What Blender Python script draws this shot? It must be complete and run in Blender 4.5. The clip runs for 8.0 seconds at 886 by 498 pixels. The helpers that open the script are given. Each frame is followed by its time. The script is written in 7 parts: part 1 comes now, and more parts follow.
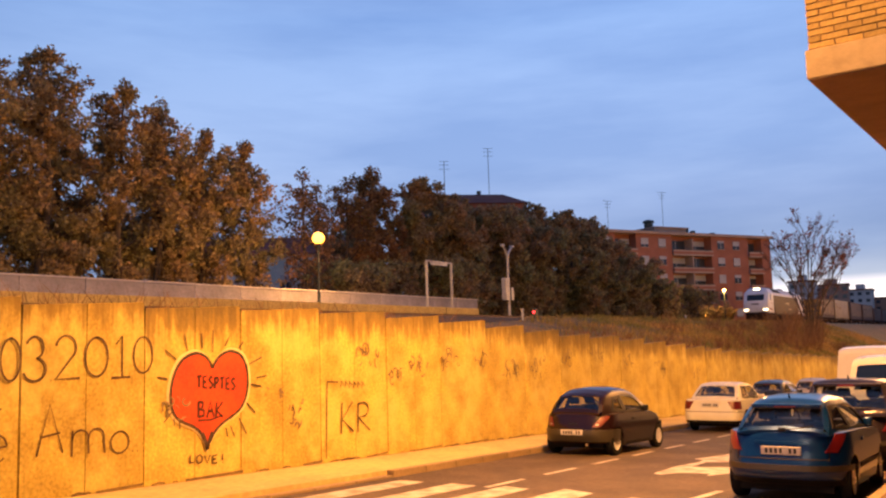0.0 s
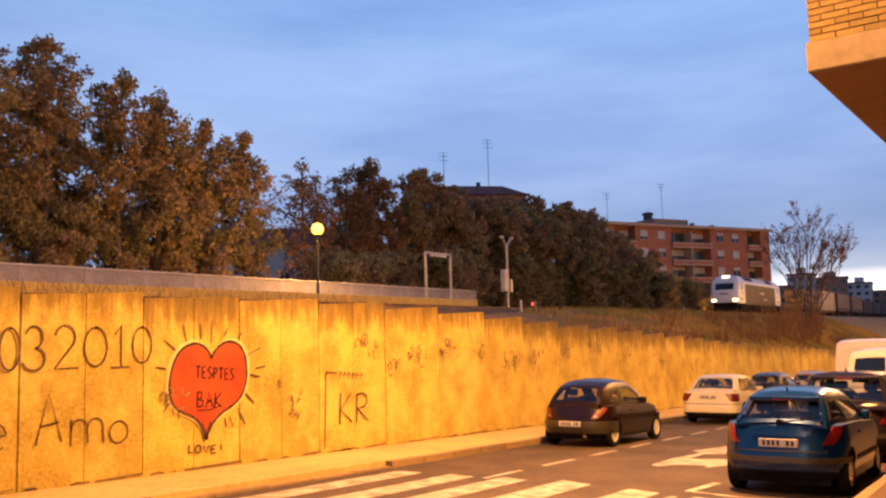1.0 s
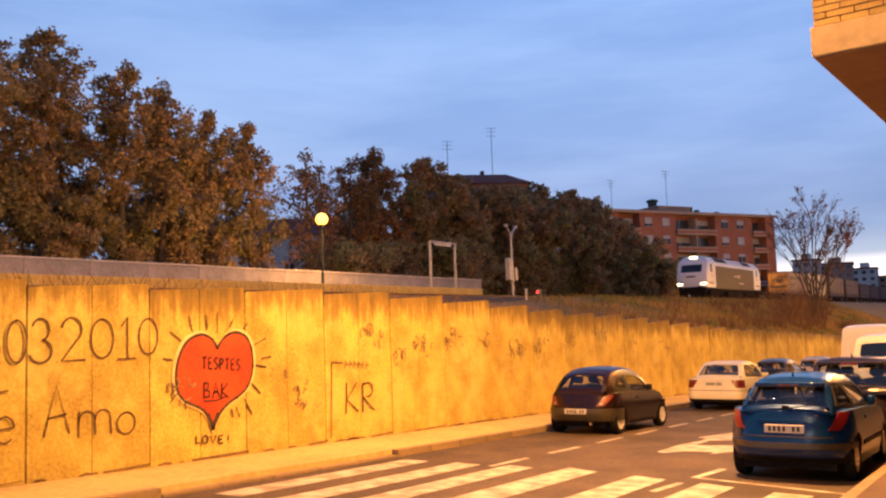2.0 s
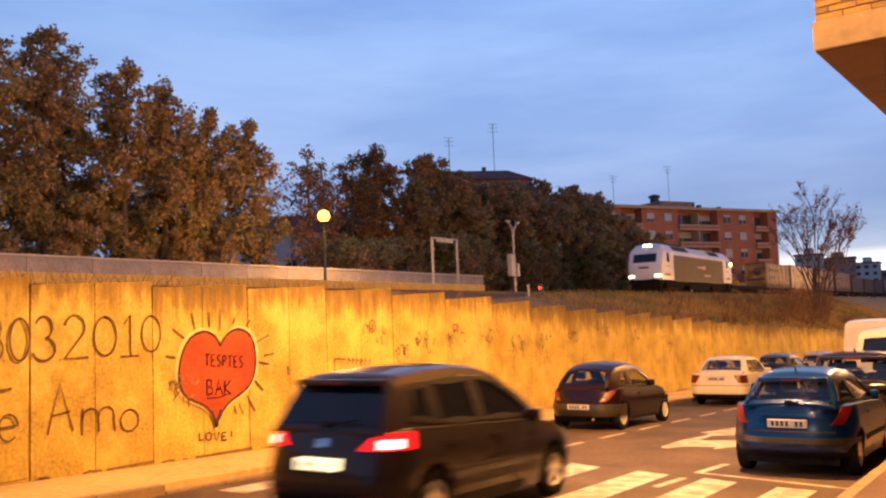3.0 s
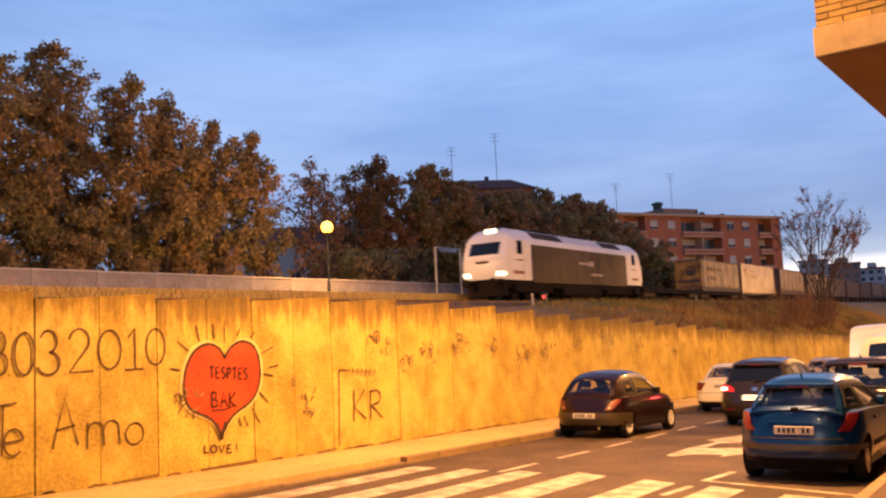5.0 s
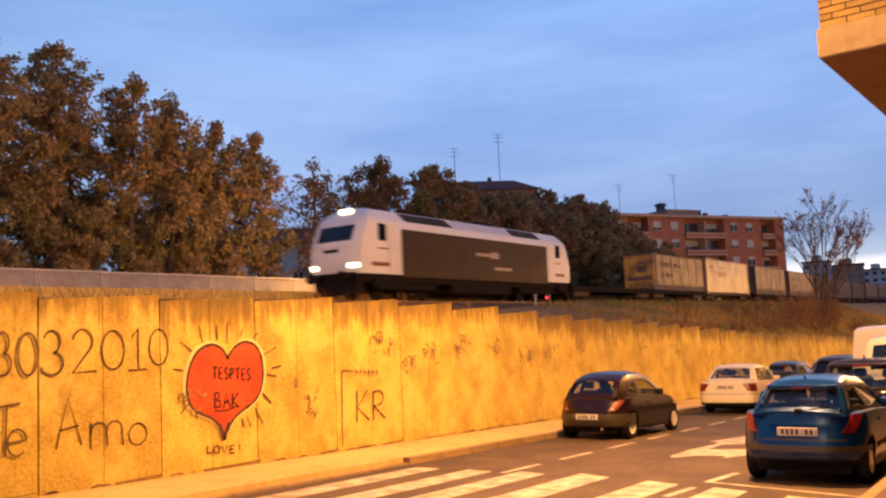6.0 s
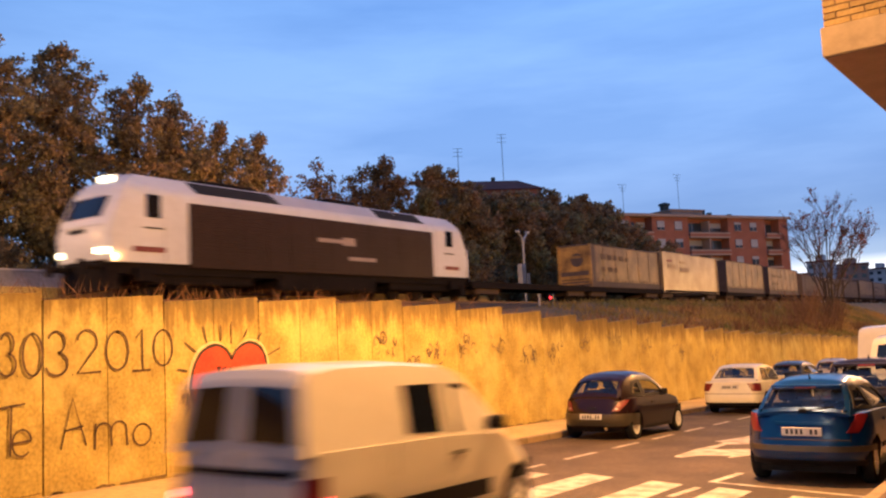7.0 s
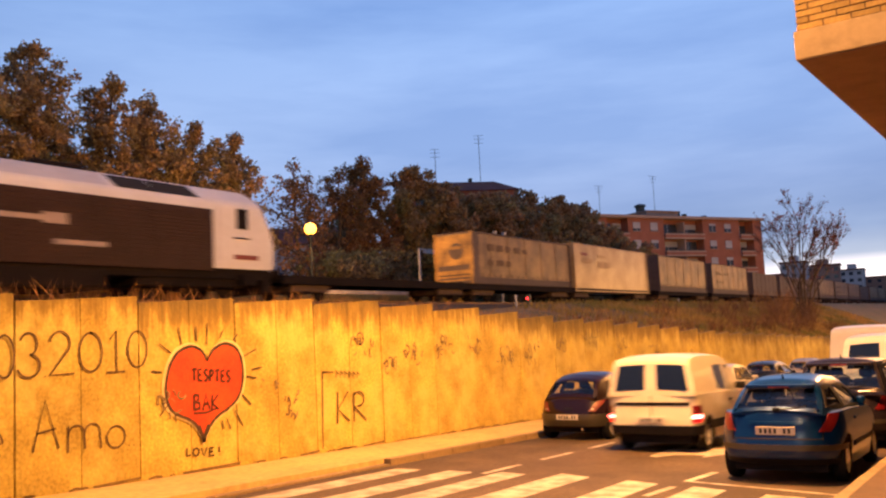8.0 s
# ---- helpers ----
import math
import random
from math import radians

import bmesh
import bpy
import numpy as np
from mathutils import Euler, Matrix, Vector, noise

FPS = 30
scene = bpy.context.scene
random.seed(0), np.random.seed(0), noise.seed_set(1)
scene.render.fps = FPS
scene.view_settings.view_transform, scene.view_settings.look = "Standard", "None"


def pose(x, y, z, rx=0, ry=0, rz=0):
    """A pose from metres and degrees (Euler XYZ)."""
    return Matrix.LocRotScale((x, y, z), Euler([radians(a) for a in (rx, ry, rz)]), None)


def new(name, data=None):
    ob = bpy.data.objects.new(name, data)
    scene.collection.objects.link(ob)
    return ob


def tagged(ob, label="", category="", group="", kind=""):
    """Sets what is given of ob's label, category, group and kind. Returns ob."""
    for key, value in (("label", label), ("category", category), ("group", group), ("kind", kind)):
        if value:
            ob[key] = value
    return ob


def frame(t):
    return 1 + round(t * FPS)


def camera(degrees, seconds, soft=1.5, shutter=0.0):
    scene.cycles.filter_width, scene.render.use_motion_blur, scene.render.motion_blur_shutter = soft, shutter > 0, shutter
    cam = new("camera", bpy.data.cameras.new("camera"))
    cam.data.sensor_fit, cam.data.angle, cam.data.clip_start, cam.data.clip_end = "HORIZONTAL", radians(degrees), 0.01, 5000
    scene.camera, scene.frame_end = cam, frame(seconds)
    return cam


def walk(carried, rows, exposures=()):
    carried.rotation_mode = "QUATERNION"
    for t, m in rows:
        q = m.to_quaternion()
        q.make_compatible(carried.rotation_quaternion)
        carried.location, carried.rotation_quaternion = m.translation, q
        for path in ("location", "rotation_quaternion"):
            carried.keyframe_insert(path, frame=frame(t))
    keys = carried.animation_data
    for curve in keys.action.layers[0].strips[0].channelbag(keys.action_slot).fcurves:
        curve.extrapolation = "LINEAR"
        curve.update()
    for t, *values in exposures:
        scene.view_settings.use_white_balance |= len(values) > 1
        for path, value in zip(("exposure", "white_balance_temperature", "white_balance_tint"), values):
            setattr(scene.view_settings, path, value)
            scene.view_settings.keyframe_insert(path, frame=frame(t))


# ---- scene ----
cam = camera(54.0, 8.0, soft=2.25, shutter=0.9)
EYE = (0.0, 0.0, 1.6)
AIM = [(0.0, 34.06, 6.33, 1.72), (0.5, 34.12, 6.15, 1.47), (1.0, 33.98, 5.76, 1.49), (1.5, 34.21, 5.29, 1.85),
       (2.0, 34.32, 5.05, 1.97), (2.5, 34.42, 4.88, 2.08), (3.0, 34.48, 4.81, 2.20), (3.5, 34.42, 4.97, 2.40),
       (4.0, 34.47, 5.21, 2.63), (4.5, 34.65, 5.41, 2.80), (5.0, 34.76, 5.47, 2.79), (5.5, 34.86, 5.51, 2.75),
       (6.0, 34.95, 5.53, 2.73), (6.5, 35.16, 5.57, 2.80), (7.0, 35.20, 5.55, 2.80), (7.5, 34.87, 5.56, 2.91),
       (7.8, 33.99, 5.54, 2.90), (8.0, 33.69, 5.53, 2.90)]
walk(cam, [(t, pose(*EYE, 90 + p, r, y)) for t, y, p, r in AIM],
     exposures=[(0.0, 0.04, 7050, 14), (3.0, 0.07, 6900, 14), (6.0, 0.04, 6750, 12), (6.5, 0.02, 6500, 10), (7.0, 0.03, 5950, 7), (7.5, 0.01, 6250, 10), (8.0, 0.03, 6950, 14)])

# ---------------------------------------------------------------- sky and lamps
SODIUM = (1.0, 0.455, 0.13)


def make_world():
    w = bpy.data.worlds.new("dusk_sky")
    scene.world = w
    w.use_nodes = True
    nt = w.node_tree
    nt.nodes.clear()
    N, Lk = nt.nodes.new, nt.links.new
    out, bg, tc = N("ShaderNodeOutputWorld"), N("ShaderNodeBackground"), N("ShaderNodeTexCoord")
    sep = N("ShaderNodeSeparateXYZ")
    Lk(tc.outputs["Generated"], sep.inputs[0])
    ramp = N("ShaderNodeValToRGB")
    Lk(sep.outputs["Z"], ramp.inputs["Fac"])
    stops = [(0.0, (0.48, 0.47, 0.49)), (0.035, (0.49, 0.56, 0.66)), (0.09, (0.215, 0.315, 0.535)), (0.15, (0.21, 0.325, 0.60)),
             (0.21, (0.25, 0.395, 0.715)), (0.36, (0.195, 0.355, 0.72)), (0.55, (0.15, 0.25, 0.54)), (1.0, (0.10, 0.18, 0.40))]
    el = ramp.color_ramp.elements
    el[0].position, el[0].color = stops[0][0], (*stops[0][1], 1)
    el[1].position, el[1].color = stops[-1][0], (*stops[-1][1], 1)
    for p, c in stops[1:-1]:
        e = el.new(p)
        e.color = (*c, 1)
    # cloud layer, drawn out along the horizon
    mp = N("ShaderNodeMapping")
    mp.inputs["Scale"].default_value = (1.6, 1.6, 9.0)
    mp.inputs["Rotation"].default_value = (0.05, -0.04, 0)
    Lk(tc.outputs["Generated"], mp.inputs["Vector"])
    n1 = N("ShaderNodeTexNoise")
    n1.inputs["Scale"].default_value, n1.inputs["Detail"].default_value, n1.inputs["Roughness"].default_value = 1.7, 7, 0.55
    Lk(mp.outputs[0], n1.inputs["Vector"])
    cr = N("ShaderNodeMapRange")
    cr.inputs["From Min"].default_value, cr.inputs["From Max"].default_value = 0.36, 0.68
    Lk(n1.outputs["Fac"], cr.inputs["Value"])
    mix = N("ShaderNodeMix")
    mix.data_type, mix.blend_type = "RGBA", "MULTIPLY"
    mix.inputs["Factor"].default_value = 1.0
    tint = N("ShaderNodeValToRGB")
    te = tint.color_ramp.elements
    te[0].color, te[1].color = (0.80, 0.83, 0.87, 1), (1.16, 1.10, 1.03, 1)
    Lk(cr.outputs[0], tint.inputs["Fac"])
    Lk(ramp.outputs["Color"], mix.inputs["A"])
    Lk(tint.outputs["Color"], mix.inputs["B"])
    # bright strip low over the far end of the street
    dot = N("ShaderNodeVectorMath")
    dot.operation = "DOT_PRODUCT"
    dot.inputs[1].default_value = (-0.02, 1.0, 0.045)
    Lk(tc.outputs["Generated"], dot.inputs[0])
    m1 = N("ShaderNodeMapRange")
    m1.inputs["From Min"].default_value, m1.inputs["From Max"].default_value = 0.955, 1.0
    Lk(dot.outputs["Value"], m1.inputs["Value"])
    m2 = N("ShaderNodeMapRange")
    m2.inputs["From Min"].default_value, m2.inputs["From Max"].default_value = 0.062, 0.046
    Lk(sep.outputs["Z"], m2.inputs["Value"])
    mm = N("ShaderNodeMath")
    mm.operation = "MULTIPLY"
    Lk(m1.outputs[0], mm.inputs[0])
    Lk(m2.outputs[0], mm.inputs[1])
    mix2 = N("ShaderNodeMix")
    mix2.data_type = "RGBA"
    Lk(mm.outputs[0], mix2.inputs["Factor"])
    Lk(mix.outputs["Result"], mix2.inputs["A"])
    mix2.inputs["B"].default_value = (1.2, 1.1, 1.1, 1)
    # the dusk sky darkens away from the afterglow
    back = N("ShaderNodeVectorMath")
    back.operation = "DOT_PRODUCT"
    back.inputs[1].default_value = (-0.30, 0.954, 0.0)
    Lk(tc.outputs["Generated"], back.inputs[0])
    m3 = N("ShaderNodeMapRange")
    m3.inputs["From Min"].default_value, m3.inputs["From Max"].default_value = 0.30, 1.0
    m3.inputs["To Min"].default_value, m3.inputs["To Max"].default_value = 0.74, 1.03
    Lk(back.outputs["Value"], m3.inputs["Value"])
    dim = N("ShaderNodeVectorMath")
    dim.operation = "SCALE"
    Lk(mix2.outputs["Result"], dim.inputs[0])
    Lk(m3.outputs[0], dim.inputs["Scale"])
    Lk(dim.outputs["Vector"], bg.inputs["Color"])
    bg.inputs["Strength"].default_value = 1.35
    Lk(bg.outputs[0], out.inputs[0])


make_world()


def gz(y):
    """Height of the road surface, which runs downhill along the street."""
    return -0.19 - 0.0385 * min(max(y, -40), 110)


def street_light(x, y, h, watts, size=0.3):
    d = bpy.data.lights.new("street_light", "POINT")
    d.shadow_soft_size, d.energy, d.color = size / 2, watts, SODIUM
    ob = new("street_light", d)
    ob.matrix_world = Matrix.Translation((x, y, gz(y) + h))
    return ob


# lamps out of view on the building's side of the street: x, y, height over the road, power
# the first is added to light the bay end, the last four the wagons
LAMP_SPOTS = [(-2.6, 5.0, 7.5, 1900), (-4.2, 13.2, 9.1, 14300), (-2.7, 35.0, 9.1, 7600), (-2.7, 57.0, 9.1, 7000), (-2.7, 79.0, 9.1, 8000),
              (-2.7, 101.0, 9.1, 9000), (-2.7, 123.0, 11.0, 9500), (-2.7, 146.0, 12.0, 9500), (-2.7, 172.0, 12.0, 9500), (-2.7, 205.0, 12.0, 9500)]
for lx, ly, lh, lw in LAMP_SPOTS:
    street_light(lx, ly, lh - 0.1, lw)

# ---------------------------------------------------------------- materials
MATS = {}


def mat(name, color, rough=0.6, metal=0.0, vary=0.25, scale=6.0, bump=0.0, bscale=40.0, color2=None, coat=0.0, emit=None, power=0.0,
        island=0.0, piece=0.0, fine=0.12, alpha=1.0):
    """A surface of a base colour with variation at two scales, and fine relief."""
    if name in MATS:
        return MATS[name]
    m = bpy.data.materials.new(name)
    MATS[name] = m
    m.use_nodes = True
    nt = m.node_tree
    N, Lk = nt.nodes.new, nt.links.new
    b = nt.nodes["Principled BSDF"]
    b.inputs["Roughness"].default_value = rough
    b.inputs["Metallic"].default_value = metal
    b.inputs["Coat Weight"].default_value = coat
    b.inputs["Coat Roughness"].default_value = 0.06
    tc = N("ShaderNodeTexCoord")
    n1, n2 = N("ShaderNodeTexNoise"), N("ShaderNodeTexNoise")
    n1.inputs["Scale"].default_value, n1.inputs["Detail"].default_value = scale * 0.18, 5
    n2.inputs["Scale"].default_value, n2.inputs["Detail"].default_value = scale * 2.2, 6
    for n in (n1, n2):
        Lk(tc.outputs["Object"], n.inputs["Vector"])
    mix = N("ShaderNodeMix")
    mix.data_type = "RGBA"
    c2 = color2 or tuple(c * (1 - vary) for c in color)
    mix.inputs["A"].default_value, mix.inputs["B"].default_value = (*color, 1), (*c2, 1)
    mr = N("ShaderNodeMapRange")
    mr.inputs["From Min"].default_value, mr.inputs["From Max"].default_value = 0.36, 0.64
    Lk(n1.outputs["Fac"], mr.inputs["Value"])
    Lk(mr.outputs[0], mix.inputs["Factor"])
    hsv = N("ShaderNodeHueSaturation")
    Lk(mix.outputs["Result"], hsv.inputs["Color"])
    mv = N("ShaderNodeMapRange")
    mv.inputs["From Min"].default_value, mv.inputs["From Max"].default_value = 0.3, 0.7
    mv.inputs["To Min"].default_value, mv.inputs["To Max"].default_value = 1 - fine, 1 + fine
    Lk(n2.outputs["Fac"], mv.inputs["Value"])
    val = mv.outputs[0]
    for amount, node, sock in ((island, "ShaderNodeNewGeometry", "Random Per Island"), (piece, "ShaderNodeObjectInfo", "Random")):
        if amount:
            g = N(node)
            r = N("ShaderNodeMapRange")
            r.inputs["To Min"].default_value, r.inputs["To Max"].default_value = 1 - amount, 1 + amount
            Lk(g.outputs[sock], r.inputs["Value"])
            x = N("ShaderNodeMath")
            x.operation = "MULTIPLY"
            Lk(val, x.inputs[0])
            Lk(r.outputs[0], x.inputs[1])
            val = x.outputs[0]
    Lk(val, hsv.inputs["Value"])
    Lk(hsv.outputs["Color"], b.inputs["Base Color"])
    if bump:
        bn, bp = N("ShaderNodeTexNoise"), N("ShaderNodeBump")
        bn.inputs["Scale"].default_value, bn.inputs["Detail"].default_value = bscale, 5
        Lk(tc.outputs["Object"], bn.inputs["Vector"])
        bp.inputs["Strength"].default_value, bp.inputs["Distance"].default_value = bump, 0.02
        Lk(bn.outputs["Fac"], bp.inputs["Height"])
        Lk(bp.outputs[0], b.inputs["Normal"])
    if emit:
        b.inputs["Emission Color"].default_value, b.inputs["Emission Strength"].default_value = (*emit, 1), power
    return m


def concrete_panel_mat():
    """Cast concrete with dark run-off stains hanging from the top edge and a damp foot."""
    m = mat("wall_concrete", (0.475, 0.365, 0.085), 0.9, vary=0.2, scale=9, bump=0.45, bscale=14, piece=0.12, fine=0.26, color2=(0.33, 0.24, 0.052))
    nt = m.node_tree
    N, Lk = nt.nodes.new, nt.links.new
    b = nt.nodes["Principled BSDF"]
    src = b.inputs["Base Color"].links[0].from_socket
    tc, sep = N("ShaderNodeTexCoord"), N("ShaderNodeSeparateXYZ")
    Lk(tc.outputs["Object"], sep.inputs[0])
    oi = N("ShaderNodeObjectInfo")
    add = N("ShaderNodeVectorMath")
    add.operation = "ADD"
    Lk(tc.outputs["Object"], add.inputs[0])
    Lk(oi.outputs["Location"], add.inputs[1])
    mp = N("ShaderNodeMapping")
    mp.inputs["Scale"].default_value = (1, 2.8, 1.0)
    Lk(add.outputs[0], mp.inputs["Vector"])
    st = N("ShaderNodeTexNoise")
    st.inputs["Scale"].default_value, st.inputs["Detail"].default_value, st.inputs["Roughness"].default_value = 1.5, 8, 0.68
    Lk(mp.outputs[0], st.inputs["Vector"])
    # stain depth: height plus streaks
    ma = N("ShaderNodeMath")
    ma.operation = "MULTIPLY_ADD"
    Lk(st.outputs["Fac"], ma.inputs[0])
    ma.inputs[1].default_value = 1.05
    # each panel weeps to its own depth
    own = N("ShaderNodeMath")
    own.operation = "MULTIPLY_ADD"
    Lk(oi.outputs["Random"], own.inputs[0])
    own.inputs[1].default_value = 0.3
    Lk(sep.outputs["Z"], own.inputs[2])
    # thin drips below the top edge
    mpd, dn, drip = N("ShaderNodeMapping"), N("ShaderNodeTexNoise"), N("ShaderNodeMath")
    mpd.inputs["Scale"].default_value = (1, 15, 0.7)
    Lk(add.outputs[0], mpd.inputs["Vector"])
    dn.inputs["Scale"].default_value, dn.inputs["Detail"].default_value = 1.0, 4
    Lk(mpd.outputs[0], dn.inputs["Vector"])
    drip.operation = "MULTIPLY_ADD"
    Lk(dn.outputs["Fac"], drip.inputs[0])
    drip.inputs[1].default_value = 0.7
    Lk(own.outputs[0], drip.inputs[2])
    low = N("ShaderNodeMath")
    low.operation = "SUBTRACT"
    low.inputs[1].default_value = 0.33
    Lk(drip.outputs[0], low.inputs[0])
    Lk(low.outputs[0], ma.inputs[2])
    mr = N("ShaderNodeMapRange")
    mr.inputs["From Min"].default_value, mr.inputs["From Max"].default_value = 0.17, 0.58
    mr.inputs["To Max"].default_value = 0.92
    Lk(ma.outputs[0], mr.inputs["Value"])
    mix = N("ShaderNodeMix")
    mix.data_type = "RGBA"
    # dark moss in spots along the very top
    mo, moss = N("ShaderNodeMapRange"), N("ShaderNodeMix")
    mo.inputs["From Min"].default_value, mo.inputs["From Max"].default_value, mo.inputs["To Max"].default_value = 0.64, 0.9, 0.85
    Lk(ma.outputs[0], mo.inputs["Value"])
    moss.data_type = "RGBA"
    moss.inputs["A"].default_value, moss.inputs["B"].default_value = (0.155, 0.10, 0.023, 1), (0.05, 0.033, 0.014, 1)
    Lk(mo.outputs[0], moss.inputs["Factor"])
    Lk(moss.outputs["Result"], mix.inputs["B"])
    Lk(mr.outputs[0], mix.inputs["Factor"])
    Lk(src, mix.inputs["A"])
    # pale mineral bloom in the middle of the panels
    bl = N("ShaderNodeTexNoise")
    bl.inputs["Scale"].default_value, bl.inputs["Detail"].default_value = 1.1, 8
    bl.inputs["Roughness"].default_value = 0.7
    Lk(add.outputs[0], bl.inputs["Vector"])
    mr2 = N("ShaderNodeMapRange")
    mr2.inputs["From Min"].default_value, mr2.inputs["From Max"].default_value, mr2.inputs["To Max"].default_value = 0.46, 0.66, 0.75
    Lk(bl.outputs["Fac"], mr2.inputs["Value"])
    mix2 = N("ShaderNodeMix")
    mix2.data_type = "RGBA"
    mix2.inputs["B"].default_value = (0.56, 0.465, 0.15, 1)
    Lk(mr2.outputs[0], mix2.inputs["Factor"])
    Lk(mix.outputs["Result"], mix2.inputs["A"])
    mix3 = N("ShaderNodeMix")
    mix3.data_type = "RGBA"
    Lk(mr.outputs[0], mix3.inputs["Factor"])
    Lk(mix2.outputs["Result"], mix3.inputs["A"])
    Lk(mix.outputs["Result"], mix3.inputs["B"])
    Lk(mix3.outputs["Result"], b.inputs["Base Color"])
    return m


M_WALL = concrete_panel_mat()
M_ASPHALT = mat("asphalt", (0.088, 0.058, 0.034), 0.82, vary=0.48, scale=5, bump=0.4, bscale=120, fine=0.3)
M_PAVE = mat("pavement_concrete", (0.56, 0.41, 0.17), 0.85, vary=0.22, scale=4, bump=0.25, bscale=60, fine=0.16, piece=0.1)
M_TILE_PAVE = mat("red_paving", (0.095, 0.052, 0.027), 0.85, vary=0.22, scale=4, bump=0.25, bscale=60, fine=0.16)
M_KERB = mat("kerb_stone", (0.24, 0.17, 0.09), 0.8, vary=0.25, scale=8, bump=0.2, fine=0.15, piece=0.12)
M_LINE = mat("road_paint", (0.50, 0.45, 0.38), 0.7, color2=(0.23, 0.185, 0.14), scale=18, bump=0.2, bscale=90, fine=0.22)
M_SOIL = mat("dry_soil", (0.15, 0.098, 0.05), 0.95, scale=3, bump=0.5, bscale=8, color2=(0.07, 0.075, 0.035), fine=0.3)
M_BALLAST = mat("ballast", (0.062, 0.046, 0.032), 0.95, scale=12, bump=0.9, bscale=22, fine=0.4)
M_RAIL = mat("rail_steel", (0.11, 0.07, 0.05), 0.6, 0.3, scale=6)
M_GRASS = mat("dry_grass", (0.40, 0.24, 0.08), 0.9, color2=(0.13, 0.15, 0.045), scale=2.0, island=0.4)
M_STALK = mat("dry_stalk", (0.22, 0.11, 0.05), 0.9, scale=3, island=0.35)
M_PLAT = mat("platform_concrete", (0.42, 0.41, 0.39), 0.9, vary=0.25, scale=4, bump=0.3, bscale=10, fine=0.15)
M_PARAPET = mat("parapet_concrete", (0.30, 0.285, 0.30), 0.9, vary=0.25, scale=4, bump=0.3, bscale=10, fine=0.15)
M_COPING = mat("coping_concrete", (0.56, 0.54, 0.54), 0.9, vary=0.2, scale=4, fine=0.12)
M_EDGE = mat("platform_edge", (0.56, 0.42, 0.13), 0.85, vary=0.3, scale=4, fine=0.2)
M_BARK = mat("bark", (0.065, 0.05, 0.038), 0.95, scale=8, bump=0.6, bscale=18)
M_LEAF = mat("autumn_leaf", (0.225, 0.205, 0.095), 0.65, color2=(0.31, 0.19, 0.09), scale=1.6, island=0.42)
M_LEAF_DARK = mat("dark_leaf", (0.19, 0.205, 0.10), 0.7, color2=(0.285, 0.175, 0.10), scale=1.6, island=0.42)
M_LEAF_RED = mat("russet_leaf", (0.30, 0.155, 0.075), 0.7, color2=(0.09, 0.07, 0.03), scale=1.6, island=0.5)
M_LEAF_PINK = mat("last_leaf", (0.20, 0.075, 0.065), 0.7, scale=1.6, island=0.4)
M_TWIG = mat("shrub_twig", (0.17, 0.09, 0.045), 0.95, scale=3, island=0.4)
M_GALV = mat("galvanised_steel", (0.42, 0.42, 0.42), 0.5, 0.5, scale=6)
M_DARKMETAL = mat("dark_painted_steel", (0.035, 0.05, 0.045), 0.5, 0.2, scale=6)
M_BLACK = mat("black_plastic", (0.012, 0.011, 0.013), 0.55, scale=8, fine=0.2)
M_RUBBER = mat("tyre_rubber", (0.014, 0.014, 0.015), 0.8, scale=12, fine=0.25)
M_RIM = mat("wheel_rim", (0.80, 0.80, 0.80), 0.3, 0.3, scale=8)
M_CHROME = mat("chrome", (0.75, 0.75, 0.76), 0.12, 1.0, vary=0.05)
for m_dull in (M_BLACK, M_RUBBER):
    m_dull.node_tree.nodes["Principled BSDF"].inputs["Specular IOR Level"].default_value = 0.08
M_GLASS = mat("tinted_glass", (0.006, 0.008, 0.014), 0.04, scale=2, vary=0.2, fine=0.05)
M_GLASS.node_tree.nodes["Principled BSDF"].inputs["Specular IOR Level"].default_value = 0.5
M_SEAT = mat("seat_cloth", (0.06, 0.055, 0.06), 0.9, scale=14, fine=0.3)
M_PLATE = mat("plate_white", (0.50, 0.50, 0.50), 0.45, vary=0.08)
# emits by itself, in place of a plate lamp's light
M_PLATE_LIT = mat("plate_glow", (0.75, 0.74, 0.66), 0.45, vary=0.05, emit=(1.0, 0.86, 0.5), power=2.2)
M_INK = mat("plate_ink", (0.03, 0.03, 0.035), 0.6)
M_TAIL = mat("tail_lens", (0.125, 0.002, 0.006), 0.4, vary=0.3, scale=20, coat=0.06)
M_BUMPER = mat("grey_bumper_plastic", (0.036, 0.030, 0.020), 0.45, vary=0.25, scale=12, bump=0.1, bscale=120)
M_TAIL_ON = mat("tail_lens_lit", (0.5, 0.02, 0.02), 0.2, emit=(1.0, 0.008, 0.010), power=2.2)
M_BRAKE = mat("brake_lamp", (0.9, 0.5, 0.4), 0.2, emit=(1.0, 0.10, 0.09), power=24.0)
M_HEAD = mat("lamp_lens", (0.55, 0.55, 0.55), 0.1, 0.3, coat=0.5)
M_HEAD_ON = mat("headlamp_lit", (0.9, 0.9, 0.9), 0.2, emit=(1.0, 0.86, 0.66), power=260.0)
M_WHITE_LAMP = mat("train_lamp", (1, 1, 1), 0.3, emit=(1.0, 0.80, 0.42), power=9.0)
M_GLOBE = mat("lamp_globe", (1, 0.8, 0.5), 0.3, emit=(1.0, 0.42, 0.04), power=7.0)
M_RED_LAMP = mat("red_signal_lamp", (0.9, 0.1, 0.1), 0.3, emit=(1.0, 0.02, 0.03), power=6.0)
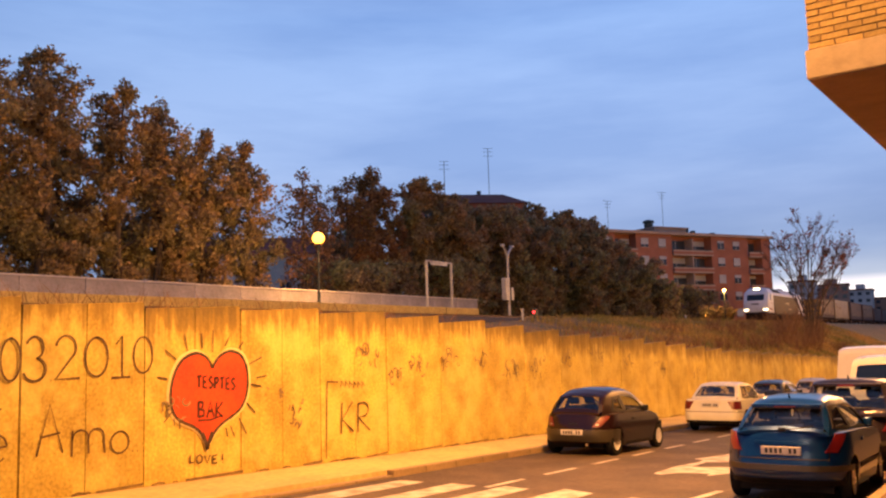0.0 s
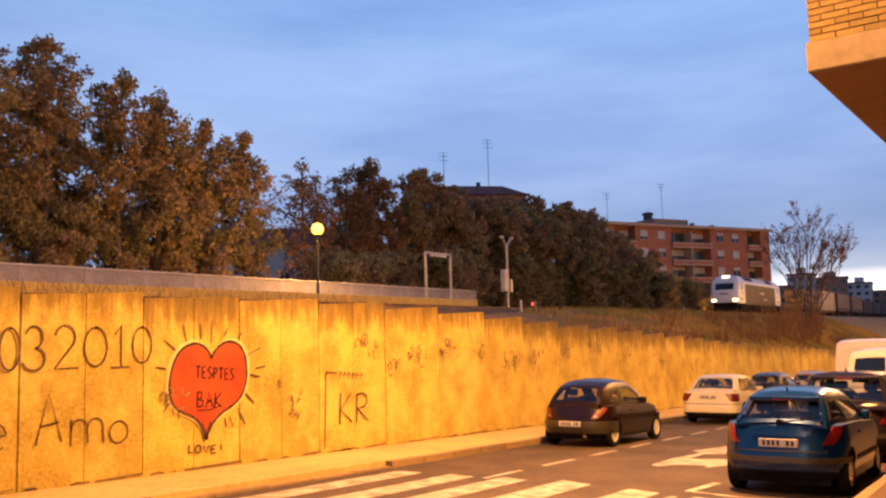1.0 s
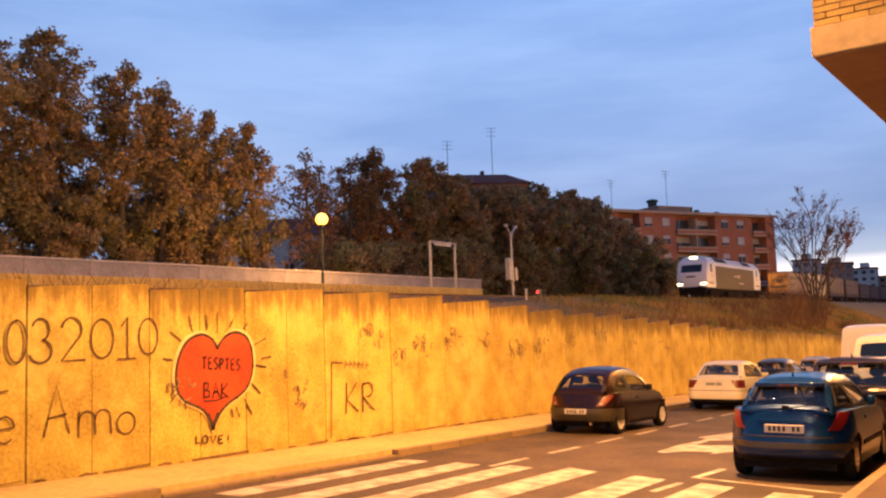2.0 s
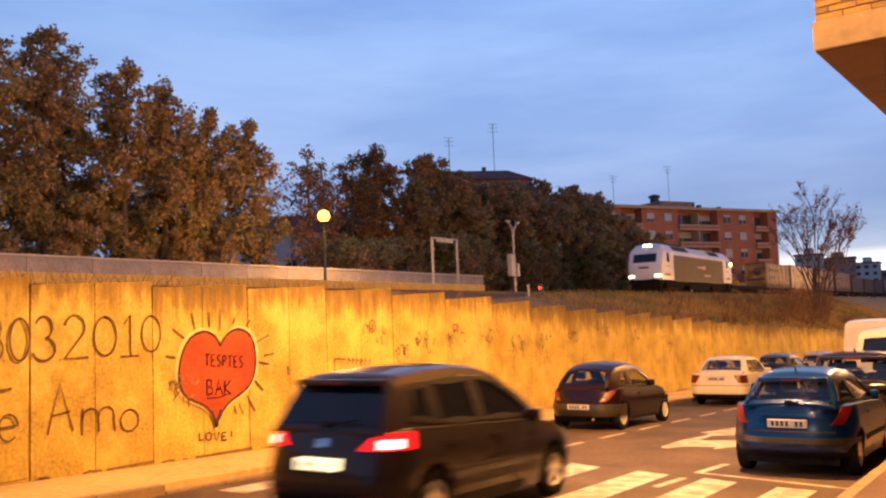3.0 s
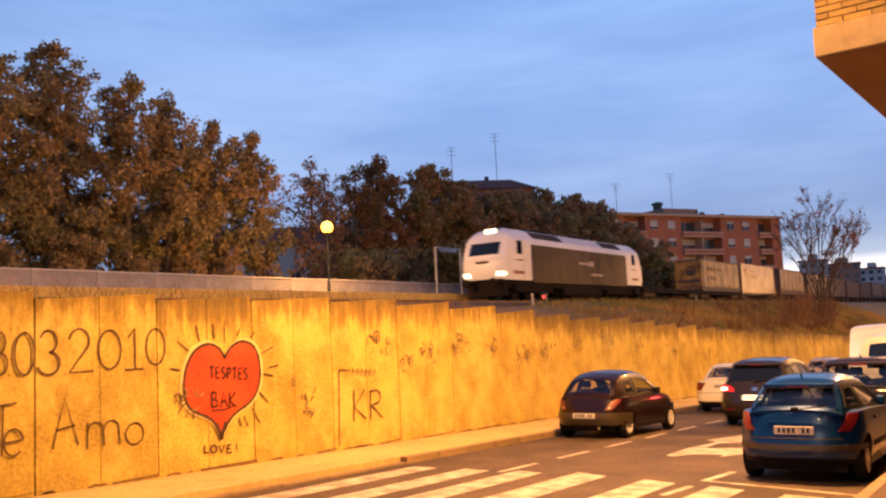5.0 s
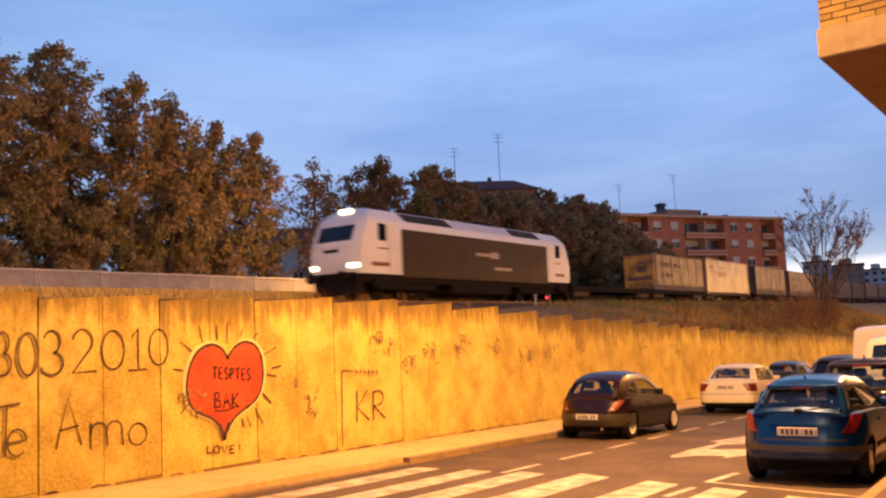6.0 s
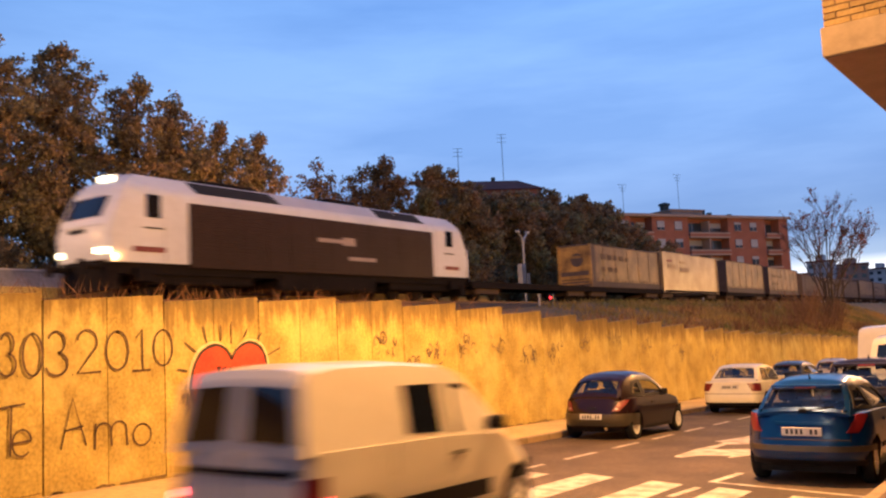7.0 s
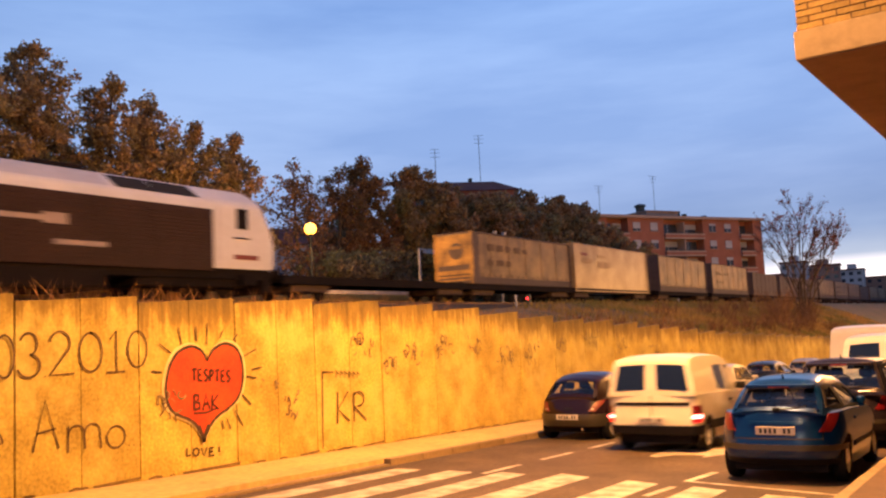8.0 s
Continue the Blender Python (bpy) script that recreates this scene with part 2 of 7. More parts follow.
M_BRICK = mat("ochre_brick", (0.48, 0.35, 0.125), 0.85, vary=0.3, scale=12, bump=0.3, bscale=50, piece=0.18, fine=0.15, color2=(0.37, 0.23, 0.08))
# unseen street wall, coloured near black to keep reflections in the cars dim
M_FACADE = mat("darkened_facade", (0.04, 0.03, 0.022), 0.95, scale=3, bump=0.2)
M_MORTAR = mat("mortar", (0.22, 0.15, 0.09), 0.95, scale=12, bump=0.3)
M_RENDER = mat("beige_render", (0.50, 0.39, 0.23), 0.9, vary=0.12, scale=4, bump=0.2, bscale=30)
# browner and darker than the beige slab above it
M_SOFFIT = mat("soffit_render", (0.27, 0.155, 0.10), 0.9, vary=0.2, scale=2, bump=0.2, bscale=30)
M_REDBRICK = mat("red_brick_wall", (0.29, 0.115, 0.075), 0.9, vary=0.2, scale=3, fine=0.12)
M_BALC = mat("balcony_render", (0.34, 0.26, 0.22), 0.85, vary=0.15, scale=3)
M_ROOFTILE = mat("roof_tile", (0.17, 0.05, 0.04), 0.9, scale=3)
M_WINDOW = mat("window_glass", (0.04, 0.05, 0.065), 0.06, scale=1)
M_SHUTTER = mat("white_shutter", (0.36, 0.38, 0.42), 0.7, scale=3)
M_FARWALL = mat("far_wall", (0.50, 0.46, 0.46), 0.9, scale=0.5)
M_FARWALL2 = mat("far_brick_wall", (0.36, 0.21, 0.16), 0.9, scale=0.5)
M_WHITEWALL = mat("white_house_wall", (0.62, 0.60, 0.56), 0.9, scale=2)
M_PAINT_BLACK = mat("spray_black", (0.05, 0.026, 0.012), 0.8, vary=0.4, scale=24, fine=0.35, color2=(0.115, 0.065, 0.028))
M_PAINT_DENSE = mat("spray_dense", (0.028, 0.012, 0.008), 0.75, vary=0.3, scale=20, fine=0.25, color2=(0.07, 0.03, 0.014))
M_PAINT_FAINT = mat("spray_faded", (0.12, 0.08, 0.04), 0.85, vary=0.4, scale=20, fine=0.3, color2=(0.25, 0.18, 0.09))
M_PAINT_RED = mat("spray_red", (0.62, 0.062, 0.014), 0.75, vary=0.3, scale=9, fine=0.22, color2=(0.42, 0.035, 0.01))
M_PAINT_WHITE = mat("spray_white", (0.70, 0.56, 0.28), 0.8, vary=0.15, scale=8)


def leafy(m, share=0.45):
    """Lets light through thin leaves."""
    nt = m.node_tree
    b = nt.nodes["Principled BSDF"]
    tr, mx = nt.nodes.new("ShaderNodeBsdfTranslucent"), nt.nodes.new("ShaderNodeMixShader")
    nt.links.new(b.inputs["Base Color"].links[0].from_socket, tr.inputs["Color"])
    mx.inputs["Fac"].default_value = share
    nt.links.new(b.outputs[0], mx.inputs[1])
    nt.links.new(tr.outputs[0], mx.inputs[2])
    nt.links.new(mx.outputs[0], nt.nodes["Material Output"].inputs["Surface"])


for m_leaf in (M_LEAF, M_LEAF_DARK, M_LEAF_RED, M_LEAF_PINK, M_GRASS):
    leafy(m_leaf)


def clear_glass():
    """Lightly tinted car glass: seen through, with the gloss of its angle."""
    m = bpy.data.materials.new("clear_car_glass")
    m.use_nodes = True
    nt = m.node_tree
    nt.nodes.remove(nt.nodes["Principled BSDF"])
    tr, gl, lw, mx = (nt.nodes.new("ShaderNodeBsdfTransparent"), nt.nodes.new("ShaderNodeBsdfGlossy"), nt.nodes.new("ShaderNodeLayerWeight"), nt.nodes.new("ShaderNodeMixShader"))
    tr.inputs["Color"].default_value = (0.90, 0.92, 0.93, 1)
    gl.inputs["Roughness"].default_value = 0.03
    pw, ma = nt.nodes.new("ShaderNodeMath"), nt.nodes.new("ShaderNodeMath")
    pw.operation, ma.operation = "POWER", "MULTIPLY_ADD"
    nt.links.new(lw.outputs["Facing"], pw.inputs[0])
    pw.inputs[1].default_value = 4.0
    nt.links.new(pw.outputs[0], ma.inputs[0])
    ma.inputs[1].default_value, ma.inputs[2].default_value = 0.9, 0.05
    nt.links.new(ma.outputs[0], mx.inputs["Fac"])
    nt.links.new(tr.outputs[0], mx.inputs[1])
    nt.links.new(gl.outputs[0], mx.inputs[2])
    nt.links.new(mx.outputs[0], nt.nodes["Material Output"].inputs["Surface"])
    return m


M_GLASS_CLEAR = clear_glass()


def car_paint(name, color, metal=0.0, rough=0.35):
    m = mat("paint_" + name, color, rough, metal, vary=0.12, scale=3, coat=0.6, fine=0.04)
    m.node_tree.nodes["Principled BSDF"].inputs["Specular IOR Level"].default_value = 0.1
    m.node_tree.nodes["Principled BSDF"].inputs["Coat Roughness"].default_value = 0.03
    return m

# ---------------------------------------------------------------- mesh helpers


def mesh_of(name, bm, material, smooth=0.0):
    me = bpy.data.meshes.new(name)
    bm.normal_update()
    bm.to_mesh(me)
    bm.free()
    mats = material if isinstance(material, (list, tuple)) else [material]
    for m in mats:
        me.materials.append(m)
    if smooth:
        for p in me.polygons:
            p.use_smooth = True
        me.set_sharp_from_angle(angle=radians(smooth))
    return me


def part(name, bm, material, parent=None, label="", m=None, smooth=0.0):
    """Links a bmesh as one mesh object, under a thing or a part if one is given."""
    ob = new(name, mesh_of(name, bm, material, smooth))
    if parent is not None:
        ob.parent = parent
    if m is not None:
        ob.matrix_basis = m
    return tagged(ob, label)


def thing(name, label, category, m=None, group="", kind=""):
    """An Empty at the base of a thing, which parents its parts."""
    ob = new(name)
    ob.empty_display_size = 0.2
    if m is not None:
        ob.matrix_basis = m
    return tagged(ob, label, category, group, kind)


def box(bm, x0, x1, y0, y1, z0, z1, bevel=0.0, m=None):
    vs = [bm.verts.new((x, y, z)) for z in (z0, z1) for x, y in ((x0, y0), (x1, y0), (x1, y1), (x0, y1))]
    fs = [bm.faces.new([vs[i] for i in q]) for q in ((3, 2, 1, 0), (4, 5, 6, 7), (0, 1, 5, 4), (1, 2, 6, 5), (2, 3, 7, 6), (3, 0, 4, 7))]
    if bevel:
        es = list({e for f in fs for e in f.edges})
        r = bmesh.ops.bevel(bm, geom=es, offset=bevel, segments=2, affect="EDGES", profile=0.5)
        vs = [v for v in set(v for f in r["faces"] for v in f.verts) | {v for v in vs if v.is_valid}]
    if m is not None:
        for v in vs:
            if v.is_valid:
                v.co = m @ v.co
    return vs


def boxed(*a, **k):
    bm = bmesh.new()
    box(bm, *a, **k)
    return bm


def tube(bm, pts, radii, n=8, cap=True):
    """A tube along points with a radius at each."""
    pts = [Vector(p) for p in pts]
    rings = []
    for i, p in enumerate(pts):
        d = (pts[min(i + 1, len(pts) - 1)] - pts[max(i - 1, 0)]).normalized()
        a = d.orthogonal().normalized() if i == 0 else (rings_dir - d * rings_dir.dot(d)).normalized()
        rings_dir = a
        b = d.cross(a)
        r = radii[i] if isinstance(radii, (list, tuple)) else radii
        rings.append([bm.verts.new(p + (a * math.cos(2 * math.pi * k / n) + b * math.sin(2 * math.pi * k / n)) * r) for k in range(n)])
    for r0, r1 in zip(rings, rings[1:]):
        for k in range(n):
            bm.faces.new((r0[k], r0[(k + 1) % n], r1[(k + 1) % n], r1[k]))
    if cap:
        bm.faces.new(rings[0][::-1])
        bm.faces.new(rings[-1])


def lathe(bm, prof, axis="Z", n=24, m=None, closed=True):
    """Turns a profile of (radius, along) about an axis."""
    rows = []
    for r, a in prof:
        row = []
        for k in range(n):
            c, s = math.cos(2 * math.pi * k / n) * r, math.sin(2 * math.pi * k / n) * r
            co = Vector((c, s, a)) if axis == "Z" else (Vector((a, c, s)) if axis == "X" else Vector((c, a, s)))
            row.append(bm.verts.new(m @ co if m is not None else co))
        rows.append(row)
    for r0, r1 in zip(rows, rows[1:]):
        for k in range(n):
            bm.faces.new((r0[k], r0[(k + 1) % n], r1[(k + 1) % n], r1[k]))
    for row, (r, a) in ((rows[0], prof[0]), (rows[-1], prof[-1])):
        if closed and r > 1e-4:
            bm.faces.new(row)
    bmesh.ops.recalc_face_normals(bm, faces=bm.faces[:])


def pl(points, t):
    """Piecewise linear value at t of sorted (t, value) pairs."""
    if t <= points[0][0]:
        return points[0][1]
    for (a, va), (b, vb) in zip(points, points[1:]):
        if t <= b:
            return va + (vb - va) * (t - a) / (b - a)
    return points[-1][1]


def sheet(bm, rows):
    """Faces between rows of points."""
    vs = [[bm.verts.new(p) for p in r] for r in rows]
    for a, b in zip(vs, vs[1:]):
        for i in range(len(a) - 1):
            bm.faces.new((a[i], a[i + 1], b[i + 1], b[i]))
    return vs


def raw(name, verts, faces, material, parent=None):
    me = bpy.data.meshes.new(name)
    me.from_pydata(verts, [], faces)
    me.materials.append(material)
    ob = new(name, me)
    if parent is not None:
        ob.parent = parent
    return ob


# ---------------------------------------------------------------- setting: ground, road, pavements
WALL_X, RAIL_Z, TRACK_X = -11.4, 3.35, -27.15
WALL_TOP = [(-10, 2.6), (2, 2.40), (6.6, 2.33), (8.6, 2.31), (10.6, 2.31), (12.6, 2.29), (14.7, 2.22), (16.7, 2.13), (18.8, 2.01), (20.8, 1.89), (22.9, 1.76),
            (25.0, 1.70), (27.4, 1.58), (29.5, 1.45), (31.7, 1.33), (34.0, 1.19), (36.4, 1.05), (38.7, 0.93), (42.0, 0.82), (58.9, 0.14), (90, -1.1), (110, -1.7)]
KERB_L, KERB_R = -9.48, -2.0
FOOT = 0.12


def bank_z(x, y):
    """Height of the grass bank between the retaining wall and the line."""
    top = pl(WALL_TOP, y) - 0.12
    f = min(max((WALL_X - 0.25 - x) / 10.5, 0), 1)
    near = min(max((46 - y) / 14, 0), 1)
    f = f ** (0.75 + 0.75 * near)
    return top + (RAIL_Z - 0.35 - 0.55 * near - top) * f


def make_ground():
    xs = [-2600, -600, -200, -90, -60, -45, -36, -33, -29, -25, -23.5, -22.2, -21, -19.5, -18, -16.5, -15, -13.6, -12.6, WALL_X - 0.2, WALL_X - 0.19, -5, 0.6, 6, 30, 200, 2600]
    ys = [-2600, -300, -60, -30] + [-10 + 4 * i for i in range(31)] + [130, 180, 300, 900, 2600]
    rows = []
    for y in ys:
        r = []
        for i, x in enumerate(xs):
            if x <= WALL_X - 0.2:
                z = bank_z(x, min(y, 110)) if x > -23 else (bank_z(-22.9, min(y, 110)) - 0.1 if x > -40 else RAIL_Z - 0.45)
                if -22 < x < -12:
                    z += 0.12 * noise.noise(Vector((x * 0.6, y * 0.4, 0)))
            else:
                z = gz(y) - 0.25
            if abs(y) > 800 or x > 100:
                z = min(z, 0.0) if x > -100 else z
            r.append((x, y, z))
        rows.append(r)
    bm = bmesh.new()
    sheet(bm, rows)
    bmesh.ops.recalc_face_normals(bm, faces=bm.faces[:])
    ob = part("ground", bm, M_SOIL, smooth=60)
    if ob.data.polygons[0].normal.z < 0:
        ob.data.flip_normals()
    tagged(ob, "dry soil and rough grass bank beside the railway", "ground", kind="structure")


def slab(name, x0, x1, y0, y1, up, thick, material, label, category, step=4.0, crown=0.0):
    """A strip of paving that follows the street's fall."""
    bm = bmesh.new()
    n = max(2, int((y1 - y0) / step))
    top, low = [], []
    xs = [x0 + (x1 - x0) * i / 6 for i in range(7)]
    for k in range(n + 1):
        y = y0 + (y1 - y0) * k / n
        top.append([(x, y, gz(y) + up + crown * (1 - ((x - (x0 + x1) / 2) / (x1 - x0) * 2) ** 2)) for x in xs])
    vs = sheet(bm, top)
    bmesh.ops.recalc_face_normals(bm, faces=bm.faces[:])
    if bm.faces[:][0].normal.z < 0:
        bmesh.ops.reverse_faces(bm, faces=bm.faces[:])
    r = bmesh.ops.extrude_face_region(bm, geom=bm.faces[:])
    bmesh.ops.translate(bm, verts=[g for g in r["geom"] if isinstance(g, bmesh.types.BMVert)], vec=(0, 0, thick))
    for v in bm.verts:
        v.co.z -= thick
    bmesh.ops.recalc_face_normals(bm, faces=bm.faces[:])
    return tagged(part(name, bm, material, smooth=40), label, category, kind="structure")


make_ground()
ROAD = slab("road", KERB_L, KERB_R, -40, 120, 0.0, 0.22, M_ASPHALT, "worn grey asphalt street running downhill", "road")
PAVE_L = slab("pavement_1", WALL_X - 0.05, KERB_L - 0.14, -40, 120, FOOT, 0.3, M_PAVE, "concrete pavement along the retaining wall", "pavement")
PAVE_R = slab("pavement_2", KERB_R + 0.14, 3.0, -40, 120, FOOT, 0.3, M_TILE_PAVE, "reddish pavement before the brick building", "pavement")


def kerbs():
    """Kerb stones as parts of the pavements, dropped at the crossing."""
    me = mesh_of("kerb_stone", boxed(0, 0.15, 0.006, 0.994, -0.3, 0, bevel=0.012), M_KERB)
    for x, owner in ((KERB_L - 0.142, PAVE_L), (KERB_R - 0.008, PAVE_R)):
        for k in range(-6, 60):
            y = 0.35 + k
            drop = 0.085 if (x < -5 and 6.8 < y < 12.0) else 0.0
            ob = new("kerb_stone", me)
            ob.parent = owner
            ob.matrix_basis = Matrix.Translation((x, y, gz(y) + FOOT + 0.004 - drop)) @ Matrix.Rotation(-0.0385, 4, "X")


def paint_patch(bm, pts, lift=0.004):
    f = bm.faces.new([bm.verts.new((x, y, gz(y) + lift)) for x, y in pts])
    if f.normal.z < 0:
        f.normal_flip()


# outline of the lane arrow on the road: x, y
ARROW = [(-5.80, 15.13), (-5.86, 16.5), (-5.75, 17.2), (-5.75, 17.8), (-6.03, 18.05), (-5.9, 18.4), (-5.70, 19.4), (-5.42, 19.4), (-5.21, 17.7), (-5.60, 17.5),
         (-5.58, 16.55), (-5.34, 16.56), (-4.95, 16.77), (-4.5, 16.7), (-4.65, 15.75), (-4.89, 15.23), (-4.93, 15.6), (-5.45, 15.42), (-5.62, 15.02)]


def road_marks():
    """Crossing stripes, lane arrow and bay lines, painted on the road."""
    for x0, x1, y1, y2 in ((-9.12, -8.62, 12.1, 12.08), (-8.12, -7.62, 12.16, 12.1), (-7.2, -6.7, 12.28, 12.2), (-6.22, -5.64, 12.45, 12.24), (-5.0, -4.47, 12.12, 11.94), (-3.95, -3.46, 11.87, 11.7), (-2.92, -2.43, 11.54, 11.47)):
        bm = bmesh.new()
        paint_patch(bm, [(x0, 7.9), (x1, 7.9), (x1, y2), (x0, y1)])
        part("crossing_stripe", bm, M_LINE, ROAD)
    for k in range(9):
        bm = bmesh.new()
        y = 12.0 + 2.03 * k
        paint_patch(bm, [(-7.44, y), (-7.33, y), (-7.33, y + 1.25), (-7.44, y + 1.25)])
        part("bay_dash", bm, M_LINE, ROAD)
    bm = bmesh.new()
    paint_patch(bm, [(-4.25, 12.3), (-4.13, 12.3), (-4.05, 13.4), (-4.17, 13.4)])
    part("bay_corner_line", bm, M_LINE, ROAD)
    bm = bmesh.new()
    paint_patch(bm, [(-4.31, 10.85), (-4.2, 10.85), (-4.14, 11.75), (-4.25, 11.75)])
    part("lane_dash", bm, M_LINE, ROAD)
    bm = bmesh.new()
    paint_patch(bm, [(-4.13, 12.27), (KERB_R - 0.05, 11.75), (KERB_R - 0.05, 11.85), (-4.13, 12.37)])
    part("bay_end_line", bm, M_LINE, ROAD)
    # the arrow: two barbs that meet in a point towards the wall
    bm = bmesh.new()
    paint_patch(bm, ARROW)
    part("road_arrow", bm, M_LINE, ROAD)


kerbs()
road_marks()

# ---------------------------------------------------------------- retaining wall and its paint
PANEL_W, PANEL_Y0 = 2.02, 4.57
# far edge of each panel along the wall and the height of its near top corner
PANEL_EDGES = [-7.5 + PANEL_W * k for k in range(8)] + [8.62, 10.60, 12.63, 14.71, 16.73, 18.79, 20.80, 22.91, 25.03, 27.35, 29.49, 31.70, 33.95, 36.40, 38.67] + [38.67 + 2.24 * k for k in range(1, 32)]


def make_wall():
    wall = thing("retaining_wall", "stepped concrete panel retaining wall stained dark along its top", "wall", kind="structure")
    bm = bmesh.new()
    for a, b in ((0.010, 1.003), (1.011, 2.010)):
        vs = box(bm, -0.18, 0.0, a, b, -3.3, 0.0, bevel=0.007)
    box(bm, -0.17, -0.018, 0.0, PANEL_W, -3.3, -0.03)
    for v in bm.verts:
        if v.co.z > -1:
            v.co.z += 0.04 * v.co.y
    me = mesh_of("panel", bm, M_WALL)
    for y, y1 in zip(PANEL_EDGES, PANEL_EDGES[1:]):
        ob = new("panel", me)
        ob.parent = wall
        ob.matrix_basis = (Matrix.Translation((WALL_X + random.uniform(-0.012, 0.006), y, pl(WALL_TOP, y + 0.1))) @ Matrix.Rotation(random.uniform(-0.006, 0.006), 4, "Z")
                           @ Matrix.Diagonal((1, (y1 - y) / PANEL_W, 1, 1)))
    return wall


WALL = make_wall()
ARC = lambda cx, cy, rx, ry, a0, a1, n=14: [(cx + rx * math.cos(radians(a0 + (a1 - a0) * i / n)), cy + ry * math.sin(radians(a0 + (a1 - a0) * i / n))) for i in range(n + 1)]
# letter strokes in a unit box
GLYPH = {
    "0": [ARC(0.5, 0.5, 0.48, 0.5, 80, 455, 24)],
    "1": [[(0.2, 0.8), (0.55, 1.0), (0.55, 0.02)], [(0.0, 0.03), (1.0, 0.03)]],
    "2": [ARC(0.45, 0.72, 0.42, 0.28, 170, -30, 12) + [(0.02, 0.02), (1.05, 0.02)]],
    "3": [ARC(0.42, 0.75, 0.38, 0.25, 160, -80, 12), ARC(0.42, 0.26, 0.5, 0.26, 80, -165, 12)],
    ".": [[(0.4, 0.0), (0.6, 0.05)], [(0.45, 0.06), (0.55, 0.0)]],
    "T": [[(0.0, 0.95), (1.0, 1.0)], [(0.5, 0.97), (0.45, 0.0)]],
    "e": [[(0.08, 0.52), (0.92, 0.56)] + ARC(0.5, 0.5, 0.44, 0.5, 10, 315, 16)],
    "A": [[(0.0, 0.0), (0.45, 1.0), (0.95, 0.02)], [(0.12, 0.36), (0.85, 0.42)]],
    "m": [[(0.05, 1.0), (0.03, 0.0)], [(0.04, 0.65)] + ARC(0.28, 0.7, 0.22, 0.28, 150, 0, 8) + [(0.52, 0.05)], [(0.51, 0.65)] + ARC(0.74, 0.7, 0.22, 0.28, 150, 0, 8) + [(1.0, 0.0)]],
    "o": [ARC(0.5, 0.5, 0.46, 0.48, 70, 440, 18)],
    "K": [[(0.1, 1.0), (0.0, 0.0)], [(0.95, 0.98), (0.08, 0.45), (1.0, 0.02)]],
    "R": [[(0.1, 0.98), (0.05, 0.0)], [(0.05, 0.95)] + ARC(0.45, 0.75, 0.42, 0.24, 90, -80, 10) + [(0.1, 0.5), (1.0, 0.0)]],
    "L": [[(0.1, 1.0), (0.05, 0.05), (0.9, 0.1)]],
    "O": [ARC(0.5, 0.5, 0.45, 0.48, 80, 445, 14)],
    "V": [[(0.0, 1.0), (0.5, 0.0), (1.0, 1.0)]],
    "E": [[(0.9, 1.0), (0.1, 0.95), (0.1, 0.05), (0.95, 0.0)], [(0.1, 0.5), (0.75, 0.52)]],
    "S": [[(0.9, 0.92), (0.45, 1.0), (0.1, 0.78), (0.45, 0.54), (0.88, 0.3), (0.5, 0.02), (0.05, 0.1)]],
    "P": [[(0.1, 1.0), (0.06, 0.0)], [(0.1, 0.96), (0.7, 0.92), (0.85, 0.7), (0.6, 0.5), (0.1, 0.48)]],
    "B": [[(0.1, 1.0), (0.06, 0.0)], [(0.1, 0.97), (0.7, 0.9), (0.65, 0.6), (0.12, 0.52), (0.85, 0.4), (0.8, 0.08), (0.06, 0.02)]],
    "!": [[(0.5, 1.0), (0.48, 0.3)], [(0.48, 0.08), (0.5, 0.0)]],
}


def stroke(bm, pts, w, x):
    """A ribbon of sprayed paint in the wall's plane, with slightly uneven width."""
    pts = [Vector((0, p[0], p[1])) for p in pts]
    rows = []
    for i, p in enumerate(pts):
        d = pts[min(i + 1, len(pts) - 1)] - pts[max(i - 1, 0)]
        d = d.normalized() if d.length > 1e-6 else Vector((0, 1, 0))
        s = Vector((0, -d.z, d.y)) * w * random.uniform(0.42, 0.58)
        rows.append(((x, p.y + s.y, p.z + s.z), (x, p.y - s.y, p.z - s.z)))
    a = [[bm.verts.new(q) for q in r] for r in rows]
    for r0, r1 in zip(a, a[1:]):
        f = bm.faces.new((r0[0], r0[1], r1[1], r1[0]))
    return a


PAINT_X = WALL_X + 0.016


def letters(name, text, boxes, w, material=None, label="", x=PAINT_X):
    """Hand-lettering: each character with its own (y0, y1, z0, z1)."""
    bm = bmesh.new()
    for ch, (y0, y1, z0, z1) in zip(text, boxes):
        for s in GLYPH[ch]:
            s2 = [(y0 + (y1 - y0) * u, z0 + (z1 - z0) * v) for u, v in s]
            if len(s2) == 2:
                (a, b), (c, d) = s2
                s2 = [(a + (c - a) * i / 4, b + (d - b) * i / 4) for i in range(5)]
            stroke(bm, s2, w, x)
    bmesh.ops.recalc_face_normals(bm, faces=bm.faces[:])
    return part(name, bm, material or M_PAINT_BLACK, WALL, label)


HEART_HALF = [(0.0, 0.60), (0.06, 0.72), (0.2, 0.88), (0.45, 0.97), (0.75, 0.86), (0.93, 0.58), (1.0, 0.20), (0.97, -0.13), (0.85, -0.38), (0.66, -0.53), (0.40, -0.66), (0.22, -0.80), (0.09, -1.0), (0.0, -1.2)]
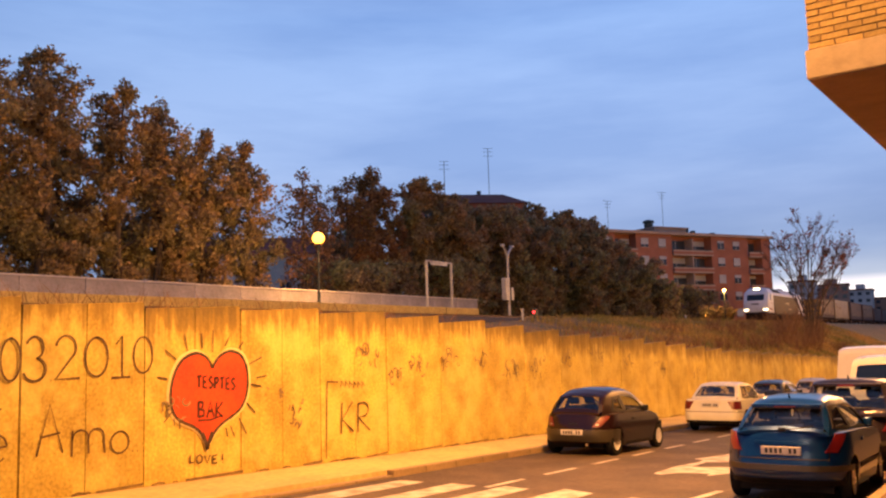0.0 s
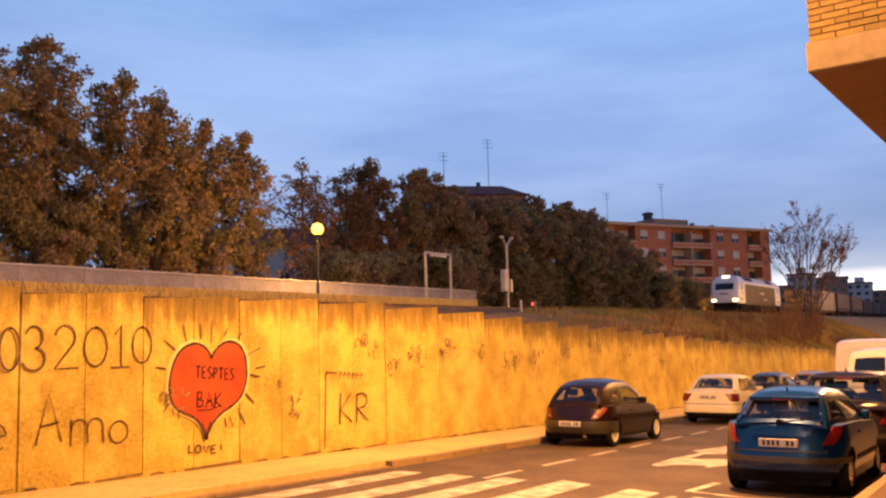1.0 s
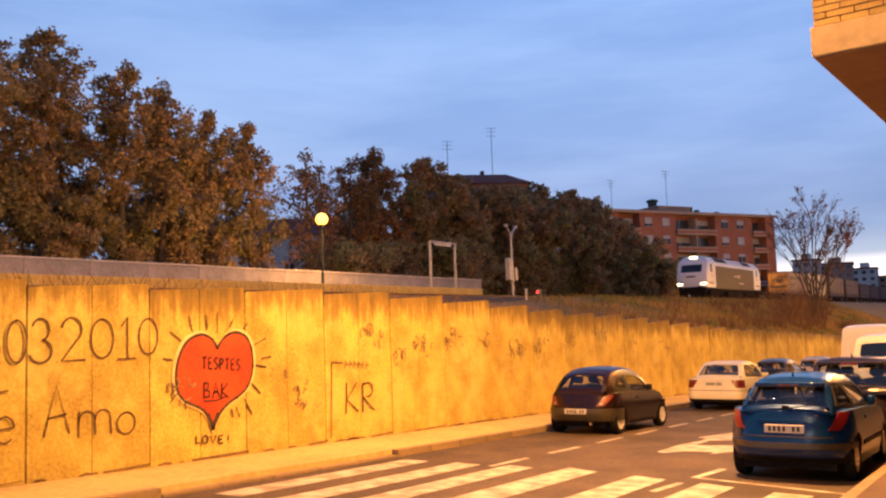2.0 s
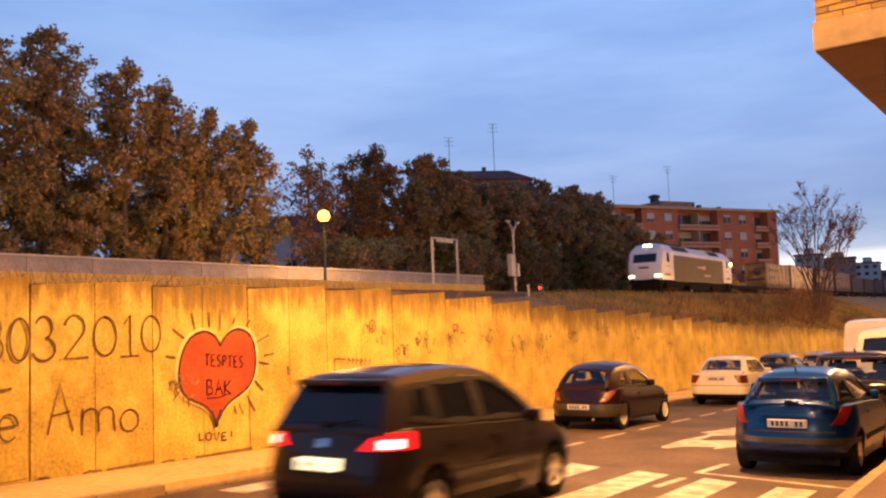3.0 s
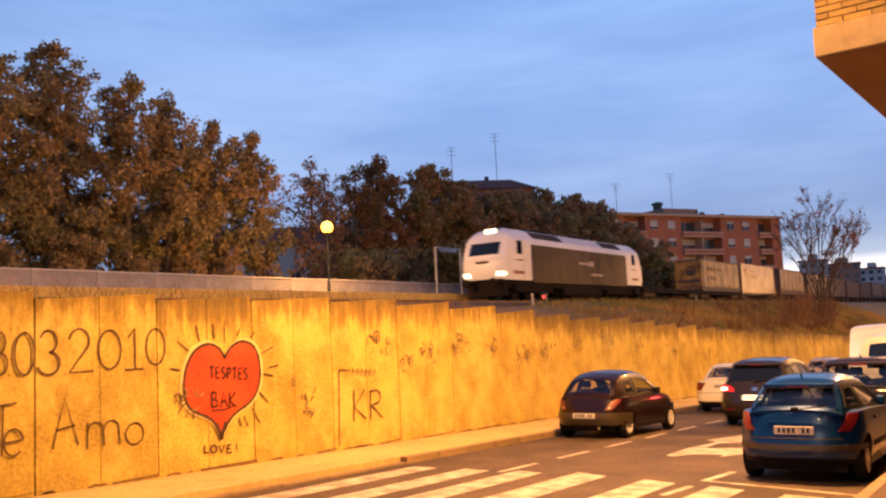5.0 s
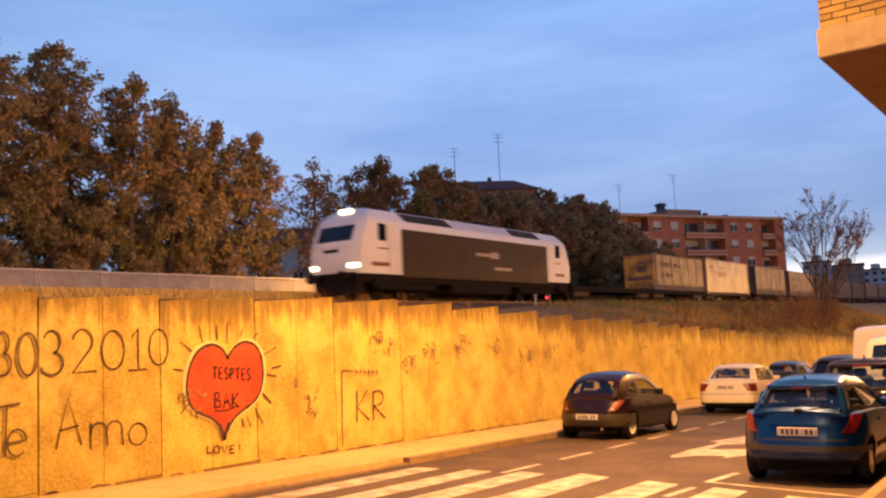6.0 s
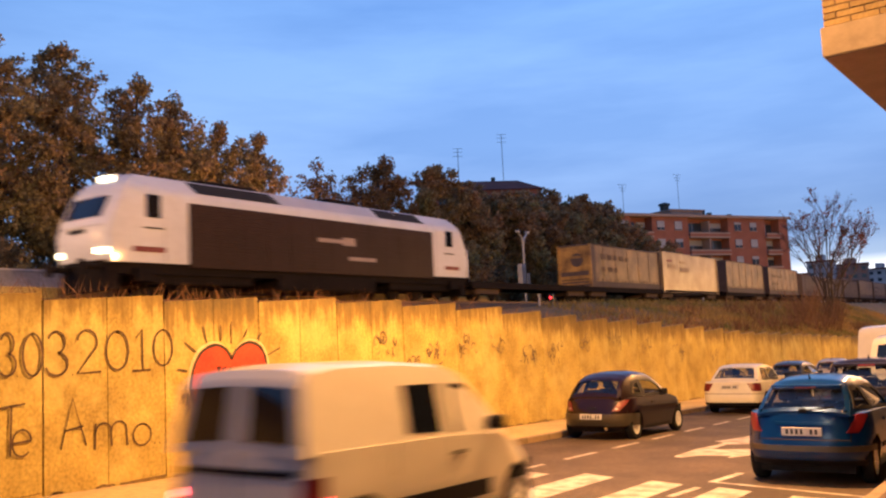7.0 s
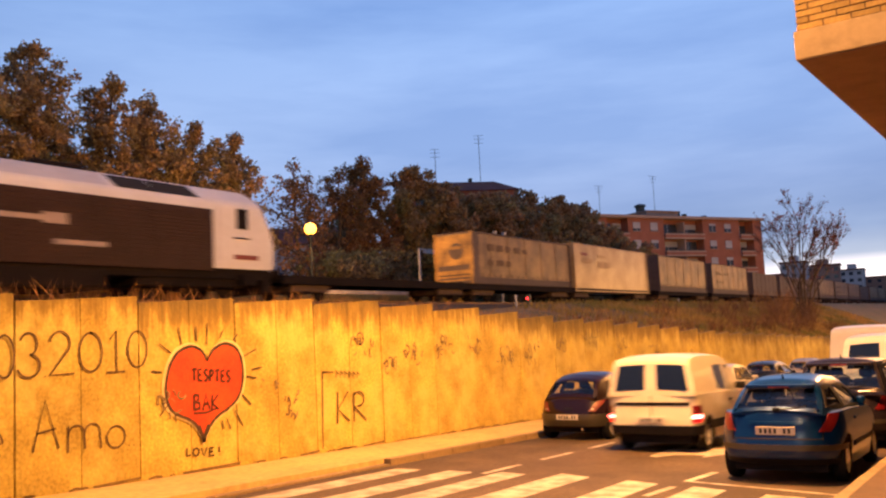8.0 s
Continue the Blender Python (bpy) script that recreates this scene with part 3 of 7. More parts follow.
# rays round the heart: outer and inner end on the wall
HEART_RAYS = [(9.38, 1.90, 9.44, 1.63), (9.73, 1.92, 9.74, 1.67), (9.98, 1.97, 9.96, 1.60), (10.32, 1.85, 10.24, 1.70), (10.64, 1.77, 10.54, 1.66), (9.0, 1.66, 9.22, 1.50), (8.85, 1.24, 9.04, 1.205),
              (11.08, 1.49, 10.77, 1.375), (11.2, 1.16, 10.95, 1.135), (11.06, 0.98, 10.81, 1.03), (10.92, 0.53, 10.71, 0.72), (10.71, 0.19, 10.54, 0.47), (10.44, 0.16, 10.35, 0.35), (10.28, 0.18, 10.25, 0.33), (8.98, 0.53, 9.13, 0.68), (9.29, 0.40, 9.28, 0.53)]


def heart_outline(n, cy, cz, sy, sz):
    """A round-lobed heart with a short drawn-out tip."""
    half = []
    k = HEART_HALF
    for i in range(len(k) - 1):
        p0, p1, p2, p3 = k[max(i - 1, 0)], k[i], k[i + 1], k[min(i + 2, len(k) - 1)]
        for q in range(4):
            u = q / 4
            half.append(tuple(0.5 * (2 * b + (c - a) * u + (2 * a - 5 * b + 4 * c - d) * u * u + (3 * b - a - 3 * c + d) * u ** 3) for a, b, c, d in zip(p0, p1, p2, p3)))
    half.append(k[-1])
    ring = half + [(-u, v) for u, v in half[-2:0:-1]]
    return [(cy + sy * u + 0.06 * v, cz + sz * v + 0.02 * u) for u, v in ring]


def make_heart(cy, cz, sy, sz):
    def filled(name, grow, x, material, label):
        bm = bmesh.new()
        pts = heart_outline(72, cy, cz, sy * grow, sz * grow)
        c = bm.verts.new((x, cy, cz + 0.05))
        vs = [bm.verts.new((x, a, b)) for a, b in pts]
        for i in range(len(vs)):
            bm.faces.new((c, vs[i], vs[(i + 1) % len(vs)]))
        bmesh.ops.recalc_face_normals(bm, faces=bm.faces[:])
        part(name, bm, material, WALL, label)
    filled("heart_halo", 1.09, PAINT_X, M_PAINT_WHITE, "white sprayed halo round the heart")
    filled("heart_fill", 0.99, PAINT_X + 0.004, M_PAINT_RED, "orange-red sprayed heart")
    bm = bmesh.new()
    pts = heart_outline(72, cy, cz, sy, sz)
    stroke(bm, pts + pts[:1], 0.052, PAINT_X + 0.008)
    tip = min(pts, key=lambda p: p[1])
    for s in (-1, 1):
        stroke(bm, [(tip[0] + 0.10 * s, tip[1] + 0.26), (tip[0] + 0.04 * s, tip[1] + 0.12), (tip[0], tip[1] - 0.02)], 0.06, PAINT_X + 0.012)
    bmesh.ops.recalc_face_normals(bm, faces=bm.faces[:])
    part("heart_outline", bm, M_PAINT_DENSE, WALL, "black sprayed outline of the heart")
    bm = bmesh.new()
    for y0, z0, y1, z1 in HEART_RAYS:
        stroke(bm, [(y0 + (y1 - y0) * f, z0 + (z1 - z0) * f) for f in (0, 0.5, 1)], random.uniform(0.022, 0.032), PAINT_X + 0.003)
    bmesh.ops.recalc_face_normals(bm, faces=bm.faces[:])
    part("heart_rays", bm, M_PAINT_BLACK, WALL, "black sprayed rays round the heart")
    # two short words, drawn with a blunt can
    bm = bmesh.new()
    for text, y0, z0, w, hgt in (("TESPTES", cy - 0.29, cz + 0.13, 0.122, 0.19), ("BAK", cy - 0.27, cz - 0.35, 0.19, 0.26)):
        for k, ch in enumerate(text):
            for g in GLYPH[ch]:
                q = [(y0 + k * w + 0.8 * w * u, z0 - 0.025 * k * w / 0.122 * 0.5 + hgt * v) for u, v in g]
                stroke(bm, q, 0.05, PAINT_X + 0.011)
    stroke(bm, [(cy - 0.27, cz - 0.40), (cy, cz - 0.41), (cy + 0.24, cz - 0.36)], 0.03, PAINT_X + 0.011)
    bmesh.ops.recalc_face_normals(bm, faces=bm.faces[:])
    part("heart_scrawl", bm, mat("spray_maroon", (0.075, 0.012, 0.008), 0.8, vary=0.3, scale=20), WALL, "dark red scrawled words")


make_heart(9.915, 0.905, 0.815, 0.72)
letters("date_lettering", "3.03.2010", [(6.03, 6.27, 1.32, 1.89), (6.24, 6.30, 1.31, 1.37), (6.34, 6.63, 1.30, 1.87), (6.69, 7.02, 1.28, 1.89), (7.04, 7.10, 1.28, 1.32),
        (7.13, 7.50, 1.28, 1.90), (7.59, 7.98, 1.30, 1.87), (8.04, 8.36, 1.25, 1.89), (8.41, 8.77, 1.32, 1.87)], 0.031, label="black sprayed date on the concrete")
letters("words_lettering", "TeAmo...", [(6.0, 6.38, 0.27, 0.94), (6.18, 6.48, 0.25, 0.60), (6.88, 7.29, 0.26, 0.95), (7.39, 7.94, 0.19, 0.56), (8.02, 8.36, 0.15, 0.48),
        (8.38, 8.44, 0.16, 0.21), (8.47, 8.53, 0.15, 0.20), (8.59, 8.65, 0.14, 0.19)], 0.028, label="black sprayed words on the concrete")
letters("initials_lettering", "KR", [(13.2, 13.57, -0.06, 0.55), (13.69, 14.10, -0.08, 0.51)], 0.036, label="black sprayed initials on the concrete")
letters("small_lettering", "LOVE!", [(9.49, 9.59, -0.16, -0.03), (9.62, 9.75, -0.18, -0.05), (9.79, 9.91, -0.20, -0.07), (9.95, 10.07, -0.22, -0.09), (10.14, 10.21, -0.23, -0.09)],
        0.03, label="small black sprayed word below the heart")


def faded_tags():
    """Faded scrawls that cannot be read, as loose strokes."""
    bm = bmesh.new()
    stroke(bm, [(12.75, -0.48), (12.78, 0.2), (12.81, 0.97)], 0.026, PAINT_X)
    stroke(bm, [(12.80, 0.97), (12.95, 0.965), (13.13, 0.95)], 0.026, PAINT_X)
    for k in range(6):
        y = 13.2 + 0.13 * k
        stroke(bm, [(y, 0.84 - 0.012 * k), (y + 0.02, 0.98 - 0.012 * k)], 0.02, PAINT_X)
        stroke(bm, [(y, 0.97 - 0.012 * k), (y + 0.09, 0.90 - 0.012 * k)], 0.018, PAINT_X)
    bmesh.ops.recalc_face_normals(bm, faces=bm.faces[:])
    part("arrow_scrawl", bm, M_PAINT_BLACK, WALL, "thin black bracket line and scrawl")
    rng = random.Random(5)
    for cy, cz, n, s in ((9.12, 0.72, 11, 0.24), (11.39, 0.87, 5, 0.16), (11.85, 0.55, 6, 0.2), (11.95, 0.27, 5, 0.16), (14.08, 1.46, 6, 0.26), (15.02, 0.95, 6, 0.24), (15.87, 1.16, 9, 0.3), (17.13, 1.31, 9, 0.3),
                         (18.39, 1.27, 8, 0.28), (19.99, 0.86, 10, 0.35), (21.48, 0.95, 10, 0.36), (23.3, 1.1, 8, 0.3), (25.46, 1.15, 10, 0.4), (28.0, 0.8, 8, 0.35), (31.0, 0.5, 8, 0.4), (35.0, 0.2, 8, 0.4)):
        bm = bmesh.new()
        for k in range(n + 4 if cy > 13 else n):
            y, z = cy + 1.25 * s * rng.uniform(-1, 1), cz + s * 0.6 * rng.uniform(-1, 1)
            a0, a1 = rng.uniform(0, 360), rng.uniform(90, 260)
            if rng.random() < 0.55:
                pts = ARC(y, z, s * rng.uniform(0.15, 0.4), s * rng.uniform(0.2, 0.5), a0, a0 + a1, 7)
            else:
                e = rng.uniform(0, 6.3)
                pts = [(y, z), (y + s * 0.35 * math.cos(e), z + s * 0.5 * math.sin(e))]
            stroke(bm, pts, rng.uniform(0.02, 0.038), PAINT_X + (0.014 if cy < 10 else 0))
        bmesh.ops.recalc_face_normals(bm, faces=bm.faces[:])
        part("faded_tag", bm, M_PAINT_FAINT, WALL)


faded_tags()


def foot_gaps():
    """Shade of the gaps, painted as dark strokes, and dirt where the panels meet the pavement."""
    rng = random.Random(11)
    bm = bmesh.new()
    for k in range(-1, 40):
        y0 = PANEL_Y0 + k * PANEL_W
        z = lambda y: gz(y) + FOOT
        a, b = y0 + PANEL_W * rng.uniform(0.3, 0.75), y0 + PANEL_W
        n = 6
        pts = [(a + (b - a) * i / n, z(a + (b - a) * i / n) + 0.02 + 0.03 * i / n) for i in range(n + 1)]
        # one long stroke per panel paints the shadow of its gap
        stroke(bm, pts, rng.uniform(0.015, 0.045), PAINT_X + 0.004)
        for j in range(rng.randint(3, 7)):
            y = y0 + rng.uniform(0, PANEL_W)
            l = rng.uniform(0.08, 0.35)
            stroke(bm, [(y, z(y) + 0.012), (y + l / 2, z(y) + 0.03), (y + l, z(y) + 0.01)], rng.uniform(0.012, 0.035), PAINT_X + 0.002)
    bmesh.ops.recalc_face_normals(bm, faces=bm.faces[:])
    part("foot_dirt_and_shade", bm, mat("foot_dirt_and_shade", (0.17, 0.11, 0.045), 0.95, scale=14, fine=0.3), WALL, "dark dirt and painted gap shade along the wall's foot")


foot_gaps()

# ---------------------------------------------------------------- the line: ballast, rails, platform
RW = Matrix.Rotation(radians(1.2), 4, "Z")


def rw(x, y, z=0.0):
    """A place beside the line, which runs 1.2 degrees off the street."""
    return RW @ Vector((x, y, z))


def make_line():
    line = thing("railway_line", "single railway track on dark stone ballast", "railway track", kind="structure")
    bm = bmesh.new()
    prof = [(-3.0, -0.75), (-2.0, -0.28), (-1.7, -0.17), (1.7, -0.17), (2.0, -0.28), (3.2, -0.8)]
    sheet(bm, [[RW @ Vector((TRACK_X + x, y, RAIL_Z + z + 0.05 * noise.noise(Vector((x, y * 0.7, 3))))) for x, z in prof] for y in [-80 + 5 * i for i in range(150)]])
    ob = part("ballast", bm, M_BALLAST, line)
    if ob.data.polygons[2].normal.z < 0:
        ob.data.flip_normals()
    for s in (-1, 1):
        bm = bmesh.new()
        box(bm, TRACK_X + s * 0.835 - 0.035, TRACK_X + s * 0.835 + 0.035, -80, 640, RAIL_Z - 0.04, RAIL_Z)
        box(bm, TRACK_X + s * 0.835 - 0.012, TRACK_X + s * 0.835 + 0.012, -80, 640, RAIL_Z - 0.14, RAIL_Z - 0.04)
        box(bm, TRACK_X + s * 0.835 - 0.07, TRACK_X + s * 0.835 + 0.07, -80, 640, RAIL_Z - 0.165, RAIL_Z - 0.14)
        part("rail", bm, M_RAIL, line, m=RW)
    vs, fs = [], []
    for k in range(500):
        y = -40 + 0.6 * k
        o = len(vs)
        for z in (-0.3, -0.155):
            vs += [tuple(rw(TRACK_X + x, y + d, RAIL_Z + z)) for x, d in ((-1.3, -0.12), (1.3, -0.12), (1.3, 0.12), (-1.3, 0.12))]
        fs += [(o + 4, o + 5, o + 6, o + 7), (o, o + 1, o + 5, o + 4), (o + 1, o + 2, o + 6, o + 5), (o + 2, o + 3, o + 7, o + 6), (o + 3, o, o + 4, o + 7)]
    tagged(raw("sleepers", vs, fs, M_PLAT, line), kind="stuff")


make_line()


def make_platform():
    p = thing("station_platform", "low concrete station platform with a worn ochre edge", "platform", kind="structure")
    y0, y1 = -60.0, 49.9
    bm = boxed(-40, -29.42, y0, y1, 2.6, 3.93, bevel=0.02)
    part("slab", bm, M_PLAT, p, m=RW)
    me = mesh_of("edge_stone", boxed(-29.9, -29.3, 0.01, 1.99, 3.55, 3.96, bevel=0.015), M_EDGE)
    for k in range(28):
        ob = new("edge_stone", me)
        ob.parent = p
        ob.matrix_basis = RW @ Matrix.Translation((random.uniform(-0.01, 0.01), -6.1 + 2 * k, random.uniform(-0.008, 0.008)))
    w = thing("parapet_wall", "grey concrete parapet wall along the back of the platform", "wall", kind="structure")
    me = mesh_of("parapet_panel", boxed(-33.15, -33.0, 0.01, 2.99, 3.9, 4.9, bevel=0.012), M_PARAPET)
    cap = mesh_of("coping", boxed(-33.2, -32.95, 0.006, 2.994, 4.895, 4.96, bevel=0.01), M_COPING)
    for k in range(26):
        y = -22.0 + 3 * k
        if y > 53.5:
            break
        for me2, nm in ((me, "parapet_panel"), (cap, "coping")):
            ob = new(nm, me2)
            ob.parent = w
            ob.matrix_basis = RW @ Matrix.Translation((random.uniform(-0.01, 0.01), y, random.uniform(-0.01, 0.01)))


make_platform()


def sign_gantry():
    t = thing("platform_sign", "pale steel goalpost sign with a thin name board", "sign", Matrix.Translation(rw(-32.4, 48.4, 3.93)) @ RW)
    for y in (0, 3.1):
        part("post", boxed(-0.07, 0.07, y - 0.07, y + 0.07, 0, 3.35, bevel=0.01), M_GALV, t)
    part("crossbar", boxed(-0.04, 0.04, -0.09, 3.19, 3.33, 3.43, bevel=0.008), M_GALV, t)
    part("board", boxed(-0.03, 0.03, 0.45, 2.6, 3.13, 3.31, bevel=0.005), M_GALV, t)


def mast_signal():
    t = thing("railway_mast", "pale steel mast with a Y-shaped top and equipment boxes", "signal mast", Matrix.Translation(rw(-32.0, 59.1, 3.0)) @ RW)
    bm = bmesh.new()
    tube(bm, [(0, 0, 0), (0, 0, 5.3)], [0.12, 0.09])
    part("mast", bm, M_GALV, t)
    for s in (-1, 1):
        bm = bmesh.new()
        tube(bm, [(0, 0, 5.2), (0, s * 0.18, 5.6), (0, s * 0.75, 6.1)], [0.09, 0.085, 0.07])
        part("arm", bm, M_GALV, t)
        part("arm_head", boxed(-0.12, 0.12, s * 0.75 - 0.16, s * 0.75 + 0.16, 6.02, 6.2, bevel=0.02), M_GALV, t)
    part("equipment_box", boxed(-0.2, 0.2, -0.75, -0.12, 1.9, 3.6, bevel=0.03), M_GALV, t)
    part("equipment_box", boxed(-0.2, 0.2, 0.12, 0.5, 1.9, 2.9, bevel=0.03), M_GALV, t)
    part("base_band", boxed(-0.17, 0.17, -0.17, 0.17, 0, 0.7, bevel=0.02), M_PLAT, t)


def platform_lamp(py):
    t = thing("platform_lamp", "dark lamp post with a glowing orange globe on the platform", "lamp post", Matrix.Translation(rw(-31.5, py, 3.93)) @ RW, group="lamps on the platform")
    bm = bmesh.new()
    tube(bm, [(0, 0, 0), (0, 0, 0.8), (0, 0, 0.82), (0, 0, 3.4)], [0.09, 0.085, 0.06, 0.045], 10)
    part("post", bm, M_DARKMETAL, t, smooth=40)
    bm = bmesh.new()
    lathe(bm, [(0.05, 3.36), (0.14, 3.42), (0.16, 3.5), (0.12, 3.52)], n=16)
    part("collar", bm, M_DARKMETAL, t)
    bm = bmesh.new()
    bmesh.ops.create_uvsphere(bm, u_segments=20, v_segments=12, radius=0.33, matrix=Matrix.Translation((0, 0, 3.76)))
    g = part("globe", bm, M_GLOBE, t, "glowing orange globe", smooth=80)
    g.visible_shadow = False
    d = bpy.data.lights.new("globe_light", "POINT")
    d.energy, d.color, d.shadow_soft_size = 5000, SODIUM, 0.27
    ob = new("globe_light", d)
    ob.location = rw(-31.5, py, 7.65)


def dwarf_signal(x, y, label):
    z = bank_z(*rw(x, y)[:2]) - 0.1
    t = thing("dwarf_signal", label, "railway signal", Matrix.Translation(rw(x, y, z)) @ RW, group="dwarf signals")
    h = RAIL_Z - z
    part("stand", boxed(-0.05, 0.05, -0.05, 0.05, 0, h - 0.1, bevel=0.01), M_DARKMETAL, t)
    part("head", boxed(-0.14, 0.14, -0.08, 0.16, h - 0.18, h + 0.28, bevel=0.03), M_DARKMETAL, t)
    bm = bmesh.new()
    lathe(bm, [(0.0, -0.13), (0.06, -0.125), (0.075, -0.08)], axis="Y", n=14, m=Matrix.Translation((0, 0, h + 0.06)))
    part("lamp", bm, M_RED_LAMP, t, "lit red lamp")


sign_gantry()
mast_signal()
platform_lamp(36.4)
# out of view, added to warm the trees on the left
platform_lamp(9.0)
dwarf_signal(-23.6, 46.7, "small ground signal showing red beside the track")
dwarf_signal(-23.6, 133.5, "small ground signal showing red beside the track")


def marker_post(x, y):
    z = bank_z(*rw(x, y)[:2]) - 0.1
    t = thing("marker_post", "short white marker post beside the track", "post", Matrix.Translation(rw(x, y, z)) @ RW, group="marker posts")
    part("post", boxed(-0.05, 0.05, -0.05, 0.05, 0, RAIL_Z - z + 0.1, bevel=0.01), M_SHUTTER, t)
    part("cap", boxed(-0.07, 0.07, -0.07, 0.07, RAIL_Z - z + 0.1, RAIL_Z - z + 0.22, bevel=0.01), M_SHUTTER, t)


marker_post(-23.3, 44.6)
marker_post(-23.3, 75.0)

# ---------------------------------------------------------------- buildings


def near_building():
    """The brick block whose bay hangs over the pavement."""
    y0, x0, zs = 8.5, -1.515, 4.24
    turn = Matrix.Translation((x0, y0, 0)) @ Matrix.Rotation(radians(-2.1), 4, "Z") @ Matrix.Translation((-x0, -y0, 0))
    t = thing("brick_apartment_building", "ochre brick building with an overhanging bay on a rendered slab", "building", turn)
    part("wall", boxed(1.1, 9.0, -30, 420, -6, 14), M_FACADE, t)
    # past y = 17 the overhang is unseen, drawn out to shade pavement and wall
    part("slab", boxed(x0 - 0.03, 1.1, y0 - 0.03, 62, zs - 0.28, zs, bevel=0.015), M_RENDER, t, "beige rendered slab edge")
    part("soffit", boxed(x0 - 0.01, 1.09, y0 - 0.01, 61.9, zs - 0.29, zs - 0.27), M_SOFFIT, t, "brown underside of the bay")
    core = part("bay_core", boxed(x0 + 0.012, 1.1, y0 + 0.012, 61.9, zs - 0.01, 13.0), M_MORTAR, t)
    me = {}
    for nm, l in (("full", 0.228), ("half", 0.108)):
        me[nm] = mesh_of("brick", boxed(0, l, 0, 0.10, 0, 0.052, bevel=0.004), M_BRICK)
    count = 0
    for c in range(26):
        z = zs + 0.008 + c * 0.063
        x, k = x0, 0
        while x < 0.95:
            half = (k == 0 and c % 2 == 1)
            ob = new("brick", me["half" if half else "full"])
            ob.parent = core
            ob.matrix_basis = Matrix.Translation((x, y0 + random.uniform(-0.003, 0.003), z))
            x += 0.12 if half else 0.24
            k += 1
            count += 1
    # the bricks of the street side and above, joined
    vs, fs = [], []

    def add(b0, b1):
        o = len(vs)
        vs.extend([(b0[0], b0[1], b0[2]), (b1[0], b0[1], b0[2]), (b1[0], b1[1], b0[2]), (b0[0], b1[1], b0[2]),
                   (b0[0], b0[1], b1[2]), (b1[0], b0[1], b1[2]), (b1[0], b1[1], b1[2]), (b0[0], b1[1], b1[2])])
        fs.extend([tuple(o + i for i in q) for q in ((3, 2, 1, 0), (4, 5, 6, 7), (0, 1, 5, 4), (1, 2, 6, 5), (2, 3, 7, 6), (3, 0, 4, 7))])
    for c in range(60):
        z = zs + 0.008 + c * 0.063
        if c >= 26:
            x = x0 - 0.12 * (c % 2) + 0.12
            while x < 0.9:
                add((x, y0, z), (x + 0.228, y0 + 0.1, z + 0.052))
                x += 0.24
        y = y0 + 0.11 + 0.12 * (c % 2)
        while y < 16.6:
            add((x0, y, z), (x0 + 0.1, y + 0.228, z + 0.052))
            y += 0.24
    tagged(raw("brickwork", vs, fs, M_BRICK, t), kind="stuff")
    # unseen luminaires for the street lights, bracketed back to the facade
    for lx, ly, lh, lw in LAMP_SPOTS:
        z = gz(ly) + lh
        s = thing("street_lamp", "unseen sodium street lamp over the road", "street lamp", Matrix.Translation((lx, ly, z)), group="street lamps on the building")
        bm = bmesh.new()
        tube(bm, [(9.5, 0, -0.4), (1.2, 0, 0.05), (0.2, 0, 0.12)], 0.035)
        part("bracket", bm, M_DARKMETAL, s)
        part("housing", boxed(-0.35, 0.35, -0.16, 0.16, 0.02, 0.2, bevel=0.05), M_DARKMETAL, s)


near_building()


def window_unit(parent, w, h, m, shutter):
    """A window with a frame, panes and perhaps a lowered shutter."""
    win = part("window", boxed(-w / 2, w / 2, -0.06, 0.02, 0, h), M_WINDOW, parent, m=m)
    part("frame_bar", boxed(-0.04, 0.04, -0.09, -0.06, 0, h), M_SHUTTER, win)
    part("sill", boxed(-w / 2 - 0.1, w / 2 + 0.1, -0.16, -0.05, -0.1, 0.0), M_BALC, win)
    if shutter:
        part("shutter", boxed(-w / 2, w / 2, -0.085, -0.062, h * (1 - shutter), h), M_SHUTTER, win)


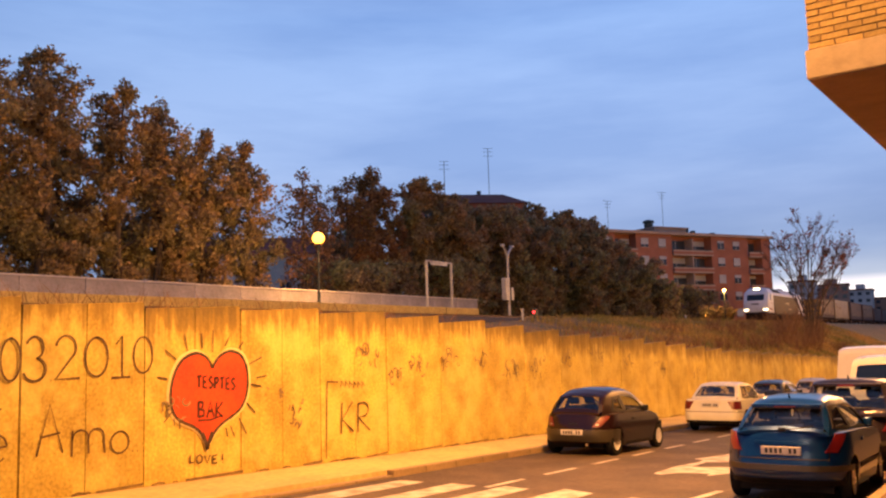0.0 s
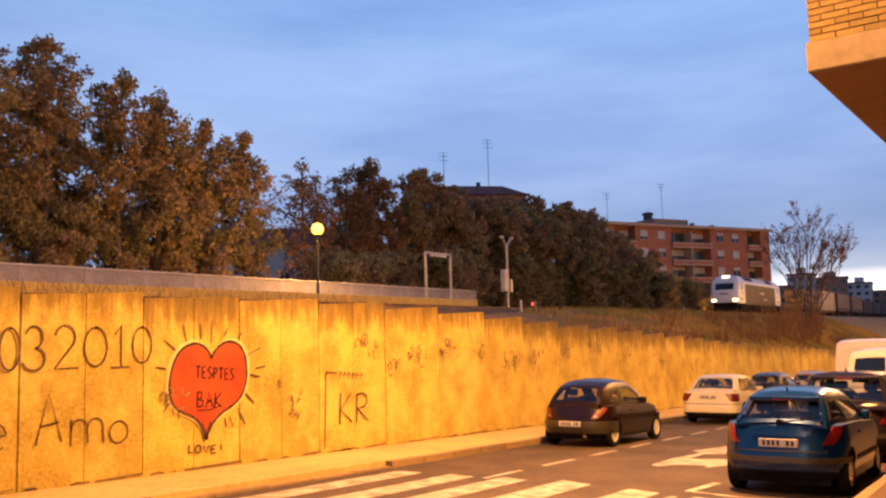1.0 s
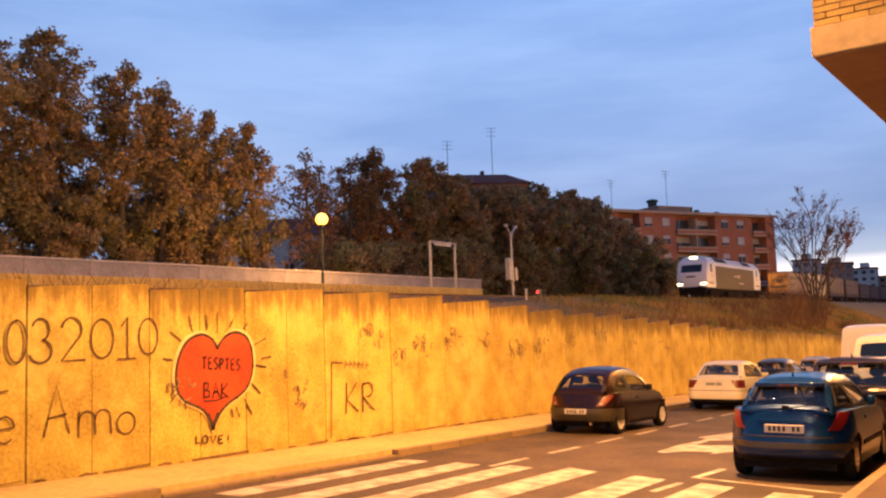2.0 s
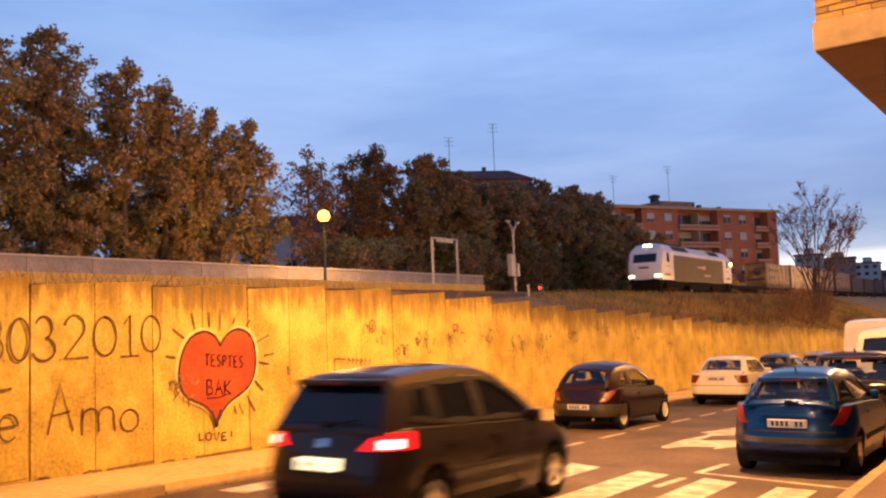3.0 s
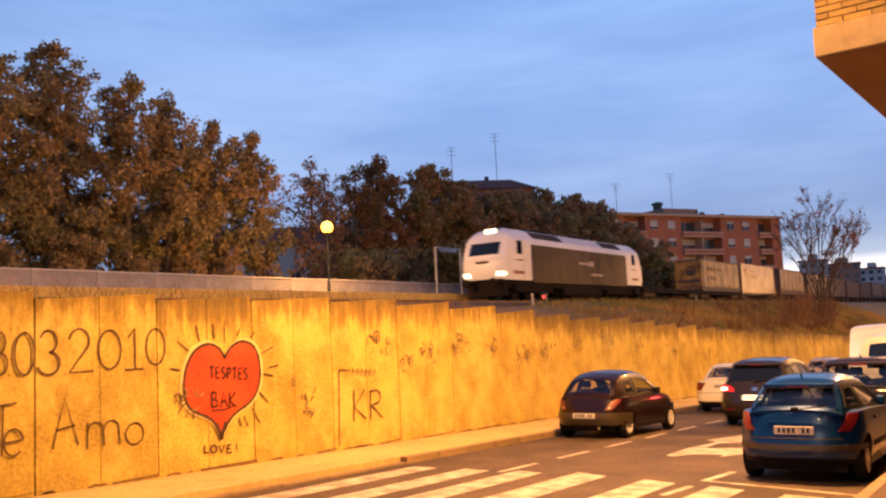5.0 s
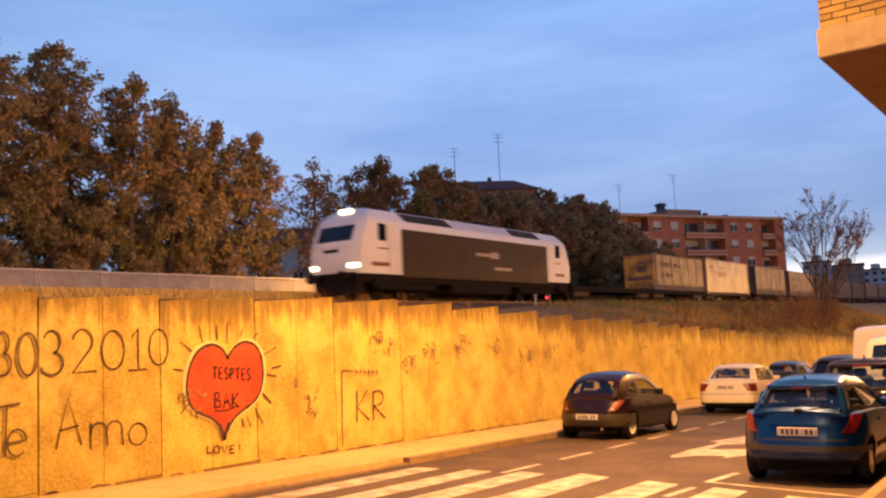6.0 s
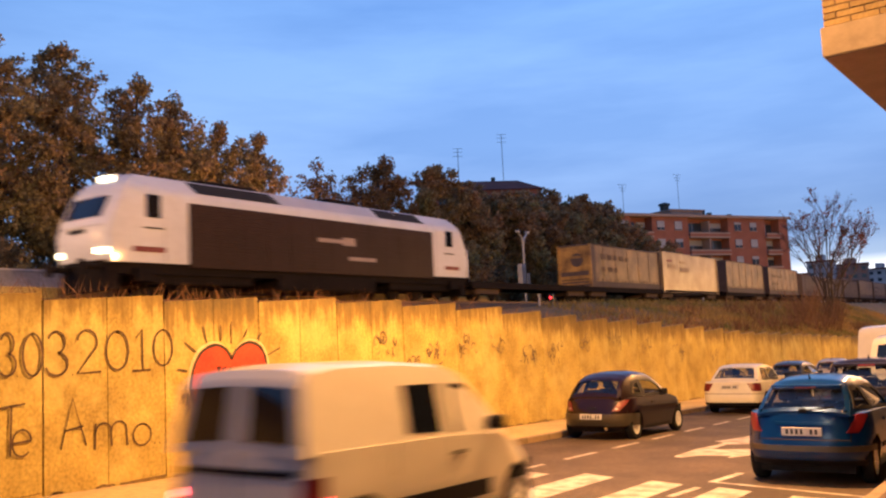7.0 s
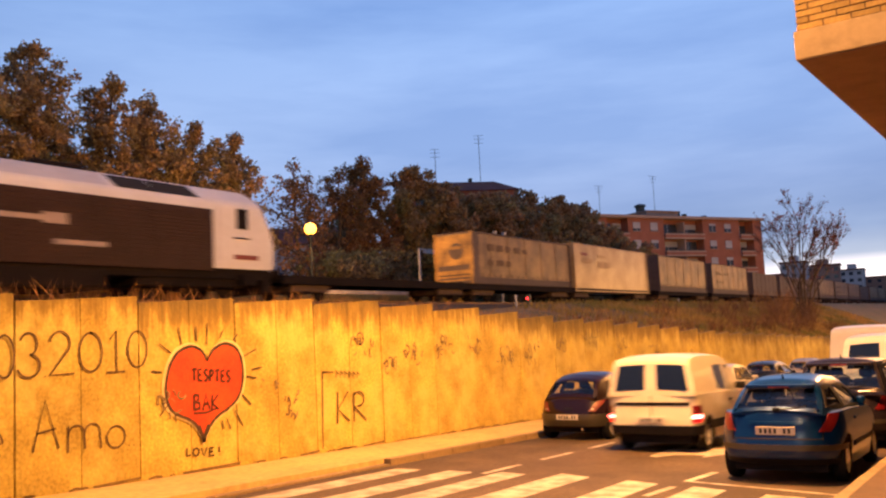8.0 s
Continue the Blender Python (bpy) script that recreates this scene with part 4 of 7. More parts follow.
def flats():
    """The red brick block of flats beyond the line."""
    a, b = Vector((-53.6, 123.9, 0)), Vector((-36.9, 155.3, 0))
    d = b - a
    L = 36.4
    m = Matrix.Translation((a.x, a.y, 2.6)) @ Matrix.Rotation(math.atan2(d.y, d.x), 4, "Z")
    t = thing("block_of_flats", "red brick block of flats with recessed balconies", "building", m)
    H, st = 15.6, 2.82
    # recessed balcony bays along the front, and flat wall between them
    bays = [(2.4, 6.6), (14.0, 22.6), (31.0, 34.3)]
    solid = [(0, 2.4), (6.6, 14.0), (22.6, 31.0), (34.3, L)]
    for s0, s1 in solid:
        part("wall", boxed(s0, s1, 0, 1.6, 0, H), M_REDBRICK, t)
    part("wall", boxed(0, L, 1.6, 12, 0, H), M_REDBRICK, t)
    part("roof_edge", boxed(-0.4, L + 0.4, -0.5, 12.4, H, H + 0.45, bevel=0.03), M_BALC, t, "pale roof edge")
    part("roof_house", boxed(12.4, 19.2, 2, 8, H + 0.44, H + 1.45), M_BALC, t, "rendered roof house")
    part("roof_house_cap", boxed(12.1, 19.5, 1.7, 8.3, H + 1.45, H + 1.62), M_BALC, t)
    bm = bmesh.new()
    lathe(bm, [(0.7, H + 1.7), (0.75, H + 1.9), (0.75, H + 2.5), (1.0, H + 2.6), (0.9, H + 2.9), (0.2, H + 3.1)], n=12, m=Matrix.Translation((12.9, 4, -0.1)))
    part("water_tank", bm, M_DARKMETAL, t)
    for x, h in ((20.4, 1.3), (21.9, 0.9), (26.4, 0.7)):
        part("chimney", boxed(x - 0.3, x + 0.3, 3, 3.7, H + 0.4, H + 0.5 + h, bevel=0.03), M_DARKMETAL, t)
    for x, h in ((5.3, 5.9), (17.0, 8.0)):
        bm = bmesh.new()
        tube(bm, [(x, 5, H), (x, 5, H + h)], 0.04, 6)
        for k, zz in enumerate((h, h - 0.5, h - 1.0)):
            tube(bm, [(x - 0.9 + 0.2 * k, 5, H + zz), (x + 0.9 - 0.2 * k, 5, H + zz)], 0.03, 5)
        part("aerial", bm, M_DARKMETAL, t, "thin roof aerial")
    for f in range(5):
        z = 0.95 + f * st
        for s0, s1 in bays:
            bal = part("balcony", boxed(s0, s1, -0.38, 1.6, z + 0.07, z + 0.33), M_BALC, t)
            part("balcony_front", boxed(s0, s1, -0.33, -0.22, z + 0.33, z + 0.72), M_REDBRICK, bal)
            part("cap", boxed(s0, s1, -0.38, -0.18, z + 0.72, z + 0.98), M_BALC, bal, "pale parapet cap")
            part("rail", boxed(s0, s1, -0.30, -0.26, z + 1.12, z + 1.17), M_DARKMETAL, bal)
            if s1 - s0 > 6:
                part("party_screen", boxed((s0 + s1) / 2 - 0.12, (s0 + s1) / 2 + 0.12, -0.2, 1.6, z + 0.33, z + 2.88), M_BALC, bal)
            n = 2 if s1 - s0 > 4 else 1
            for k in range(n):
                xc = s0 + (s1 - s0) * (k + 0.5) / n
                window_unit(t, (s1 - s0) / n - 0.35, 2.3, Matrix.Translation((xc, 1.57, z + 0.36)), (0, 0.35, 0.2, 0.4)[(f + k) % 4])
        for i, xc in enumerate((1.1, 8.3, 11.9, 24.7, 28.2)):
            window_unit(t, 1.5, 1.4, Matrix.Translation((xc, -0.0, z + 1.3)), (0.55, 1.0, 0.35, 0.7, 0.9, 0.25)[(f * 2 + i) % 6])


flats()


def slate_house():
    """The block whose dark roof shows above the trees."""
    a, b = Vector((-78.5, 108.0, 0)), Vector((-62.5, 122.5, 0))
    d = b - a
    L = 18.4
    m = Matrix.Translation((a.x, a.y, 2.6)) @ Matrix.Rotation(math.atan2(d.y, d.x), 4, "Z")
    t = thing("dark_roofed_block", "dark brick block with a hipped tiled roof behind trees", "building", m)
    H = 21.0
    part("wall", boxed(0, L, 0, 12, 0, H), M_REDBRICK, t)
    bm = bmesh.new()
    lo = [bm.verts.new(p) for p in ((-0.6, -0.6, H), (L + 0.6, -0.6, H), (L + 0.6, 12.6, H), (-0.6, 12.6, H))]
    hi = [bm.verts.new(p) for p in ((3.0, 4.5, H + 2.2), (L - 2.6, 4.5, H + 2.2), (L - 2.6, 7.5, H + 2.2), (3.0, 7.5, H + 2.2))]
    bm.faces.new(hi)
    for i in range(4):
        bm.faces.new((lo[i], lo[(i + 1) % 4], hi[(i + 1) % 4], hi[i]))
    bmesh.ops.recalc_face_normals(bm, faces=bm.faces[:])
    part("roof", bm, M_ROOFTILE, t)
    for k in range(4):
        window_unit(t, 1.4, 1.4, Matrix.Translation((3 + 4.6 * k, 0, H - 2.2)), 0.5)
    part("chimney", boxed(L - 6.6, L - 6.0, 5.5, 6.2, H + 2, H + 3.0, bevel=0.03), M_DARKMETAL, t)
    for x, h in ((L - 4.5, 8.2), (6.5, 6.0)):
        bm = bmesh.new()
        tube(bm, [(x, 6, H + 2), (x, 6, H + 2 + h)], 0.05, 6)
        for zz in (h, h - 0.6, h - 1.3):
            tube(bm, [(x - 0.8, 6, H + 2 + zz), (x + 0.8, 6, H + 2 + zz)], 0.03, 5)
        part("aerial", bm, M_DARKMETAL, t, "thin roof aerial")


slate_house()


def far_block(x, y, w, dpt, h, turn, material, label, rows=4, cols=6):
    t = thing("distant_building", label, "building", Matrix.Translation((x, y, -2.0)) @ Matrix.Rotation(radians(turn), 4, "Z"), group="distant buildings")
    part("wall", boxed(-w / 2, w / 2, 0, dpt, 0, h), material, t)
    part("roof", boxed(-w / 2 - 0.4, w / 2 + 0.4, -0.4, dpt + 0.4, h, h + 0.6), M_ROOFTILE, t)
    part("roof_house", boxed(-w / 6, w / 6, 2, dpt - 2, h + 0.6, h + 2.8), material, t)
    for i in range(cols):
        for j in range(rows):
            xc, z = -w / 2 + w * (i + 0.5) / cols, h - 3.0 * (j + 1) + 0.8
            if z > 0.5:
                part("window", boxed(xc - 0.8, xc + 0.8, -0.05, 0.05, z, z + 1.4), M_WINDOW, t)


far_block(-67.3, 330, 9, 14, 22.3, 8, M_FARWALL, "distant pale block on the skyline", 4, 3)
far_block(-65.0, 372, 12.8, 14, 22.6, 8, M_FARWALL2, "distant brick block on the skyline", 4, 4)
far_block(-61.8, 420, 9.8, 14, 22.2, 4, M_FARWALL, "distant grey block on the skyline", 4, 3)
far_block(-40.0, 430, 36, 14, 18.6, 0, M_FARWALL2, "distant low brick block on the skyline", 4, 9)
far_block(0.0, 430, 38, 14, 16.0, 0, M_FARWALL2, "distant low brick block on the skyline", 4, 9)
far_block(-76, 300, 22, 14, 17, 12, M_FARWALL2, "distant brick block on the skyline")



def white_house():
    p = rw(-60, 62)
    t = thing("white_house", "white rendered house glimpsed behind the trees", "building", Matrix.Translation((p.x, p.y, 2.9)) @ Matrix.Rotation(radians(35), 4, "Z"))
    part("wall", boxed(-7, 7, 0, 8, 0, 8), M_WHITEWALL, t)
    bm = bmesh.new()
    v = [bm.verts.new(q) for q in ((-7.5, -0.5, 8), (7.5, -0.5, 8), (7.5, 8.5, 8), (-7.5, 8.5, 8), (-7.5, 4, 10.2), (7.5, 4, 10.2))]
    for q in ((0, 1, 5, 4), (2, 3, 4, 5), (0, 4, 3), (1, 2, 5), (3, 2, 1, 0)):
        bm.faces.new([v[i] for i in q])
    part("roof", bm, M_ROOFTILE, t)
    for k in range(4):
        for z in (1.2, 4.6):
            window_unit(t, 1.1, 1.4, Matrix.Translation((-4.8 + 3.2 * k, 0, z)), 0.5)


white_house()


def far_lamp(x, y, z, r, label):
    t = thing("distant_street_lamp", label, "street lamp", Matrix.Translation((x, y, 2.9)), group="distant street lamps")
    bm = bmesh.new()
    tube(bm, [(0, 0, 0), (0, 0, z - 2.9)], 0.08, 6)
    part("post", bm, M_DARKMETAL, t)
    bm = bmesh.new()
    bmesh.ops.create_uvsphere(bm, u_segments=12, v_segments=8, radius=r, matrix=Matrix.Translation((0, 0, z - 2.9)))
    part("globe", bm, M_GLOBE, t, "glowing orange globe")


far_lamp(-35.4, 123.0, 8.1, 0.19, "distant lit orange street lamp before the flats")
d_far = bpy.data.lights.new("distant_light", "POINT")
d_far.energy, d_far.color, d_far.shadow_soft_size = 2600, SODIUM, 0.26
new("distant_light", d_far).location = (-35.1, 122.6, 8.1)
far_lamp(-38.5, 124.0, 4.6, 0.13, "distant lit orange lamp before the flats")

# ---------------------------------------------------------------- trees and grass


def leaf_cloud(name, lobes, count, size, material, parent, rng, flat=0.0):
    """Many small leaves inside lobes (x, y, z, rx, ry, rz), denser towards their skins."""
    vol = np.array([l[3] * l[4] * l[5] for l in lobes]) ** 0.7
    pick = rng.choice(len(lobes), count, p=vol / vol.sum())
    lob = np.array(lobes)[pick]
    d = rng.normal(size=(count, 3))
    d /= np.linalg.norm(d, axis=1)[:, None]
    r = rng.uniform(0.25, 1.0, count) ** 0.45
    # bunch the leaves into sprays
    c = lob[:, :3] + d * r[:, None] * lob[:, 3:]
    c += rng.normal(size=(count, 3)) * 0.12
    u = rng.normal(size=(count, 3))
    u /= np.linalg.norm(u, axis=1)[:, None]
    w = np.cross(u, rng.normal(size=(count, 3)))
    w /= np.linalg.norm(w, axis=1)[:, None]
    s = size * rng.uniform(0.55, 1.35, count)[:, None]
    tip, base = c + u * s, c - u * s
    mid = c - u * s * 0.15
    v = np.stack([base, mid + w * s * 0.62, tip, mid - w * s * 0.62], 1).reshape(-1, 3)
    f = np.arange(count * 4).reshape(-1, 4)
    ob = raw(name, v.tolist(), f.tolist(), material, parent)
    return ob


def sprays(lobes, rng, per, spread):
    """Breaks each lobe up into small sprays, so that the crown has an uneven outline and gaps."""
    out = []
    for x, y, z, rx, ry, rz in lobes:
        for k in range(per):
            d = rng.normal(size=3)
            d /= np.linalg.norm(d)
            q = rng.uniform(0.35, 1.0)
            s = rng.uniform(0.6, 1.2) * spread
            out.append((x + d[0] * rx * q, y + d[1] * ry * q, z + d[2] * rz * q, s, s, s * 0.75))
    return out


def tree(x, y, z, h, spread, seed, label, material, leaves=9000, leaf=0.17, lean=0.0, low=0.22, thin=1.0, name="tree"):
    rng = np.random.default_rng(seed)
    t = thing(name, label, "tree", Matrix.Translation((x, y, z)), group="trees behind the platform")
    bm = bmesh.new()
    top = h * 0.93
    pts = [(lean * k / 7 + 0.15 * rng.normal() * (k > 0), 0.15 * rng.normal() * (k > 0), top * k / 7) for k in range(8)]
    tube(bm, pts, [0.028 * h * (1 - 0.125 * k) * 0.6 + 0.02 for k in range(8)], 8)
    part("trunk", bm, M_BARK, t, smooth=60)
    lobes = []
    n = 13
    for k in range(n):
        f = low + (0.94 - low) * k / (n - 1)
        base = Vector(pts[0]).lerp(Vector(pts[-1]), f * 0.97)
        a = 2.4 * k + rng.uniform(-0.5, 0.5)
        reach = spread * (1.0 - 0.72 * abs(f - 0.48) ** 1.2 / 0.45) * rng.uniform(0.65, 1.1)
        reach = max(reach, 0.5)
        end = base + Vector((math.cos(a) * reach, math.sin(a) * reach, reach * rng.uniform(0.35, 0.9)))
        mid = base.lerp(end, 0.5) + Vector((0, 0, -0.15))
        bm = bmesh.new()
        tube(bm, [base, mid, end], [0.05 + 0.05 * (1 - f), 0.04, 0.015], 5)
        part("limb", bm, M_BARK, t)
        lr = spread * rng.uniform(0.30, 0.46)
        lobes.append((*end, lr, lr, lr * 1.05))
        lobes.append((*mid, lr * 0.9, lr * 0.9, lr))
    lobes.append((pts[-1][0], pts[-1][1], h * 0.95, spread * 0.22, spread * 0.22, h * 0.06))
    sp = sprays(lobes, rng, 15, spread * 0.098 * thin)
    leaf_cloud("crown", sp, leaves, leaf, material, t, rng)
    return t


def plant_trees():
    big = "tall tree with thinning autumn leaves behind the platform"
    dark = "dark leafy tree behind the railway line"
    rus = "russet autumn tree behind the platform"
    rows = [(-43, 17.0, 15.4, 3.6, 21, big, M_LEAF, 13000), (-42, 22.5, 15.0, 3.3, 22, big, M_LEAF, 13000), (-42, 26.8, 15.4, 3.2, 23, big, M_LEAF, 13000), (-42, 31.4, 14.3, 2.8, 24, big, M_LEAF, 12000),
            (-42, 34.2, 13.9, 2.6, 58, big, M_LEAF, 9000), (-42, 37.4, 12.8, 2.8, 25, big, M_LEAF, 12000), (-42, 41.2, 12.7, 2.5, 26, big, M_LEAF, 10000),
            (-45, 19.6, 13.4, 3.0, 52, big, M_LEAF, 6500), (-44.5, 24.6, 13.6, 3.0, 53, big, M_LEAF, 6500), (-44.5, 29.2, 13.4, 2.8, 54, big, M_LEAF, 6500), (-44.5, 36.0, 13.6, 2.6, 55, big, M_LEAF, 6000), (-44, 38.2, 11.4, 2.6, 56, big, M_LEAF, 5500),
            (-46, 29.0, 8.5, 4.2, 41, dark, M_LEAF_DARK, 16000), (-47, 37.0, 7.5, 4.2, 42, dark, M_LEAF_DARK, 16000), (-46, 20.0, 8.5, 4.2, 43, dark, M_LEAF_DARK, 16000),
            (-44, 50.8, 11.6, 2.4, 57, rus, M_LEAF_RED, 1300), (-44, 54.4, 12.4, 2.8, 28, rus, M_LEAF_RED, 3600), (-44, 58.0, 13.6, 3.4, 29, rus, M_LEAF_RED, 9000),
            (-43, 63.5, 13.5, 3.4, 30, dark, M_LEAF_DARK, 11000), (-43, 68.6, 12.6, 3.6, 31, dark, M_LEAF_DARK, 11000), (-42, 74.0, 12.2, 4.0, 32, dark, M_LEAF_DARK, 13000),
            (-42, 79.0, 12.2, 4.0, 39, dark, M_LEAF_DARK, 13000), (-42, 84.5, 13.2, 4.2, 33, dark, M_LEAF_DARK, 12000), (-41, 91.0, 13.6, 4.3, 34, dark, M_LEAF_DARK, 12000), (-41, 97.0, 13.1, 4.3, 35, dark, M_LEAF_DARK, 12000),
            (-41, 103.5, 10.8, 4.0, 36, dark, M_LEAF_DARK, 10000), (-41, 110.0, 9.9, 3.8, 37, dark, M_LEAF_DARK, 9000), (-41, 116.5, 7.9, 3.4, 38, dark, M_LEAF_DARK, 7000), (-41, 122.0, 5.0, 2.6, 40, dark, M_LEAF_DARK, 5000),
            (-48, 61.0, 9.5, 4.2, 45, dark, M_LEAF_DARK, 8000), (-47, 71.0, 11.0, 4.4, 46, dark, M_LEAF_DARK, 9000), (-47, 77.0, 11.2, 4.4, 47, dark, M_LEAF_DARK, 9000),
            (-47, 88.0, 10.5, 4.6, 48, dark, M_LEAF_DARK, 9000), (-51, 15.0, 7.5, 4.6, 49, dark, M_LEAF_DARK, 9000), (-51, 24.5, 7.5, 4.6, 50, dark, M_LEAF_DARK, 9000), (-51, 33.5, 7.0, 4.6, 51, dark, M_LEAF_DARK, 9000)]
    rows += [(-40.5 - 1.3 * (k % 3), 50.0 + 4.6 * k, 4.4 + 0.5 * (k % 4), 3.0, 70 + k, "low dark bushy tree behind the railway line", M_LEAF_DARK, 4200) for k in range(17)]
    for x, y, h, s, seed, lab, m, n in rows:
        p = rw(x, y)
        tree(p.x, p.y, 2.95, h, s, seed, lab, m, int(n * (1.3 if m is M_LEAF else 1.0 if x < -45 and y < 45 else 2.0)), leaf=0.118 if y < 60 else 0.16, low=(0.02 if h < 7 else 0.12) if m is M_LEAF_DARK else 0.17)
    for x, y, h, s, seed in ((-40, 131.0, 6.6, 2.8, 90), (-40, 137.0, 6.0, 2.8, 91), (-35.2, 125.5, 2.6, 1.8, 92), (-34.6, 128.5, 2.8, 1.8, 93)):
        p = rw(x, y)
        tree(p.x, p.y, 2.95, h, s, seed, "small dark tree before the flats", M_LEAF, 5000, 0.15, low=0.05)
    # thin, almost bare tree between the two groups
    p = rw(-42, 47.2)
    tree(p.x, p.y, 2.95, 11.6, 2.5, 27, "half-bare autumn tree behind the platform lamp", M_LEAF_RED, 2600, 0.13)


plant_trees()


def bare_tree(x, y, h, seed):
    """Several stems that fan out from the bank, with a few last leaves."""
    rng = random.Random(seed)
    z = bank_z(x, y) - 0.15
    t = thing("bare_tree", "bare multi-stemmed tree with a few reddish leaves on the bank", "tree", Matrix.Translation((x, y, z)))
    tips = []
    twig = random.Random(seed + 50)

    def grow(p, d, l, r, depth):  # adds to the stem that is being built
        q1 = p + d * l * 0.5 + Vector((rng.uniform(-1, 1), rng.uniform(-1, 1), 0.3)) * l * 0.04
        q2 = p + d * l
        tube(bm, [p, q1, q2], [r, r * 0.85, r * 0.65], 5 if r > 0.03 else 4, cap=False)
        if depth == 0:
            tips.append(q2)
            for k in range(4):
                e = (d + Vector((twig.uniform(-1, 1), twig.uniform(-1, 1), twig.uniform(-0.2, 0.7)))).normalized()
                b0 = p.lerp(q2, twig.uniform(0.2, 1.0))
                tube(bm, [b0, b0 + e * twig.uniform(0.25, 0.6)], [0.011, 0.005], 3, cap=False)
            return
        for k in range(rng.choice((2, 3)) if depth > 1 else 3):
            nd = (d + Vector((rng.uniform(-1, 1), rng.uniform(-1, 1), rng.uniform(-0.25, 0.6))) * 0.5).normalized()
            grow(q2 if k else q1.lerp(q2, 0.6), nd, l * rng.uniform(0.55, 0.8), r * 0.6, depth - 1)
        if depth <= 2:
            tips.append(q2)
    for k in range(9):
        a = rng.uniform(0, 6.28)
        bm = bmesh.new()
        grow(Vector((rng.uniform(-0.4, 0.4), rng.uniform(-0.6, 0.6), 0)), Vector((0.30 * math.cos(a), 0.75 * math.sin(a) + 0.25, 1)).normalized(), h * rng.uniform(0.26, 0.38), 0.10, 4)
        part("stem", bm, M_BARK, t)
    nrng = np.random.default_rng(seed)
    sel = [tips[i] for i in nrng.choice(len(tips), min(420, len(tips)), replace=False)]
    leaf_cloud("leaves", [(*p, 0.2, 0.2, 0.15) for p in sel], 1700, 0.105, M_LEAF_PINK, t, nrng)


bare_tree(-16.0, 81.0, 12.2, 4)


def shrub(x, y, h, seed, n):
    rng = random.Random(seed)
    z = bank_z(x, y) - 0.05
    t = thing("bare_shrub", "dry leafless shrub on the grass bank", "shrub", Matrix.Translation((x, y, z)), group="shrubs on the bank")
    bm = bmesh.new()
    for k in range(n):
        a, s = rng.uniform(0, 6.28), rng.uniform(0.3, 0.8)
        p = Vector((rng.uniform(-0.5, 0.5), rng.uniform(-0.8, 0.8), 0))
        d = Vector((s * math.cos(a), s * math.sin(a), 1)).normalized()
        l = h * rng.uniform(0.5, 1)
        tube(bm, [p, p + d * l * 0.6, p + d * l + Vector((rng.uniform(-.2, .2), rng.uniform(-.2, .2), 0.1))], [0.02, 0.013, 0.005], 4, cap=False)
        for j in range(3):
            q = p + d * l * rng.uniform(0.4, 0.9)
            e = (d + Vector((rng.uniform(-1, 1), rng.uniform(-1, 1), 0.2))).normalized()
            tube(bm, [q, q + e * l * 0.35], [0.01, 0.004], 3, cap=False)
    part("branchwork", bm, M_TWIG, t)


for i, (sx, sy, sh, sn) in enumerate(((-14.2, 62.0, 2.6, 60), (-14.8, 67.0, 2.8, 70), (-14.5, 72.0, 2.6, 60), (-15.5, 55.0, 1.6, 30), (-16.5, 47.0, 1.2, 24), (-15.0, 78.0, 2.2, 40), (-13.5, 50.0, 1.0, 20),
        (-12.4, 27.0, 0.7, 26), (-12.6, 30.5, 0.8, 30), (-12.3, 34.0, 0.9, 34), (-12.7, 38.5, 0.9, 34), (-12.4, 43.0, 1.0, 40), (-12.6, 48.0, 1.1, 40), (-12.8, 53.5, 1.2, 44), (-12.5, 59.0, 1.3, 44), (-13.0, 66.0, 1.4, 44), (-12.6, 75.0, 1.4, 44), (-17.5, 58.0, 1.2, 30), (-18.0, 68.0, 1.4, 34), (-17.0, 90.0, 1.8, 40))):
    shrub(sx, sy, sh, 60 + i, sn)


